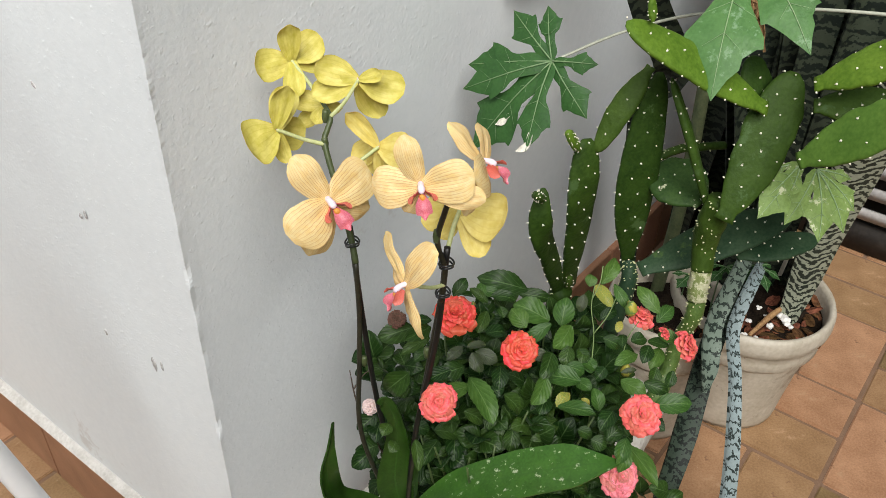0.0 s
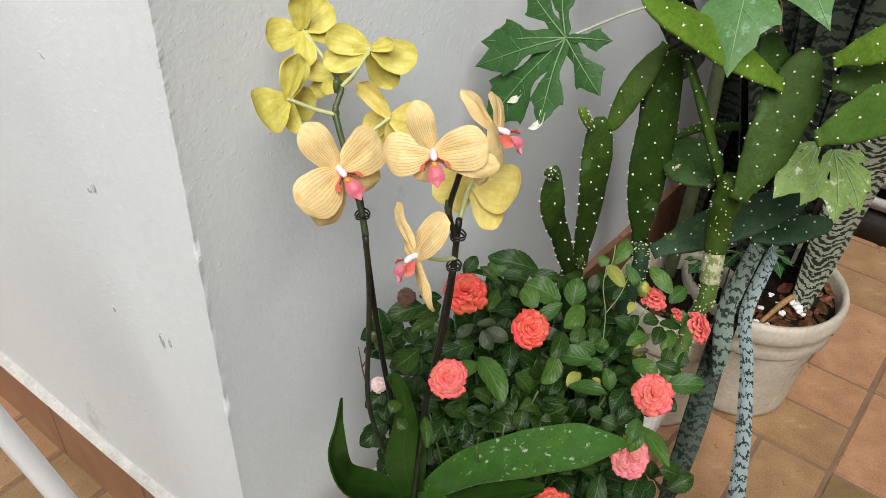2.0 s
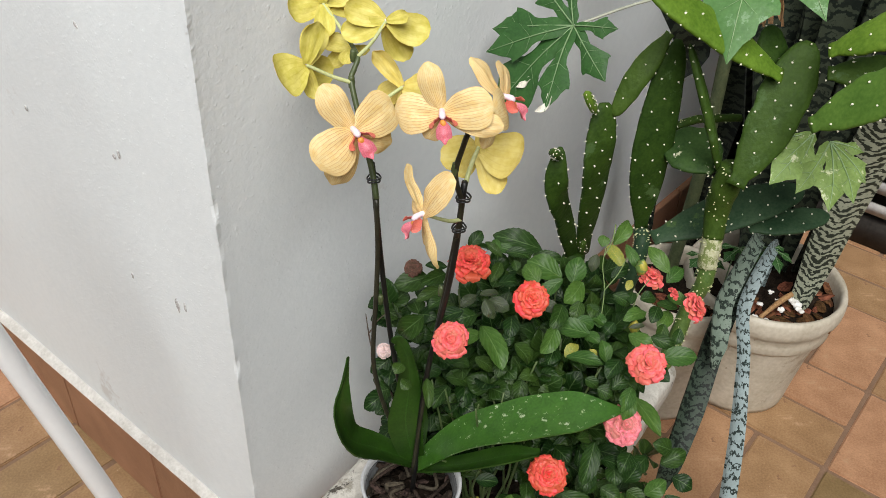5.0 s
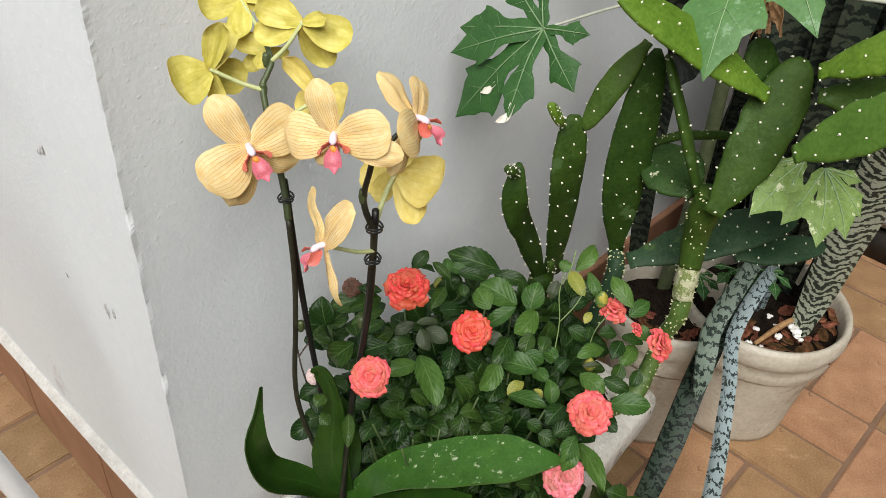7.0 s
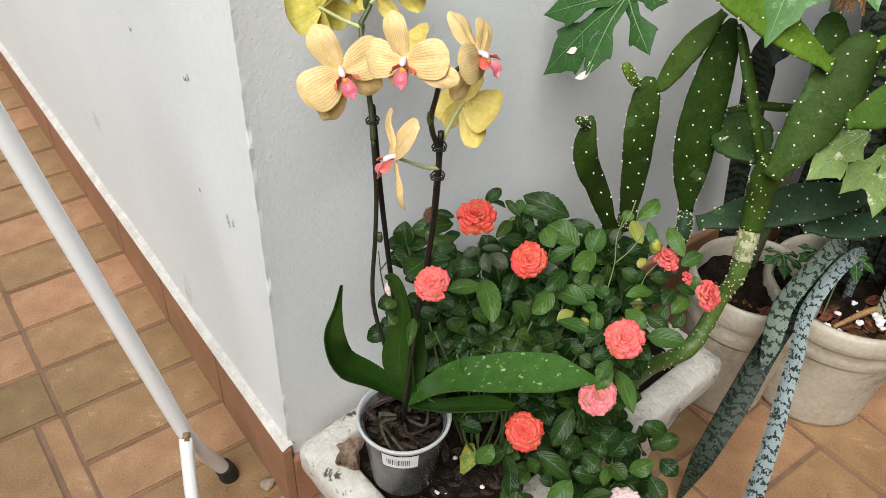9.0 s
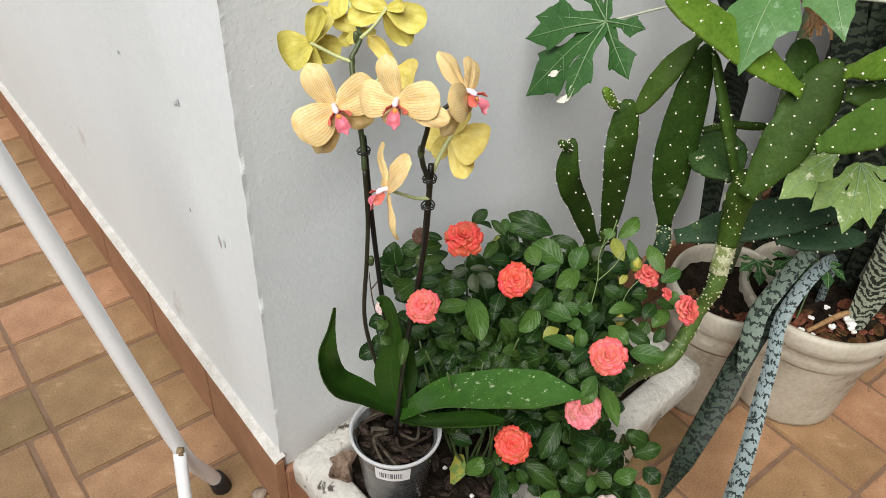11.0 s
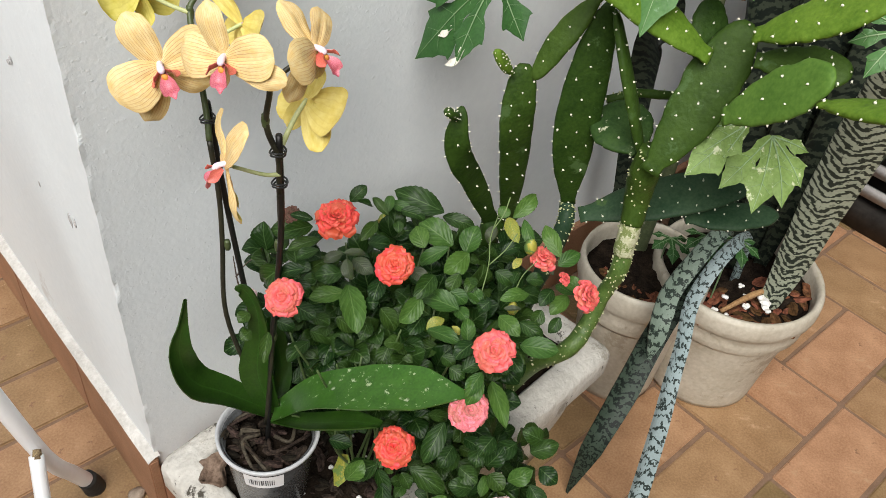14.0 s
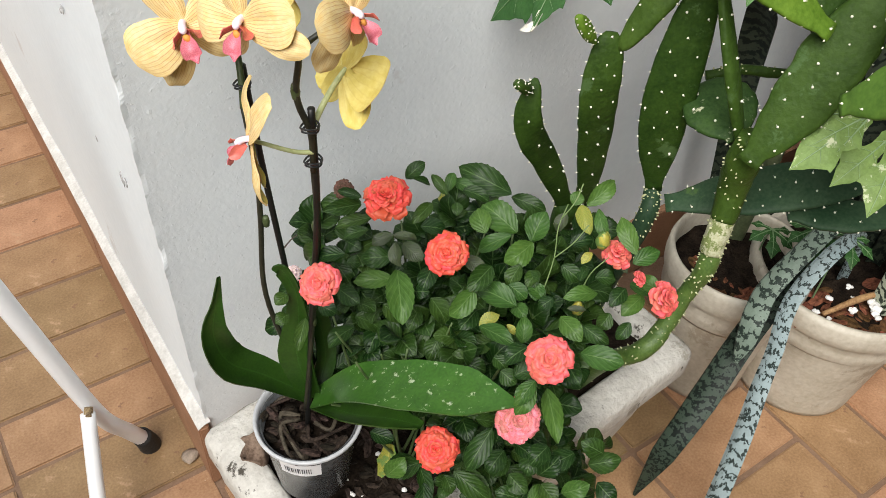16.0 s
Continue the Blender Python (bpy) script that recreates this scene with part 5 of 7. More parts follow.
leaflet("y", (0.377, -0.376, 0.626), (0.406, -0.382, 0.635), 0.0091, (-0.34, -0.45, 0.83))
leaflet("l", (0.358, -0.347, 0.631), (0.372, -0.339, 0.643), 0.0047, (-0.28, -0.58, 0.77))
leaflet("l", (0.336, -0.345, 0.620), (0.351, -0.342, 0.626), 0.0047, (-0.30, -0.32, 0.90))
leaflet("g", (0.315, -0.338, 0.622), (0.325, -0.358, 0.612), 0.0086, (-0.36, -0.55, 0.76))
leaflet("g", (0.321, -0.361, 0.616), (0.337, -0.353, 0.622), 0.0059, (-0.42, 0.16, 0.89))
leaflet("d", (0.342, -0.319, 0.622), (0.363, -0.329, 0.629), 0.0074, (-0.39, -0.24, 0.89))
leaflet("y", (0.335, -0.375, 0.604), (0.300, -0.366, 0.610), 0.0085, (0.07, -0.37, 0.93))
leaflet("o", (0.295, -0.375, 0.604), (0.308, -0.388, 0.607), 0.0032, (-0.45, -0.23, 0.87))
leaflet("y", (0.288, -0.350, 0.598), (0.280, -0.331, 0.605), 0.0085, (-0.00, -0.36, 0.93))
leaflet("g", (0.293, -0.356, 0.602), (0.277, -0.354, 0.594), 0.0072, (-0.44, -0.37, 0.82))
leaflet("g", (0.297, -0.324, 0.611), (0.277, -0.332, 0.607), 0.0072, (-0.14, -0.16, 0.98))
leaflet("g", (0.342, -0.362, 0.612), (0.358, -0.375, 0.612), 0.0087, (-0.23, -0.26, 0.94))
leaflet("d", (0.384, -0.372, 0.580), (0.360, -0.377, 0.572), 0.0090, (-0.25, -0.27, 0.93))
leaflet("y", (0.409, -0.379, 0.560), (0.377, -0.383, 0.553), 0.0100, (-0.17, -0.26, 0.95))
leaflet("y", (0.404, -0.390, 0.574), (0.402, -0.363, 0.570), 0.0078, (-0.31, 0.12, 0.94))
leaflet("g", (0.404, -0.400, 0.588), (0.399, -0.375, 0.592), 0.0090, (-0.36, -0.24, 0.90))
leaflet("y", (0.264, -0.430, 0.613), (0.284, -0.463, 0.621), 0.0115, (-0.53, -0.14, 0.83))
leaflet("y", (0.280, -0.382, 0.607), (0.279, -0.414, 0.607), 0.0101, (-0.46, 0.01, 0.89))
leaflet("d", (0.288, -0.406, 0.613), (0.296, -0.433, 0.609), 0.0081, (-0.60, -0.29, 0.74))
leaflet("g", (0.249, -0.428, 0.608), (0.243, -0.453, 0.608), 0.0090, (-0.52, 0.11, 0.85))
leaflet("o", (0.372, -0.377, 0.614), (0.372, -0.360, 0.619), 0.0047, (-0.04, -0.28, 0.96))
leaflet("d", (0.325, -0.405, 0.608), (0.309, -0.408, 0.597), 0.0084, (-0.33, -0.64, 0.69))
leaflet("d", (0.340, -0.420, 0.600), (0.323, -0.423, 0.588), 0.0072, (-0.41, -0.56, 0.72))
leaflet("y", (0.216, -0.424, 0.594), (0.190, -0.435, 0.576), 0.0093, (-0.31, -0.53, 0.79))
leaflet("g", (0.225, -0.416, 0.599), (0.207, -0.403, 0.591), 0.0082, (-0.48, -0.12, 0.87))
leaflet("g", (0.242, -0.419, 0.559), (0.215, -0.469, 0.557), 0.0096, (-0.14, 0.05, 0.99))
leaflet("g", (0.189, -0.407, 0.517), (0.151, -0.420, 0.491), 0.0112, (-0.41, -0.44, 0.80))
leaflet("g", (0.145, -0.338, 0.400), (0.109, -0.337, 0.400), 0.0119, (-0.02, -0.22, 0.98))
leaflet("g", (0.137, -0.370, 0.391), (0.120, -0.394, 0.381), 0.0098, (-0.30, -0.21, 0.93))
leaflet("g", (0.157, -0.394, 0.444), (0.177, -0.433, 0.423), 0.0114, (-0.34, -0.57, 0.75))
leaflet("g", (0.177, -0.436, 0.419), (0.141, -0.441, 0.401), 0.0135, (-0.34, -0.46, 0.82))
leaflet("d", (0.145, -0.350, 0.398), (0.136, -0.384, 0.391), 0.0084, (-0.05, -0.18, 0.98))
leaflet("d", (0.153, -0.384, 0.425), (0.151, -0.403, 0.418), 0.0081, (-0.04, -0.32, 0.95))
leaflet("d", (0.231, -0.401, 0.411), (0.202, -0.394, 0.408), 0.0140, (-0.15, -0.30, 0.94))
leaflet("d", (0.230, -0.401, 0.397), (0.241, -0.427, 0.382), 0.0136, (-0.29, -0.57, 0.77))
leaflet("g", (0.228, -0.448, 0.381), (0.251, -0.436, 0.391), 0.0078, (-0.42, 0.08, 0.90))
leaflet("d", (0.217, -0.471, 0.402), (0.191, -0.448, 0.383), 0.0083, (-0.53, 0.11, 0.84))
leaflet("d", (0.232, -0.403, 0.445), (0.237, -0.425, 0.447), 0.0088, (-0.24, 0.04, 0.97))
leaflet("d", (0.254, -0.429, 0.458), (0.228, -0.433, 0.450), 0.0114, (-0.26, -0.18, 0.95))
leaflet("d", (0.109, -0.303, 0.437), (0.124, -0.325, 0.438), 0.0089, (-0.31, -0.17, 0.94))
leaflet("d", (0.181, -0.388, 0.515), (0.203, -0.399, 0.505), 0.0076, (0.21, -0.40, 0.89))
leaflet("g", (0.138, -0.369, 0.399), (0.121, -0.394, 0.383), 0.0101, (-0.27, -0.55, 0.75))
leaflet("g", (0.191, -0.429, 0.389), (0.149, -0.433, 0.372), 0.0115, (-0.42, -0.43, 0.75))
leaflet("g", (0.177, -0.383, 0.418), (0.183, -0.426, 0.404), 0.0115, (-0.17, -0.63, 0.75))
leaflet("g", (0.243, -0.435, 0.416), (0.263, -0.44, 0.44), 0.0115, (-0.27, -0.55, 0.75))
leaflet("g", (0.217, -0.44, 0.399), (0.195, -0.424, 0.41), 0.0115, (-0.15, -0.65, 0.75))
leaflet("g", (0.261, -0.458, 0.395), (0.283, -0.473, 0.413), 0.0115, (-0.29, -0.54, 0.75))
leaflet("g", (0.295, -0.457, 0.423), (0.32, -0.476, 0.439), 0.0115, (-0.57, -0.31, 0.75))
leaflet("g", (0.291, -0.477, 0.418), (0.294, -0.503, 0.415), 0.0115, (-0.51, -0.36, 0.75))
leaflet("g", (0.229, -0.46, 0.379), (0.2, -0.453, 0.379), 0.0115, (-0.48, -0.39, 0.75))
leaflet("g", (0.216, -0.417, 0.417), (0.22, -0.443, 0.413), 0.0115, (-0.54, -0.34, 0.75))
leaflet("g", (0.245, -0.44, 0.403), (0.246, -0.464, 0.4), 0.0115, (-0.24, -0.58, 0.75))
leaflet("g", (0.287, -0.44, 0.43), (0.253, -0.435, 0.425), 0.0115, (-0.59, -0.30, 0.75))
leaflet("g", (0.277, -0.479, 0.397), (0.272, -0.511, 0.385), 0.0115, (-0.44, -0.42, 0.75))
leaflet("g", (0.251, -0.413, 0.427), (0.232, -0.428, 0.417), 0.0115, (-0.51, -0.36, 0.75))
leaflet("g", (0.223, -0.396, 0.43), (0.197, -0.404, 0.421), 0.0115, (-0.55, -0.33, 0.75))
leaflet("g", (0.106, -0.342, 0.405), (0.125, -0.347, 0.428), 0.0115, (-0.18, -0.63, 0.75))
leaflet("g", (0.147, -0.349, 0.407), (0.108, -0.339, 0.404), 0.0115, (-0.29, -0.54, 0.75))
leaflet("g", (0.266, -0.486, 0.379), (0.269, -0.512, 0.375), 0.0115, (-0.63, -0.27, 0.75))
leaflet("g", (0.308, -0.462, 0.441), (0.29, -0.444, 0.456), 0.0115, (-0.29, -0.54, 0.75))

# compound leaves that fill the bush behind and below, joined
def leafage(parent, spots, seed):
    rnd = random.Random(seed)
    verts, faces, slots, uvs = [], [], [], []
    shapes = [(np.array([v.co for v in me.vertices]), [tuple(p.vertices) for p in me.polygons], [p.material_index for p in me.polygons], [[tuple(me.uv_layers[0].data[i].uv) for i in p.loop_indices] for p in me.polygons]) for me in LEAFLETS["g"]]
    for a, b, half in spots:
        y = b - a
        long_ = y.length
        y = y.normalized()
        out = ((a + b) / 2 - BUSH).normalized() * 0.7 + Vector((-0.35 + rnd.uniform(-0.5, 0.5), -0.35 + rnd.uniform(-0.5, 0.5), 0.75))
        z = (out - y * out.dot(y)).normalized()
        x = y.cross(z)
        m = np.array([x * half * 2, y * long_, z * (half + long_ / 2)])
        co, fs, ms, us = rnd.choice(shapes)
        n0 = len(verts)
        verts += (co @ m + np.array(a)).tolist()
        faces += [tuple(i + n0 for i in f) for f in fs]
        slots += ms
        uvs += us
    me = bpy.data.meshes.new("foliage")
    me.from_pydata(verts, [], faces)
    me.materials.append(rose_leaf)
    me.materials.append(rose_back)
    layer = me.uv_layers.new(name="UVMap")
    for p, s, u in zip(me.polygons, slots, uvs):
        p.material_index, p.use_smooth = s, True
        for i, q in zip(p.loop_indices, u):
            layer.data[i].uv = q
    ob = under(new("foliage", me), parent)
    return tagged(ob, "dense dark green toothed leaves", kind="stuff")


spots = []
for k in range(190):
    a, e = leaf_rnd.uniform(0, 6.28), leaf_rnd.uniform(-0.4, 1.3)
    r = leaf_rnd.uniform(0.4, 0.74)
    d = Vector((math.cos(a) * math.cos(e) * 0.185, math.sin(a) * math.cos(e) * 0.125, math.sin(e) * 0.23)) * r
    p = Vector((0.262, -0.262, 0.405)) + d
    near = (p - Vector((0.08, -0.25, 0.45))).dot(Vector((0.11, -0.18, 0.13)).normalized())
    gap = (p - Vector((0.08, -0.25, 0.45)) - Vector((0.11, -0.18, 0.13)).normalized() * near).length
    if p.y > -0.045 or (p.xy - Vector((0.066, -0.238))).length < 0.085 or (gap < 0.06 and near > -0.02) or (p.z < 0.42 and p.x < 0.2 and p.y < -0.27):
        continue
    out = (d.normalized() + Vector((leaf_rnd.uniform(-0.5, 0.5), leaf_rnd.uniform(-0.5, 0.5), leaf_rnd.uniform(-0.1, 0.5)))).normalized()
    side = out.cross(Vector((0, 0, 1))).normalized()
    s = leaf_rnd.uniform(0.028, 0.038)
    spots.append((p + out * 0.02, p + out * (0.02 + s), s * 0.44))
    for f in (0.0, 0.018):
        for q in (-1, 1):
            g = p + out * f
            spots.append((g, g + (side * q + out * 0.45).normalized() * s * 0.85, s * 0.4))
for centre, reach, count in (((0.35, -0.27, 0.52), (0.05, 0.06, 0.07), 22), ((0.26, -0.34, 0.43), (0.05, 0.04, 0.06), 14), ((0.31, -0.325, 0.5), (0.05, 0.045, 0.05), 24), ((0.21, -0.31, 0.47), (0.05, 0.04, 0.05), 14), ((0.385, -0.25, 0.53), (0.05, 0.04, 0.05), 10), ((0.15, -0.19, 0.46), (0.045, 0.05, 0.09), 20), ((0.28, -0.2, 0.53), (0.09, 0.06, 0.04), 16), ((0.15, -0.155, 0.55), (0.035, 0.03, 0.05), 12), ((0.3, -0.4, 0.33), (0.05, 0.04, 0.035), 18)):
    for k in range(count):
        d = Vector((leaf_rnd.gauss(0, 1), leaf_rnd.gauss(0, 1), leaf_rnd.gauss(0, 1))).normalized() * leaf_rnd.uniform(0.4, 1)
        p = Vector(centre) + Vector((d.x * reach[0], d.y * reach[1], d.z * reach[2]))
        out = (d.normalized() + Vector((leaf_rnd.uniform(-0.5, 0.5), leaf_rnd.uniform(-0.7, 0.3), leaf_rnd.uniform(-0.1, 0.5)))).normalized()
        side = out.cross(Vector((0, 0, 1))).normalized()
        s = leaf_rnd.uniform(0.026, 0.036)
        spots.append((p + out * 0.02, p + out * (0.02 + s), s * 0.44))
        for f in (0.0, 0.018):
            for q in (-1, 1):
                spots.append((p + out * f, p + out * f + (side * q + out * 0.45).normalized() * s * 0.85, s * 0.4))
leafage(rose_bush, spots, 5)
bm = bmesh.new()
for k in range(34):
    a = leaf_rnd.uniform(0, 6.28)
    foot = Vector((0.24 + 0.07 * math.cos(a), -0.26 + 0.045 * math.sin(a), 0.262))
    top = Vector((0.245 + 0.17 * math.cos(a) * leaf_rnd.uniform(0.3, 1), -0.275 + 0.12 * math.sin(a) * leaf_rnd.uniform(0.3, 1), leaf_rnd.uniform(0.42, 0.62)))
    tube(bm, [foot, foot.lerp(top, 0.5) + Vector((leaf_rnd.uniform(-0.02, 0.02), leaf_rnd.uniform(-0.02, 0.02), 0.02)), top], [0.0022, 0.0018, 0.0012], 8, 6)
tagged(part("stalkwork", bm, rose_stem, rose_bush, "thin green stems"), kind="stuff")


bright_stem = material("bright_stem", (0.1, 0.16, 0.05), (0.17, 0.24, 0.08), 0.5, 0.01, 0.003, 0.1, 0.003)
for pts in ([(0.295, -0.338, 0.589), (0.316, -0.325, 0.621), (0.328, -0.311, 0.646), (0.343, -0.304, 0.667)], [(0.316, -0.325, 0.621), (0.335, -0.33, 0.638), (0.351, -0.33, 0.655)], [(0.321, -0.364, 0.595), (0.337, -0.359, 0.617), (0.355, -0.362, 0.634)], [(0.36, -0.303, 0.686), (0.348, -0.308, 0.67), (0.333, -0.308, 0.654)]):
    bm = bmesh.new()
    tube(bm, pts, [0.0008, 0.0007, 0.0006], 12, 6)
    part("twig", bm, bright_stem, rose_bush, "thin yellow-green twig")


# ---- rose flowers ----
def rose_petal_mesh(name, length, width, curl, cup, mat, seed):
    """A broad petal, cupped at its foot, its rim rolled back and a little ragged."""
    bm = bmesh.new()
    w = [x * width / 2 for x in (0.3, 0.55, 0.8, 0.96, 1.0, 0.97, 0.86, 0.62, 0.2)]
    blade(bm, [(0, 0, 0), (0, length * 0.35, length * cup * 0.5), (0, length * 0.75, length * cup * 0.8), (0, length * 0.93, length * cup * 0.72), (0, length, length * (cup * 0.7 - curl))], w, (0, -0.3, 1), 12, 8, 0.22, 0.012, 0.02, seed=seed)
    for v in bm.verts:
        v.co.z += 0.05 * length * noise.noise(Vector((v.co.x * 5 + seed * 7, v.co.y * 5, 0))) * min(1.0, v.co.y / length)
        v.co.y += 0.05 * noise.noise(Vector((v.co.x * 7, seed * 3, 2))) * v.co.y
    ob = link(name, bm, mat)
    ob.data.materials.append(mat)
    me = ob.data
    bpy.data.objects.remove(ob)
    return me


ROSE = {k: [[rose_petal_mesh("petal", 1.0, 0.68, 0.16, 0.16, m, q) for q in (1, 2)], [rose_petal_mesh("petal", 0.82, 0.6, 0.14, 0.3, m, q) for q in (3, 4)], [rose_petal_mesh("petal", 0.6, 0.56, 0.06, 0.5, m, q) for q in (5, 6)]] for k, m in (("c", rose_coral), ("p", rose_pink), ("w", rose_white), ("f", rose_fading), ("b", rose_dry))}
bm = bmesh.new()
lathe(bm, [(0.02, -0.55), (0.12, -0.42), (0.2, -0.2), (0.16, 0.1), (0.05, 0.2)], (0, 0, 0), 12)
CALYX = link("calyx", bm, rose_stem).data
bpy.data.objects.remove(bpy.data.objects["calyx"])


def rose_flower(at, face, r, kind, seed, full=1.0, label="", parent=None):
    z = Vector(face).normalized()
    x = z.orthogonal().normalized()
    m = Matrix((x, z.cross(x), z)).transposed().to_4x4()
    flower = new("flower", CALYX)
    under(flower, parent or rose_bush)
    flower.matrix_basis = Matrix.Translation(Vector(at) - z * r * 0.2) @ m @ Matrix.Rotation(seed, 4, "Z") @ Matrix.Scale(r, 4)
    tagged(flower, label)
    rnd = random.Random(seed)
    rows = ((0, 9, -8, 1.0), (0, 10, 6, 0.95), (0, 10, 18, 0.86), (1, 10, 28, 0.92), (1, 10, 38, 0.8), (1, 9, 48, 0.7), (2, 8, 57, 0.8), (2, 7, 66, 0.66), (2, 5, 76, 0.54), (2, 3, 85, 0.42))
    for row, (shape, count, lift, size) in enumerate(rows):
        for i in range(count):
            ob = new("petal", rnd.choice(ROSE[kind][shape]))
            ob.parent = flower
            a = 360 / count * i + row * 27 + rnd.uniform(-11, 11)
            s = size * rnd.uniform(0.9, 1.06)
            ob.matrix_basis = Matrix.Rotation(radians(a), 4, "Z") @ Matrix.Translation((0, 0.03, 0.022 * row)) @ Matrix.Rotation(radians(lift * full + rnd.uniform(-7, 7)), 4, "X") @ Matrix.Rotation(radians(rnd.uniform(-9, 9)), 4, "Y") @ Matrix.Scale(s, 4)
    return flower


rose_flower((0.18, -0.218, 0.685), (-0.25, -0.1, 0.96), 0.0236, "c", 1, 0.85, label="open coral red rose")
rose_flower((0.203, -0.291, 0.657), (-0.35, -0.5, 0.79), 0.0208, "c", 2, 1.12, label="half open coral red rose")
rose_flower((0.073, -0.278, 0.675), (-0.5, -0.4, 0.77), 0.0188, "p", 3, 0.85, label="open pink coral rose")
rose_flower((0.219, -0.434, 0.638), (-0.38, -0.4, 0.83), 0.0212, "p", 4, 0.85, label="open pink coral rose")
rose_flower((0.142, -0.38, 0.481), (-0.4, -0.35, 0.85), 0.0222, "c", 5, 0.72, label="open coral rose low on the bush")
rose_flower((0.195, -0.434, 0.562), (-0.35, -0.5, 0.79), 0.0215, "f", 6, 0.75, label="fading pink rose")
rose_flower((0.398, -0.413, 0.595), (0.24, -0.73, 0.64), 0.0195, "p", 7, 0.9, label="pink coral rose turned to the side")
rose_flower((0.372, -0.358, 0.628), (0.03, -0.21, 0.98), 0.016, "p", 8, 1.05, label="pink rose half hidden by leaves")
rose_flower((0.38, -0.388, 0.613), (0.43, -0.53, 0.73), 0.0085, "p", 9, 1.2, label="small pink rosebud")
rose_flower((0.173, -0.14, 0.638), (-0.5, -0.5, 0.7), 0.0105, "b", 13, 1.15, label="dried brown rose")
rose_flower((0.096, -0.163, 0.57), (-0.61, -0.22, 0.76), 0.0094, "w", 10, 1.0, label="faded pale rose")
for p, r in (((0.284, -0.171, 0.598), 0.007), ((0.354, -0.35, 0.647), 0.008), ((0.311, -0.375, 0.594), 0.007)):
    bm = bmesh.new()
    lathe(bm, [(0.15 * r, -1.2 * r), (0.7 * r, -0.8 * r), (r, 0), (0.7 * r, 0.9 * r), (0.12 * r, 1.6 * r)], p, 10)
    part("bud", bm, rose_leaf_yellow, rose_bush, "wilted yellowish bud")

small_rose = thing("rose_bush", (0.21, -0.33, 0.265), "low miniature rose hanging over the trough with a pale pink flower", "rose bush", "miniature roses")
rose_flower((0.241, -0.477, 0.362), (-0.33, -0.32, 0.89), 0.0241, "w", 12, 0.85, "pale pink rose", small_rose)
bm = bmesh.new()
for k in range(7):
    tube(bm, [(0.2 + 0.008 * k, -0.31, 0.262), (0.2 + 0.01 * k, -0.37, 0.36), (0.17 + 0.015 * k, -0.42, 0.38)], [0.002, 0.0016, 0.001], 8, 6)
part("stem", bm, rose_stem, small_rose)
for k in range(70):
    p = Vector((leaf_rnd.uniform(0.15, 0.3), leaf_rnd.uniform(-0.435, -0.33), leaf_rnd.uniform(0.3, 0.42)))
    d = Vector((leaf_rnd.uniform(-1, 1), leaf_rnd.uniform(-1, 0.2), leaf_rnd.uniform(-0.3, 0.4))).normalized() * leaf_rnd.uniform(0.019, 0.028)
    leaflet("d" if k % 4 else "g", p, p + d, d.length * 0.36, (leaf_rnd.uniform(-0.8, 0.2), leaf_rnd.uniform(-0.9, 0.0), 0.8), small_rose)


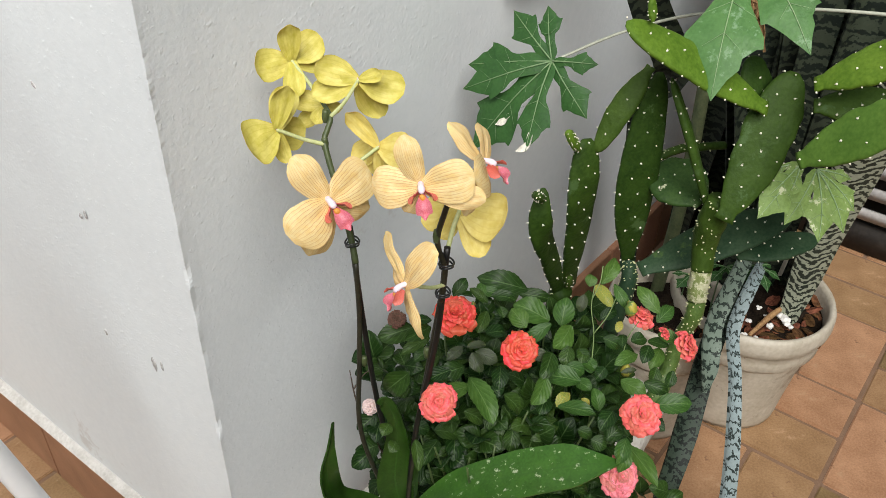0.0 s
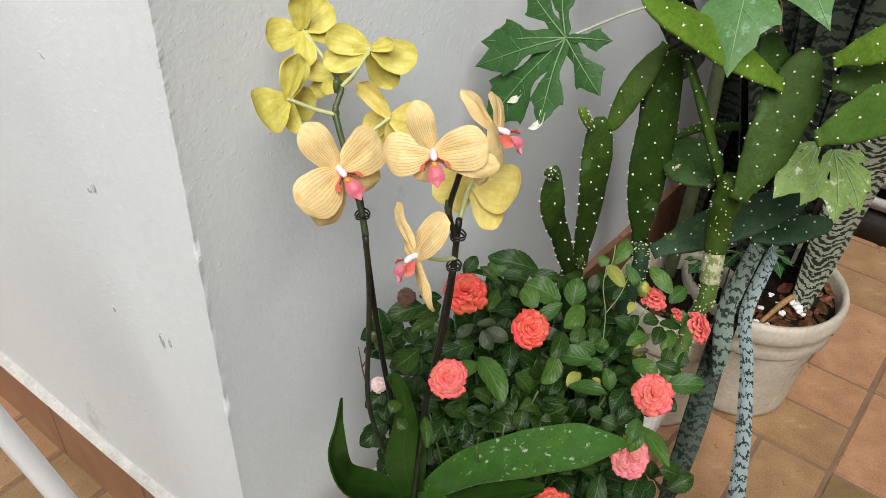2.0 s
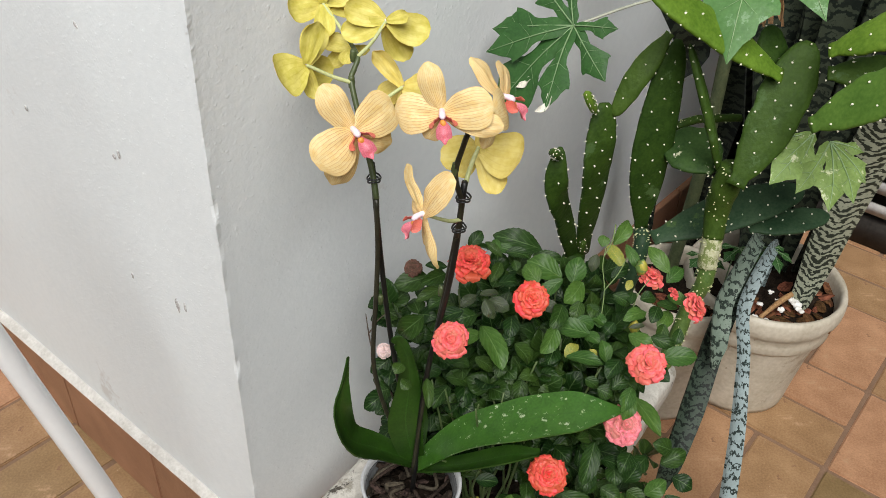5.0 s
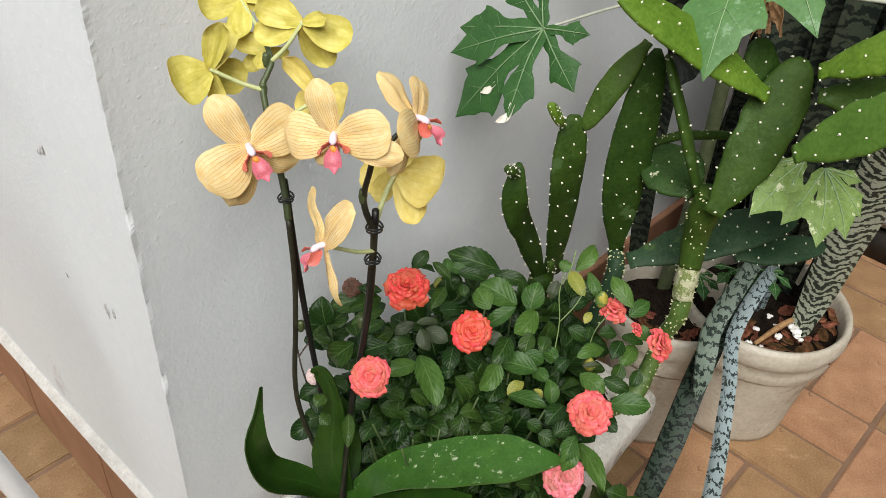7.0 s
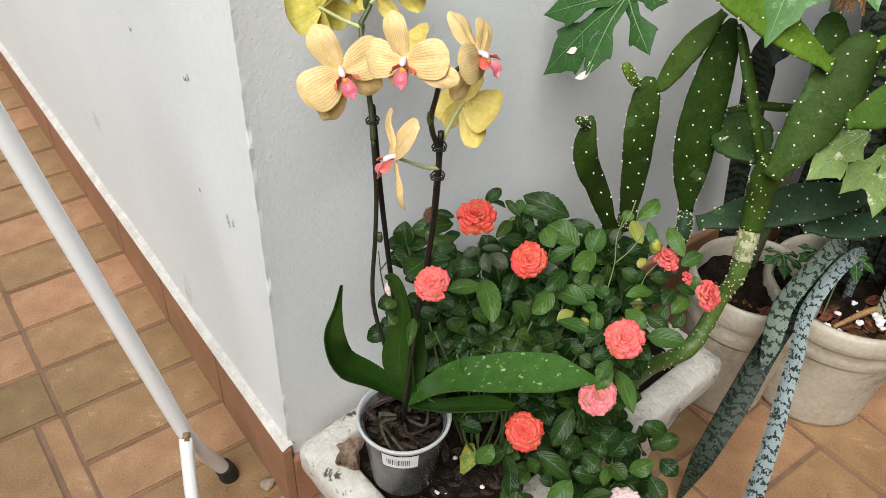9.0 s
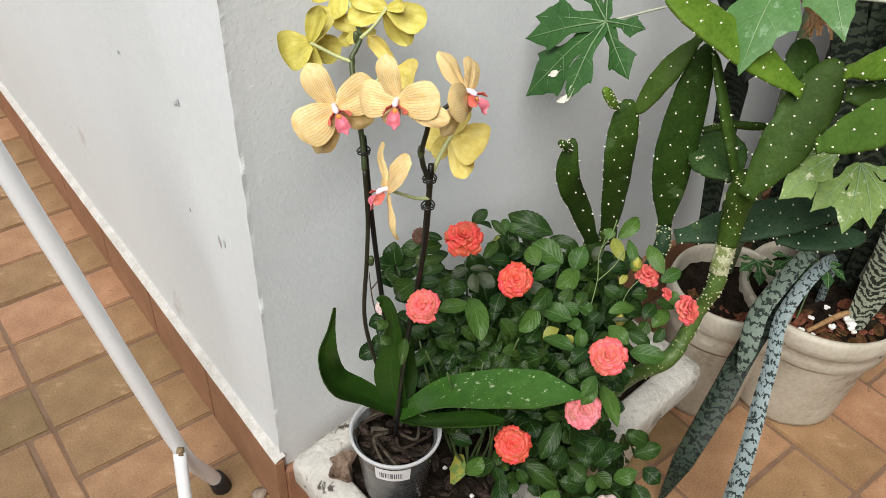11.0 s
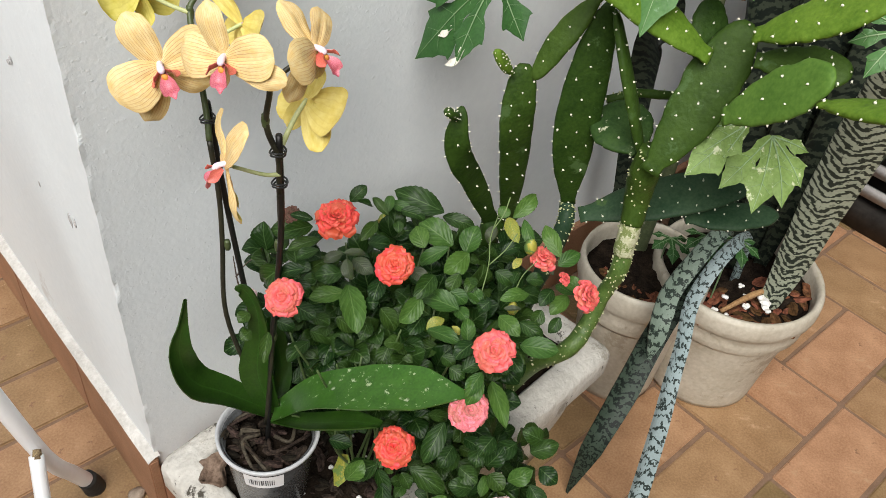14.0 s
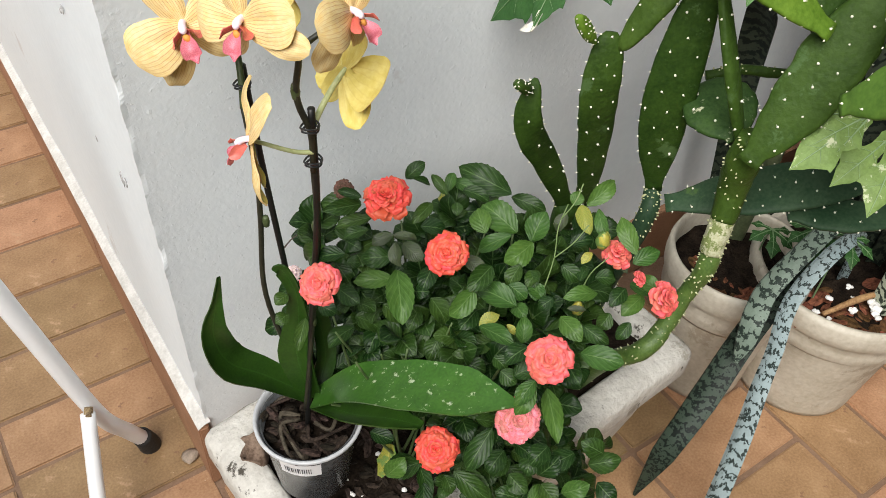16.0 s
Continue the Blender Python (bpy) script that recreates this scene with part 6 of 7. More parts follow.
# ---- prickly pear cacti ----
def pad(parent, pts, half, normal, mat, thick=0.006, peak=0.55, dots=1.0, base_w=0.4, name="pad", tip_fat=0.42, base_fat=0.6):
    """A flat cactus joint along a line from its foot to its tip, with swollen pale spine cushions on both faces and the rim."""
    n, seg = 26, 24
    line = glide(pts, n)
    a, b, nn = line[0], line[-1], Vector(normal)
    long_ = sum((q - p).length for p, q in zip(line, line[1:]))

    def at(f):
        g = f / peak * 0.5 if f < peak else 0.5 + (f - peak) / (1 - peak) * 0.5
        w = max(base_w * (1 - f) ** 1.5, math.sin(math.pi * g) ** (tip_fat if f > peak else base_fat))
        k = min(int(f * n), n - 1)
        c = line[k].lerp(line[k + 1], f * n - k)
        d = (line[min(k + 2, n)] - line[max(k - 1, 0)]).normalized()
        up = (nn - d * nn.dot(d)).normalized()
        return c, d, up, d.cross(up), w * half, thick * (0.5 + 0.5 * w) * min(1.0, w * 2.0)

    bm = bmesh.new()
    rings = []
    for i in range(n + 1):
        c, d, up, s, w, t = at(min(max(i / n, 0.004), 0.996))
        wob = [1 + 0.1 * noise.noise(Vector((i * 0.4, a.x * 40 + 7 * e, a.z * 40))) for e in (0, 1)]
        ring = []
        for k in range(seg):
            q = 6.28318 * k / seg
            cx, sy = math.cos(q), math.sin(q)
            flat = math.copysign(abs(sy) ** 0.7, sy)
            dent = 0.0007 * noise.noise(Vector((i * 0.7, k * 0.9, a.x * 90)))
            ring.append(bm.verts.new(c + s * w * wob[cx > 0] * math.copysign(abs(cx) ** 0.9, cx) + up * (t * flat + dent)))
        rings.append(ring)
    for r, q in zip(rings, rings[1:]):
        for k in range(seg):
            bm.faces.new((r[k], r[(k + 1) % seg], q[(k + 1) % seg], q[k]))
    bm.faces.new(rings[0][::-1])
    bm.faces.new(rings[-1])
    bmesh.ops.recalc_face_normals(bm, faces=bm.faces)
    ob = part(name, bm, mat, parent)
    bm = bmesh.new()
    rnd = random.Random(int(a.x * 1e4 + b.z * 1e3))
    step = 0.0245 / dots

    def cushion(p, out, r):
        for v in bmesh.ops.create_icosphere(bm, subdivisions=1, radius=r)["verts"]:
            v.co = p + v.co + out * (v.co.dot(out) * 0.4 + r * 0.3)
        for k in range(2):
            d = (out + Vector((rnd.uniform(-0.7, 0.7), rnd.uniform(-0.7, 0.7), rnd.uniform(-0.7, 0.7)))).normalized()
            tube(bm, [p, p + d * r * 2.3], [r * 0.2, r * 0.07], 1, 4)

    size = (0.00105, 0.0016) if dots < 2 else (0.0007, 0.0011)
    rows = max(2, int(long_ / step / 0.9))
    for i in range(rows + 1):
        f = 0.03 + 0.95 * i / rows
        c, d, up, s, w, t = at(f)
        m = int(w / step + 0.3)
        for k in range(-m, m + 1):
            u = (k + (0.5 if i % 2 else 0.0)) * step / max(w, 1e-4) + rnd.uniform(-0.1, 0.1)
            if abs(u) > 0.86:
                continue
            h = (1 - u * u) ** 0.35
            for q in (-1, 1):
                cushion(c + s * w * u + up * t * h * q + d * rnd.uniform(-0.003, 0.003), up * q, rnd.uniform(*size))
        for q in (-1, 1):
            cushion(c + s * w * q + d * rnd.uniform(-0.004, 0.004), s * q, rnd.uniform(*size) * 0.85)
    tagged(under(link("spination", bm, spine), ob), kind="stuff")
    return ob


def cactus_stalk(parent, pts, radii, mat, gap=0.011, name="stem", label=""):
    bm = bmesh.new()
    tube(bm, pts, radii, 30, 12)
    for v in bm.verts:
        v.co += noise.noise_vector(v.co * 60) * 0.0016
    ob = part(name, bm, mat, parent, label)
    bm = bmesh.new()
    line, rad = glide(pts, 60), spread_of(radii, 60)
    rnd = random.Random(len(pts) + int(1000 * pts[0][0]))
    total = sum((b - a).length for a, b in zip(line, line[1:]))
    for k in range(int(total / gap * 5)):
        i = rnd.randrange(0, 60)
        d = (line[i + 1] - line[i]).normalized()
        o = d.orthogonal().normalized()
        o = Matrix.Rotation(rnd.uniform(0, 6.28), 3, d) @ o
        p = line[i].lerp(line[i + 1], rnd.random()) + o * rad[i]
        made = bmesh.ops.create_icosphere(bm, subdivisions=1, radius=rnd.uniform(0.0007, 0.0013))["verts"]
        for v in made:
            v.co = p + v.co + o * v.co.dot(o) * 1.2
    tagged(under(link("spination", bm, spine_dull), ob), kind="stuff")
    return ob


small_cactus = thing("prickly_pear", (0.43, -0.2, 0.265), "small dark green prickly pear with two upright joints", "cactus", "prickly pears")
FRONT = (-0.34, -0.33, 0.88)
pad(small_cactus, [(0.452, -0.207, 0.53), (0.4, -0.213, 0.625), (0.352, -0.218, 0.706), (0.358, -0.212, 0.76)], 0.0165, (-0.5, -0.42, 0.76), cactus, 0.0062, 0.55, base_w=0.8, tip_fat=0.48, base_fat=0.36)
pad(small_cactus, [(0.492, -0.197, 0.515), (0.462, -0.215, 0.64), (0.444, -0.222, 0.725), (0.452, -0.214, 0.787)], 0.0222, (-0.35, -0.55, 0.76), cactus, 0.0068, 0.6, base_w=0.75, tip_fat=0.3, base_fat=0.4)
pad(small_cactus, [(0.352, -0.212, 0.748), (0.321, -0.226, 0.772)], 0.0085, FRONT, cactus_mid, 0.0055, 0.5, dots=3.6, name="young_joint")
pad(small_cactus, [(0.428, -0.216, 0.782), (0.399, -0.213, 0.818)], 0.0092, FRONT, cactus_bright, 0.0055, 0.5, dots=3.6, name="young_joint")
pad(small_cactus, [(0.462, -0.215, 0.535), (0.446, -0.222, 0.575)], 0.007, FRONT, cactus_mid, 0.005, 0.5, dots=3.0, name="young_joint")
cactus_stalk(small_cactus, [(0.435, -0.215, 0.25), (0.43, -0.205, 0.4), (0.445, -0.212, 0.549)], [0.014, 0.014, 0.016], cactus)

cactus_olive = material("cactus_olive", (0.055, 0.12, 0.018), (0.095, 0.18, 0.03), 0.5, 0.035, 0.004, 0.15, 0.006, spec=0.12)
big_cactus = thing("prickly_pear", (0.4, -0.34, 0.265), "tall branching prickly pear leaning out of the trough", "cactus", "prickly pears")
cactus_stalk(big_cactus, [(0.449, -0.29, 0.262), (0.446, -0.33, 0.36), (0.45, -0.374, 0.43), (0.481, -0.374, 0.456), (0.503, -0.374, 0.512), (0.503, -0.384, 0.555), (0.512, -0.377, 0.596)], [0.012, 0.012, 0.012, 0.0113, 0.0108, 0.0112, 0.0125], cactus_stem, 0.009, label="yellow-green bristly lower stem")
cactus_stalk(big_cactus, [(0.505, -0.381, 0.58), (0.511, -0.377, 0.606), (0.517, -0.374, 0.628)], [0.0125, 0.0138, 0.0134], cork, 0.008, "scar", "corky whitish ring on the stem")
cactus_stalk(big_cactus, [(0.515, -0.375, 0.622), (0.522, -0.368, 0.66), (0.514, -0.372, 0.702), (0.511, -0.376, 0.735)], [0.0138, 0.0165, 0.0185, 0.015], cactus_mid, 0.012)
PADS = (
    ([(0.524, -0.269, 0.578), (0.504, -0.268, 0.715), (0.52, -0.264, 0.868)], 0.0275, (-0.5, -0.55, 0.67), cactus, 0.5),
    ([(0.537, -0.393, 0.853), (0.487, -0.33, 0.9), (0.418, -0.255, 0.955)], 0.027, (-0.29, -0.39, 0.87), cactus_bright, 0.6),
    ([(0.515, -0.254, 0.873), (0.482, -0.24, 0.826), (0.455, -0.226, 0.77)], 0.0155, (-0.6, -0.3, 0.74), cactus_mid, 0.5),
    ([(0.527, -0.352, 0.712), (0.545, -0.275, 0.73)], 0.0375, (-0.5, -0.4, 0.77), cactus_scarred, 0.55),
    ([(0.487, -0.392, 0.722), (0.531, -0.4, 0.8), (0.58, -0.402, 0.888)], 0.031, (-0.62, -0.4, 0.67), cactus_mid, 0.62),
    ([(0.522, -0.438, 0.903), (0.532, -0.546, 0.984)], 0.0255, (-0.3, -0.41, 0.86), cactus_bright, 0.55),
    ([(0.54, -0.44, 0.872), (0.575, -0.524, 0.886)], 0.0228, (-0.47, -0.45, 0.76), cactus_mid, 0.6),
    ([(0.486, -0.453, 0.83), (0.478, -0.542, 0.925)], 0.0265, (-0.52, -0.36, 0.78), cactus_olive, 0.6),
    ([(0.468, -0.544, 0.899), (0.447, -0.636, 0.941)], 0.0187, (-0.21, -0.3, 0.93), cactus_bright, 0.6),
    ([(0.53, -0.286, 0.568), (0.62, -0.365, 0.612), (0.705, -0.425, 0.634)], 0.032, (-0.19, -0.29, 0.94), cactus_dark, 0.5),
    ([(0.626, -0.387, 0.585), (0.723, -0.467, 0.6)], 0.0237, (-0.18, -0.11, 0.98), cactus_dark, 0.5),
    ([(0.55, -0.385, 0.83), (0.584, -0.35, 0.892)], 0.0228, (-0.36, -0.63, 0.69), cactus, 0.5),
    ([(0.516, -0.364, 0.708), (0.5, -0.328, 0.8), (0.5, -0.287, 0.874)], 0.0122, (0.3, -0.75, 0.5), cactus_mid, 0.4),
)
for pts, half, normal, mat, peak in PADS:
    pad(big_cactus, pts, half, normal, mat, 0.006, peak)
pad(big_cactus, [(0.44, -0.276, 0.956), (0.444, -0.268, 0.982)], 0.005, FRONT, cactus_bright, 0.004, 0.4, dots=3.4, name="young_joint")
cactus_stalk(big_cactus, [(0.565, -0.262, 0.724), (0.6, -0.287, 0.735), (0.644, -0.327, 0.735)], [0.006, 0.006, 0.006], cactus, 0.02, "branch")
cactus_stalk(big_cactus, [(0.47, -0.27, 0.4), (0.505, -0.283, 0.55), (0.522, -0.27, 0.582)], [0.012, 0.012, 0.01], cactus_dark, 0.008, "branch")


# ---- papaya plant ----
def papaya_leaf(parent, at, normal, tips, mat, seed=0, droop=0.1, label="", ribs=None, slim=1.0):
    """A deeply cut palmate leaf round its stalk's end, one lobe to each tip."""
    z = Vector(normal).normalized()
    c = Vector(at)
    rnd = random.Random(seed)
    bm = bmesh.new()
    veins = bmesh.new()
    w = [0.035, 0.065, 0.09, 0.098, 0.094, 0.085, 0.085, 0.105, 0.155, 0.215, 0.23, 0.18, 0.145, 0.11, 0.07, 0.034, 0.002]
    w = [x * slim for x in w]
    for i, tip in enumerate(tips):
        d = Vector(tip) - c
        long_ = d.length
        d.normalize()
        t = z.cross(d).normalized()
        up = d.cross(t)
        pts = [c, c + d * long_ * 0.35 + up * 0.05 * long_, c + d * long_ * 0.7 + up * 0.03 * long_, c + d * long_ - up * droop * long_]
        line = glide(pts, 16)
        for sgn in (-1, 1):
            last = None
            side = rnd.uniform(0.85, 1.2)
            for k, p in enumerate(line):
                ww = w[k] * long_ * side * (1 + 0.2 * noise.noise(Vector((k * 0.8, sgn * 3 + seed, i))))
                q = p + t * sgn * ww + d * (0.06 * long_ if k in (9, 10) else 0) - up * 0.16 * ww
                row = [bm.verts.new(p), bm.verts.new(p.lerp(q, 0.5) + up * 0.06 * ww), bm.verts.new(q)]
                if last:
                    for m in (0, 1):
                        bm.faces.new((last[m], row[m], row[m + 1], last[m + 1]))
                last = row
        tube(veins, [p + up * 0.0009 for p in pts], [0.0011, 0.0009, 0.0006, 0.0002], 10, 5)
        for k in (4, 7, 10):
            for sgn in (-1, 1):
                p = line[k]
                tube(veins, [p + up * 0.0008, p + (t * sgn * w[min(k + 2, 16)] * 0.85 + d * 0.1) * long_ + up * 0.0004 - up * 0.03 * w[k] * long_], [0.0003, 0.0001], 2, 4)
    bmesh.ops.remove_doubles(bm, verts=bm.verts, dist=1e-5)
    bmesh.ops.recalc_face_normals(bm, faces=bm.faces)
    ob = part("leaf", bm, mat, parent, label)
    part("venation", veins, ribs or vein_pale, ob)
    return ob


def fan(at, normal, down, size, lobes):
    """Tips of an even leaf whose middle lobe hangs along down."""
    z = Vector(normal).normalized()
    y = Vector(down)
    y = (y - z * y.dot(z)).normalized()
    x = y.cross(z)
    span = radians({5: 210, 7: 270}[lobes])
    out = []
    for i in range(lobes):
        f = i / (lobes - 1) - 0.5
        out.append(Vector(at) + (y * math.cos(span * f) + x * math.sin(span * f)) * size * (1 - 0.75 * abs(f)) - z * size * 0.12 * abs(f))
    return out


dead_white = material("dead_white", (0.45, 0.43, 0.36), (0.7, 0.68, 0.6), 0.8, 0.006, 0.002, 0.5, 0.003)
papaya = thing("papaya_plant", (0.86, -0.2, 0.23), "young papaya plant with deeply lobed leaves in a round pot", "papaya")
LEAF_A, LEAF_B, LEAF_C, LEAF_D = (0.459, -0.149, 0.8675), (0.622, -0.302, 1.003), (0.632, -0.006, 1.016), (0.637, -0.45, 0.748)
papaya_leaf(papaya, LEAF_A, (-0.85, 0.04, 0.52), [(0.485, -0.072, 0.905), (0.493, -0.116, 0.92), (0.464, -0.2085, 0.879), (0.442, -0.2145, 0.818), (0.38, -0.17, 0.7835), (0.405, -0.073, 0.74), (0.418, -0.046, 0.813), (0.444, -0.035, 0.835)], papaya_green, 1, 0.0, "dark green lobed leaf with browned tips")
papaya_leaf(papaya, LEAF_B, (-0.56, -0.02, 0.83), [(0.631, -0.185, 0.996), (0.57, -0.221, 0.96), (0.449, -0.351, 0.897), (0.515, -0.424, 0.948), (0.607, -0.404, 1.005), (0.679, -0.296, 1.039), (0.668, -0.227, 1.024)], papaya_light, 2, 0.1, "large pale green lobed leaf", vein_light, 0.82)
papaya_leaf(papaya, LEAF_C, (-0.59, -0.33, 0.74), [(0.545, -0.004, 0.947), (0.535, -0.053, 0.918), (0.576, -0.073, 0.941), (0.642, -0.099, 0.982), (0.57, 0.042, 0.988)], papaya_green, 3, 0.1)
papaya_leaf(papaya, LEAF_D, (-0.45, -0.43, 0.79), [(0.548, -0.452, 0.714), (0.559, -0.494, 0.701), (0.586, -0.513, 0.709), (0.618, -0.512, 0.723), (0.655, -0.491, 0.743)], papaya_pale, 4, 0.08, "pale damaged lobed leaf with whitish spots", vein_light)
papaya_leaf(papaya, (0.587, -0.438, 0.776), (-0.45, -0.43, 0.79), [(0.501, -0.429, 0.738), (0.523, -0.429, 0.759), (0.538, -0.446, 0.756), (0.553, -0.401, 0.763)], papaya_pale, 5, 0.08, "pale damaged lobed leaf with whitish spots", vein_light)
papaya_leaf(papaya, (0.564, -0.467, 1.057), (-0.43, -0.39, 0.82), fan((0.564, -0.467, 1.057), (-0.43, -0.39, 0.82), (-0.43, -0.41, -0.8), 0.0684, 7), papaya_light, 6, 0.1, ribs=vein_light)
papaya_leaf(papaya, (0.597, -0.544, 0.933), (-0.63, -0.17, 0.76), fan((0.597, -0.544, 0.933), (-0.63, -0.17, 0.76), (-0.75, 0.07, -0.65), 0.0551, 7), papaya_light, 7, 0.1, ribs=vein_light)
papaya_leaf(papaya, (0.595, -0.207, 1.086), (-0.52, -0.26, 0.81), fan((0.595, -0.207, 1.086), (-0.52, -0.26, 0.81), (-0.48, -0.22, -0.85), 0.0858, 7), papaya_green, 8, 0.1)
for k, (p, s) in enumerate((((0.868, -0.265, 0.341), 0.055), ((0.876, -0.321, 0.382), 0.06), ((0.895, -0.368, 0.395), 0.055))):
    seedling = thing("papaya_seedling", (p[0], p[1], 0.24), "small papaya seedling with one dark lobed leaf", "seedling", "papaya seedlings")
    papaya_leaf(seedling, p, (-0.08, -0.19, 0.98), fan(p, (-0.08, -0.19, 0.98), (-0.48, -0.39, -0.78), s, 5), papaya_green, 20 + k, 0.1)
    bm = bmesh.new()
    tube(bm, [p, (p[0] + 0.01, p[1] + 0.01, p[2] - 0.04), (p[0] + 0.01, p[1] + 0.01, 0.225)], [0.001, 0.0013, 0.0016], 8, 6)
    part("stalk", bm, vein_pale, seedling)
CROWN = (0.88, -0.2, 1.0)
for a, mid in ((LEAF_B, (0.7, -0.28, 1.03)), (LEAF_C, (0.7, -0.12, 1.03)), ((0.562, -0.469, 1.053), (0.75, -0.35, 1.06)), ((0.597, -0.544, 0.933), (0.75, -0.38, 1.0)), ((0.595, -0.207, 1.086), (0.75, -0.2, 1.12))):
    bm = bmesh.new()
    end = (0.88, -0.22, 0.82) if mid[2] < 0.8 else CROWN
    tube(bm, [a, mid, end], [0.0018, 0.0022, 0.0028], 14, 7)
    part("stalk", bm, petiole, papaya, "thin pale leaf stalk")
bm = bmesh.new()
tube(bm, [LEAF_A, (0.587, -0.188, 0.88), (0.712, -0.246, 0.882), (0.874, -0.344, 0.865), (1.006, -0.52, 0.853)], [0.0018, 0.002, 0.0022, 0.0026, 0.003], 20, 7)
part("stalk", bm, petiole, papaya, "long thin pale leaf stalk")
bm = bmesh.new()
tube(bm, [(0.89, -0.2, 0.22), (0.885, -0.21, 0.5), (0.88, -0.2, 0.8), (0.88, -0.2, 1.02), (0.87, -0.2, 1.15)], [0.013, 0.012, 0.011, 0.009, 0.005], 24, 10)
part("trunk", bm, trunk_green, papaya)
DRY = (0.709, -0.291, 0.912)
DOWN = (-0.45, -0.42, -0.79)
ACROSS = (0.74, -0.67, 0.06)
bm = bmesh.new()
rnd = random.Random(14)
for k in range(10):
    a = Vector(DRY) + Vector(ACROSS) * rnd.uniform(-0.012, 0.012)
    b = a + Vector(DOWN) * rnd.uniform(0.02, 0.035) + Vector(ACROSS) * rnd.uniform(-0.014, 0.014)
    c = a + Vector(DOWN) * rnd.uniform(0.05, 0.075) + Vector(ACROSS) * rnd.uniform(-0.022, 0.022)
    blade(bm, [a, b, c], [0.003, rnd.uniform(0.006, 0.011), 0.001], (math.cos(k * 1.7), math.sin(k * 1.7), 0.3), 8, 3, 0.6, 0.001, 0.004, seed=k)
part("dry_leaf", bm, dry_leaf, papaya, "shrivelled brown dead leaf").data.materials.append(dry_leaf)
for pts, widths in (([(0.396, -0.1665, 0.8), (0.386, -0.169, 0.7895), (0.379, -0.164, 0.7835), (0.377, -0.158, 0.7815)], [0.003, 0.005, 0.0035, 0.001]), ([(0.427, -0.142, 0.815), (0.421, -0.1415, 0.804), (0.413, -0.145, 0.793)], [0.002, 0.0035, 0.001]), ([(0.424, -0.117, 0.798), (0.417, -0.111, 0.788), (0.414, -0.102, 0.783)], [0.002, 0.0045, 0.001])):
    bm = bmesh.new()
    blade(bm, pts, widths, (-0.85, 0.04, 0.52), 8, 3, 0.5, 0.0012, 0.002, teeth=1)
    part("dead_tip", bm, dead_white, papaya, "dry whitish dead tip of a lobe").data.materials.append(dead_white)

# ---- snake plants ----
snake = thing("snake_plant", POT_A, "snake plant with long banded leaves, some hanging to the floor", "snake plant", "snake plants")


def snake_leaf(parent, pts, widths, normal, mat, cup=0.35, thick=0.0045, twist=0.0, label=""):
    bm = bmesh.new()
    blade(bm, pts, widths, normal, 30, 8, cup, thick, 0.0015, length_uv=True, twist=twist)
    ob = part("leaf", bm, mat, parent, label)
    ob.data.materials.append(mat)
    return ob


snake_leaf(snake, [(0.99, -0.35, 0.24), (0.93, -0.365, 0.38), (0.823, -0.38, 0.412), (0.76, -0.385, 0.352), (0.7, -0.42, 0.315), (0.655, -0.443, 0.288), (0.61, -0.471, 0.225), (0.555, -0.503, 0.13), (0.515, -0.525, 0.05), (0.49, -0.54, 0.012)], [0.01, 0.011, 0.0115, 0.0125, 0.0135, 0.0145, 0.016, 0.0165, 0.013, 0.005], (-0.35, -0.75, 0.55), snake_pale, 0.35, label="pale bluish banded leaf bent over the rim")
snake_leaf(snake, [(0.97, -0.31, 0.24), (0.9, -0.34, 0.4), (0.82, -0.355, 0.425), (0.735, -0.359, 0.372), (0.7, -0.372, 0.345), (0.682, -0.384, 0.312), (0.672, -0.39, 0.272)], [0.011, 0.013, 0.0135, 0.0165, 0.0175, 0.014, 0.003], (-0.5, -0.6, 0.6), snake_grey, 0.3)
snake_leaf(snake, [(0.9, -0.34, 0.25), (0.85, -0.345, 0.34), (0.73, -0.365, 0.29), (0.635, -0.387, 0.2), (0.568, -0.398, 0.122), (0.547, -0.392, 0.006)], [0.012, 0.018, 0.02, 0.022, 0.018, 0.002], (-0.55, -0.5, 0.65), snake_mottled, 0.22, label="mottled leaf with its tip on the floor, coloured darker for shade")
snake_leaf(snake, [(0.973, -0.433, 0.234), (0.974, -0.441, 0.356), (0.952, -0.452, 0.5), (0.916, -0.469, 0.635), (0.851, -0.492, 0.798), (0.782, -0.504, 0.938)], [0.016, 0.029, 0.036, 0.038, 0.032, 0.004], (-0.68, -0.33, 0.65), snake_zigzag, -0.35, label="broad upright leaf with dark zigzag bands")
rnd = random.Random(31)
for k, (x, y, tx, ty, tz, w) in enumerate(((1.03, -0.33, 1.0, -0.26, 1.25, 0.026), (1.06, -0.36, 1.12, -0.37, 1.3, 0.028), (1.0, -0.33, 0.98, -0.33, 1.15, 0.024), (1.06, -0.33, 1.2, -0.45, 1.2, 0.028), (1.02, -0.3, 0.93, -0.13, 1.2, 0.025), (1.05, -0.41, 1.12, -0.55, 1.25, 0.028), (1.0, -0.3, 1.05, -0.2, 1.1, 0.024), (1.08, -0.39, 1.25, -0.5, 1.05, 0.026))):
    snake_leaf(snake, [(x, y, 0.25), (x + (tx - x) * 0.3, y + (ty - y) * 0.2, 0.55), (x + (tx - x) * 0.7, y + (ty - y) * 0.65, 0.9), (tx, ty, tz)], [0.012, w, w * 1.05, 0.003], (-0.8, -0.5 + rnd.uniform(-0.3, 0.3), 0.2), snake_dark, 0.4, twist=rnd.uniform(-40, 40))
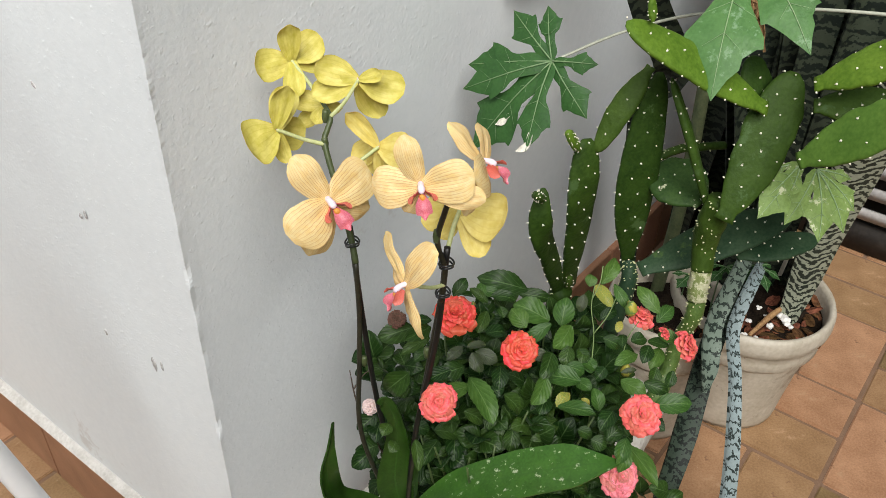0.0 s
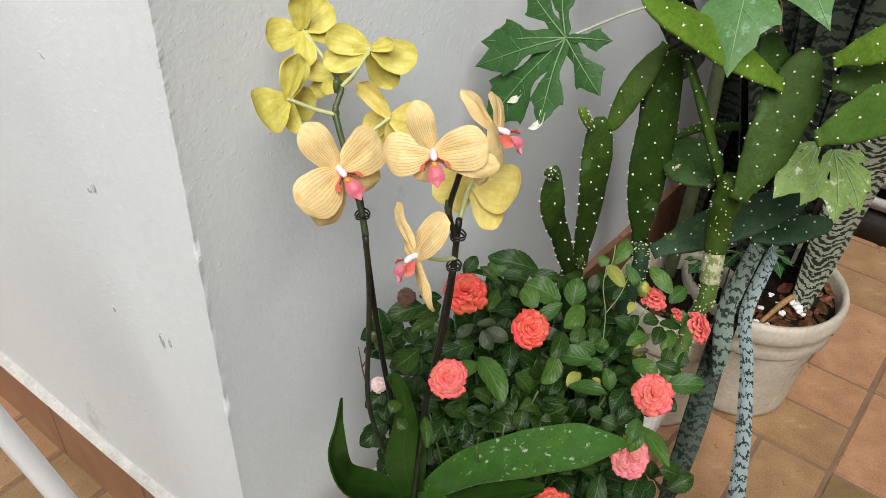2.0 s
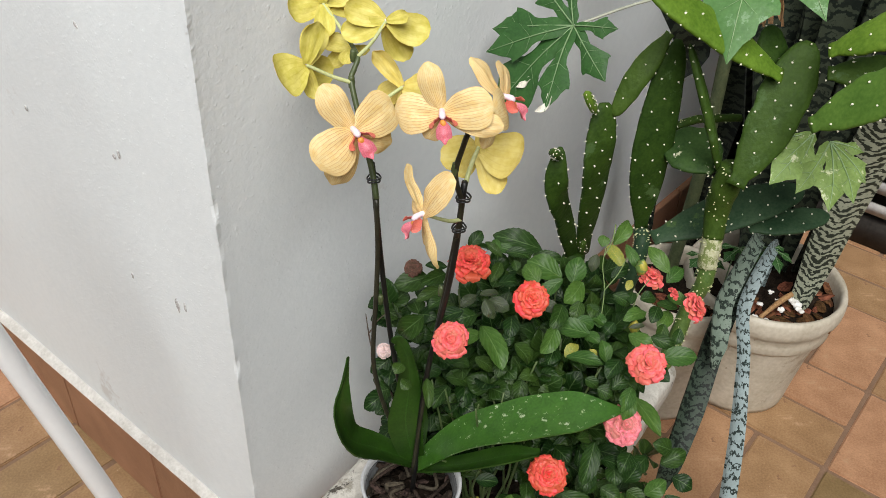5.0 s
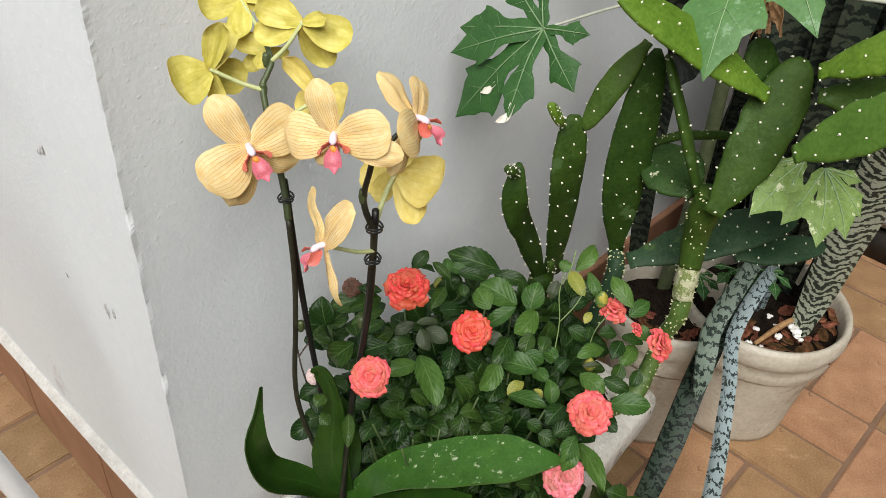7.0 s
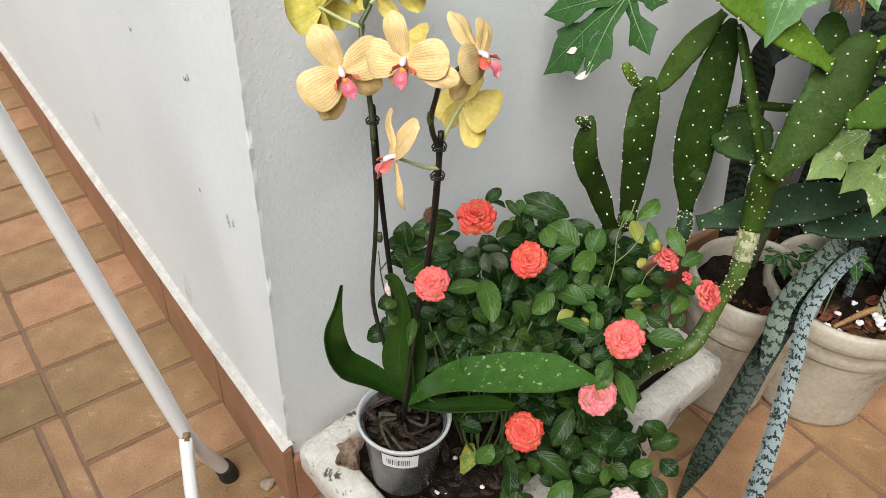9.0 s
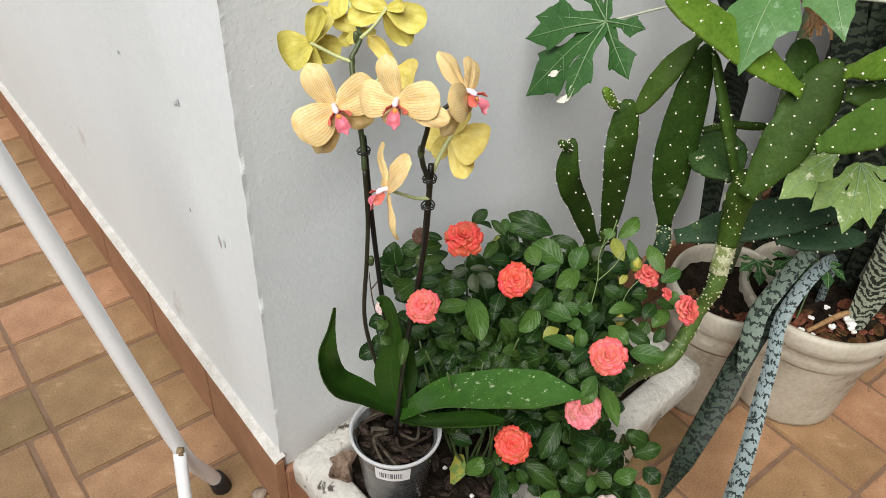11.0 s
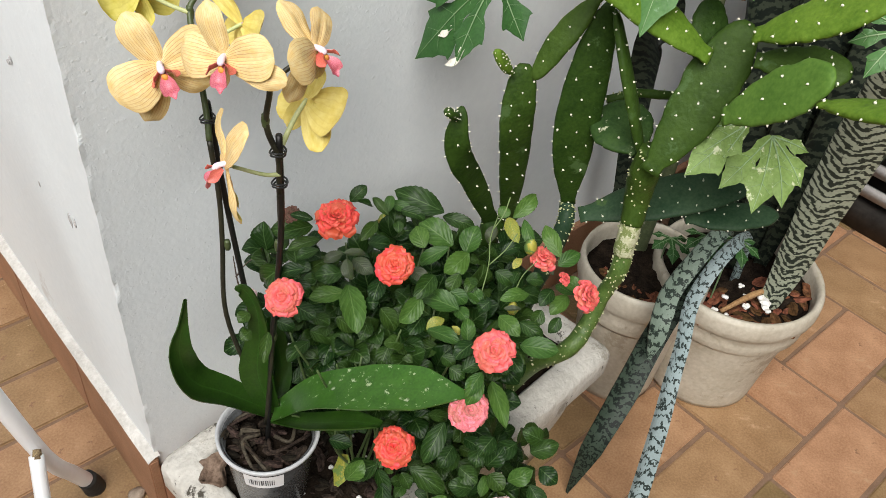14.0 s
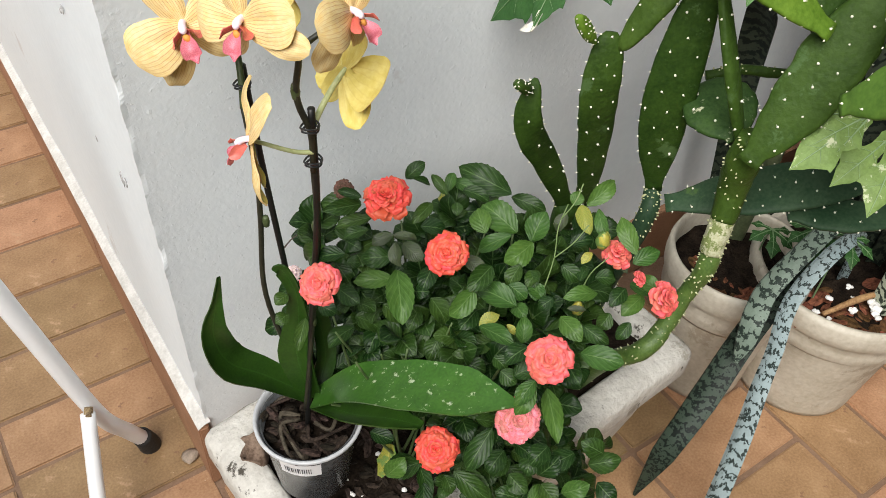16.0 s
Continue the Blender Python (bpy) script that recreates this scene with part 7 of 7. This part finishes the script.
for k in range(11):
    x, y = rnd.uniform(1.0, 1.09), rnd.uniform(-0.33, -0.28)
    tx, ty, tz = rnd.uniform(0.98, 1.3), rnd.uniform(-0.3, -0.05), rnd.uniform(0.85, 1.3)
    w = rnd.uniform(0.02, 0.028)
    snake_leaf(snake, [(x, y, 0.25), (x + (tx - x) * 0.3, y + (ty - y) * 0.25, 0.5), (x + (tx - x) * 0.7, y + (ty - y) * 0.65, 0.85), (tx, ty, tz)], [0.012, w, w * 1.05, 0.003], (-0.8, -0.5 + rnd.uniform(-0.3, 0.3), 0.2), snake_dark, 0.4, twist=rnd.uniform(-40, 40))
far_snake = thing("snake_plant", (1.3, -0.22, 0.0), "dense dark clump of tall snake plant leaves beside the wall", "snake plant", "snake plants")
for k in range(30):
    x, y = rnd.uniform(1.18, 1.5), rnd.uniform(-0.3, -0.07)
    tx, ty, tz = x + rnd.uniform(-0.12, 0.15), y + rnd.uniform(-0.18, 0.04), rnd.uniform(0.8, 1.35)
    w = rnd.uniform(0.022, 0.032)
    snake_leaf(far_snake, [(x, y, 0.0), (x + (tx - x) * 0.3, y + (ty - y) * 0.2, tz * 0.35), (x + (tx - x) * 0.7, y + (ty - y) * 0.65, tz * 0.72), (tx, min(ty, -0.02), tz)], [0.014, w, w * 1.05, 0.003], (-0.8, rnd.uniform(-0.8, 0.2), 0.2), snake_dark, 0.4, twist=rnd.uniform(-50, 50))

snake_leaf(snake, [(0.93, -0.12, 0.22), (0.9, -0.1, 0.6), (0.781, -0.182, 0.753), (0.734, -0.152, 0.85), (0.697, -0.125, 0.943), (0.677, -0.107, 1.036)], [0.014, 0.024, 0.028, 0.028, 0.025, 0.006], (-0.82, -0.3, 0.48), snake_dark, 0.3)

# ---- debris ----
rnd = random.Random(77)


def scatter(name, count, where, r, mat, label, category, group, squash=0.7, stretch=1.0):
    for k in range(count):
        bm = bmesh.new()
        size = rnd.uniform(*r)
        rock(bm, (0, 0, 0), size, squash, k + rnd.randrange(90))
        ob = alone(name, bm, mat, label, category, group, smooth=False)
        ob.scale = (stretch, 1.0, 1.0)
        ob.rotation_euler = (rnd.uniform(-0.4, 0.4), rnd.uniform(-0.4, 0.4), rnd.uniform(0, 6.28))
        ob.location = where(size * squash)


def trough_spot(h):
    q = PLANTER @ Vector((rnd.uniform(-0.26, 0.0), rnd.uniform(-0.085, 0.085), 0.266 + h * 0.5))
    return q


def pot_a_spot(h):
    a, r = rnd.uniform(2.4, 5.6), 0.14 * math.sqrt(rnd.uniform(0.1, 1))
    return Vector((POT_A[0] + r * math.cos(a), POT_A[1] + r * math.sin(a), 0.243 + h * 0.5))


scatter("bark_chip", 170, trough_spot, (0.0015, 0.0065), bark, "brown bark chip on the soil of the trough", "bark chip", "bark chips in the trough", 0.5, 2.0)
scatter("perlite", 40, trough_spot, (0.0015, 0.0035), perlite, "white perlite grain on the soil", "perlite", "perlite grains in the trough")
def pot_b_spot(h):
    a, r = rnd.uniform(2.2, 5.4), 0.09 * math.sqrt(rnd.uniform(0.1, 1))
    return Vector((POT_B[0] + r * math.cos(a), POT_B[1] + r * math.sin(a), 0.259 + h * 0.5))


scatter("bark_chip", 44, pot_b_spot, (0.003, 0.009), bark_red, "brown bark chip on the soil of the half hidden pot", "bark chip", "bark chips in the hidden pot", 0.35, 1.9)
scatter("bark_chip", 90, pot_a_spot, (0.003, 0.011), bark_red, "reddish brown bark chip in the round pot", "bark chip", "bark chips in the round pot", 0.35, 2.0)
for p, r in (((0.961, -0.381, 0.262), 0.007), ((0.912, -0.377, 0.262), 0.006), ((0.868, -0.387, 0.262), 0.006), ((0.922, -0.417, 0.262), 0.009), ((0.964, -0.428, 0.262), 0.013), ((0.946, -0.444, 0.262), 0.009), ((0.947, -0.399, 0.262), 0.004), ((0.873, -0.404, 0.262), 0.005), ((0.976, -0.411, 0.262), 0.006)):
    bm = bmesh.new()
    for q in range(3):
        rock(bm, Vector(p) + Vector((rnd.uniform(-0.6, 0.6), rnd.uniform(-0.6, 0.6), rnd.uniform(-0.1, 0.1))) * r, r * rnd.uniform(0.4, 0.75), 0.7, int(p[0] * 1000) % 37 + q)
    alone("perlite", bm, perlite, "white lump of perlite in the round pot", "perlite", "perlite lumps in the round pot", smooth=False)
bm = bmesh.new()
tube(bm, [(0.878, -0.394, 0.258), (0.944, -0.409, 0.27), (1.011, -0.425, 0.268)], [0.004, 0.006, 0.004], 10, 7)
alone("wood_stick", bm, dry_leaf, "orange brown stick on the soil of the round pot", "stick")
bm = bmesh.new()
rock(bm, (-0.029, 0.051, 0.005), 0.014, 0.5, 5)
alone("pebble", bm, stone, "small grey-brown pebble on the tiles", "pebble", "pebbles by the wall")
bm = bmesh.new()
rock(bm, (-0.06, 0.079, -0.005), 0.005, 0.5, 8)
alone("pebble", bm, stone, "tiny pebble on the tiles", "pebble", "pebbles by the wall")
bm = bmesh.new()
box(bm, (-0.017, -0.003, -0.02), (0.017, 0.004, 0.017), bevel=0.0015)
bmesh.ops.subdivide_edges(bm, edges=bm.edges, cuts=3, use_grid_fill=True)
for v in bm.verts:
    v.co += 0.011 * noise.noise_vector(v.co * 55)
    v.co = pose(0.019, -0.17, 0.302, -38, 8, -24) @ v.co
alone("bark_piece", bm, bark_piece, "large piece of bark leaning on the orchid pot", "bark piece")
bm = bmesh.new()
blade(bm, [(0.15, -0.277, 0.341), (0.142, -0.285, 0.321), (0.129, -0.289, 0.302)], [0.006, 0.013, 0.003], (-0.5, -0.6, 0.5), 10, 4, 0.3, 0.001)
alone("fallen_leaf", bm, rose_leaf_yellow, "fallen yellow leaf lying on the soil", "leaf").data.materials.append(rose_leaf_yellow)
bm = bmesh.new()
tube(bm, [(0.099, -0.146, 0.541), (0.096, -0.14, 0.573), (0.097, -0.133, 0.609)], [0.0012, 0.001, 0.0006], 8, 5)
tube(bm, [(0.095, -0.139, 0.582), (0.105, -0.144, 0.599), (0.111, -0.151, 0.61)], [0.001, 0.0008, 0.0005], 6, 5)
tube(bm, [(0.099, -0.146, 0.541), (0.12, -0.2, 0.4), (0.13, -0.21, 0.262)], [0.0012, 0.0014, 0.0016], 8, 5)
alone("dry_twig", bm, twig_brown, "bare brown forked twig standing in the trough", "twig")

# ---- floor tiles, each a piece of the floor ----
TW = 0.1335
MOD = 2 * TW + 0.003


def tile_mesh(lx, ly, seed):
    bm = bmesh.new()
    box(bm, (-lx / 2, -ly / 2, -0.012), (lx / 2, ly / 2, 0.0), bevel=0.0025)
    for v in bm.verts:
        v.co += 0.0012 * noise.noise_vector(v.co * 14 + Vector((seed, seed * 2, 0)))
    me = bpy.data.meshes.new("tile")
    bm.to_mesh(me)
    bm.free()
    me.materials.append(terracotta)
    return me


GAP = 0.008
LYING = [tile_mesh(2 * TW + 0.003 - GAP, TW - GAP, s) for s in range(6)]
STANDING = [tile_mesh(TW - GAP, 2 * TW + 0.003 - GAP, s + 9) for s in range(6)]
rnd = random.Random(4)


BORDER, CUT = tile_mesh(MOD - GAP, 0.1367 - GAP, 21), tile_mesh(MOD - GAP, 0.116 - GAP, 22)
EDGE = tile_mesh(0.07 - GAP, 2 * TW + 0.003 - GAP, 33)
STRIP, HALF = tile_mesh(0.042 - GAP / 2, 2 * TW + 0.003 - GAP, 31), tile_mesh(0.086 - GAP, 2 * TW + 0.003 - GAP, 32)


def lay(x, y, standing, mesh=None):
    ob = new("tile", mesh or rnd.choice(STANDING if standing else LYING))
    ob.parent = floor
    ob.location = (x, y, rnd.uniform(-0.0012, 0.0012))
    ob.rotation_euler = (rnd.uniform(-0.004, 0.004), rnd.uniform(-0.004, 0.004), rnd.uniform(-0.006, 0.006))


# a border of lying tiles along the white wall
for k in range(18):
    lay(-0.008 - MOD / 2, 0.277 + (k + 0.5) * 0.1367, False, BORDER)
lay(-0.008 - MOD / 2, 0.219, False, CUT)
for k in range(6):
    lay(-0.008 - MOD / 2, 0.161 - (k + 0.5) * 0.1367, False, BORDER)
for k in range(-3, 11):
    for c in (1, 2):
        x, y = -0.008 - MOD * (c + 0.5), 0.145 + MOD * (k + 0.5)
        if (k, c) == (0, 1):
            for mesh, w in ((STRIP, 0.021), (STANDING[1], 0.113), (HALF, 0.224)):
                lay(x + MOD / 2 - w, y, True, mesh)
            continue
        for h in (-0.5, 0.5):
            if (k + c) % 2:
                lay(x + h * MOD / 2, y, True)
            else:
                lay(x, y + h * MOD / 2, False)
# basket weave before the shaded wall
for i in range(-4, 5):
    for j in range(-4, 3):
        x, y = 0.873 + MOD * (i + 0.5), -0.6 + MOD * (j + 0.5)
        if x < -0.02 or y > 0.02:
            continue
        for h in (-0.5, 0.5):
            if (i + j) % 2 == 0:
                lay(x + h * MOD / 2, y, True)
            else:
                lay(x, y + h * MOD / 2, False)
for k in range(6):
    lay(0.0275, -0.02 - MOD * (k + 0.5), True, EDGE)
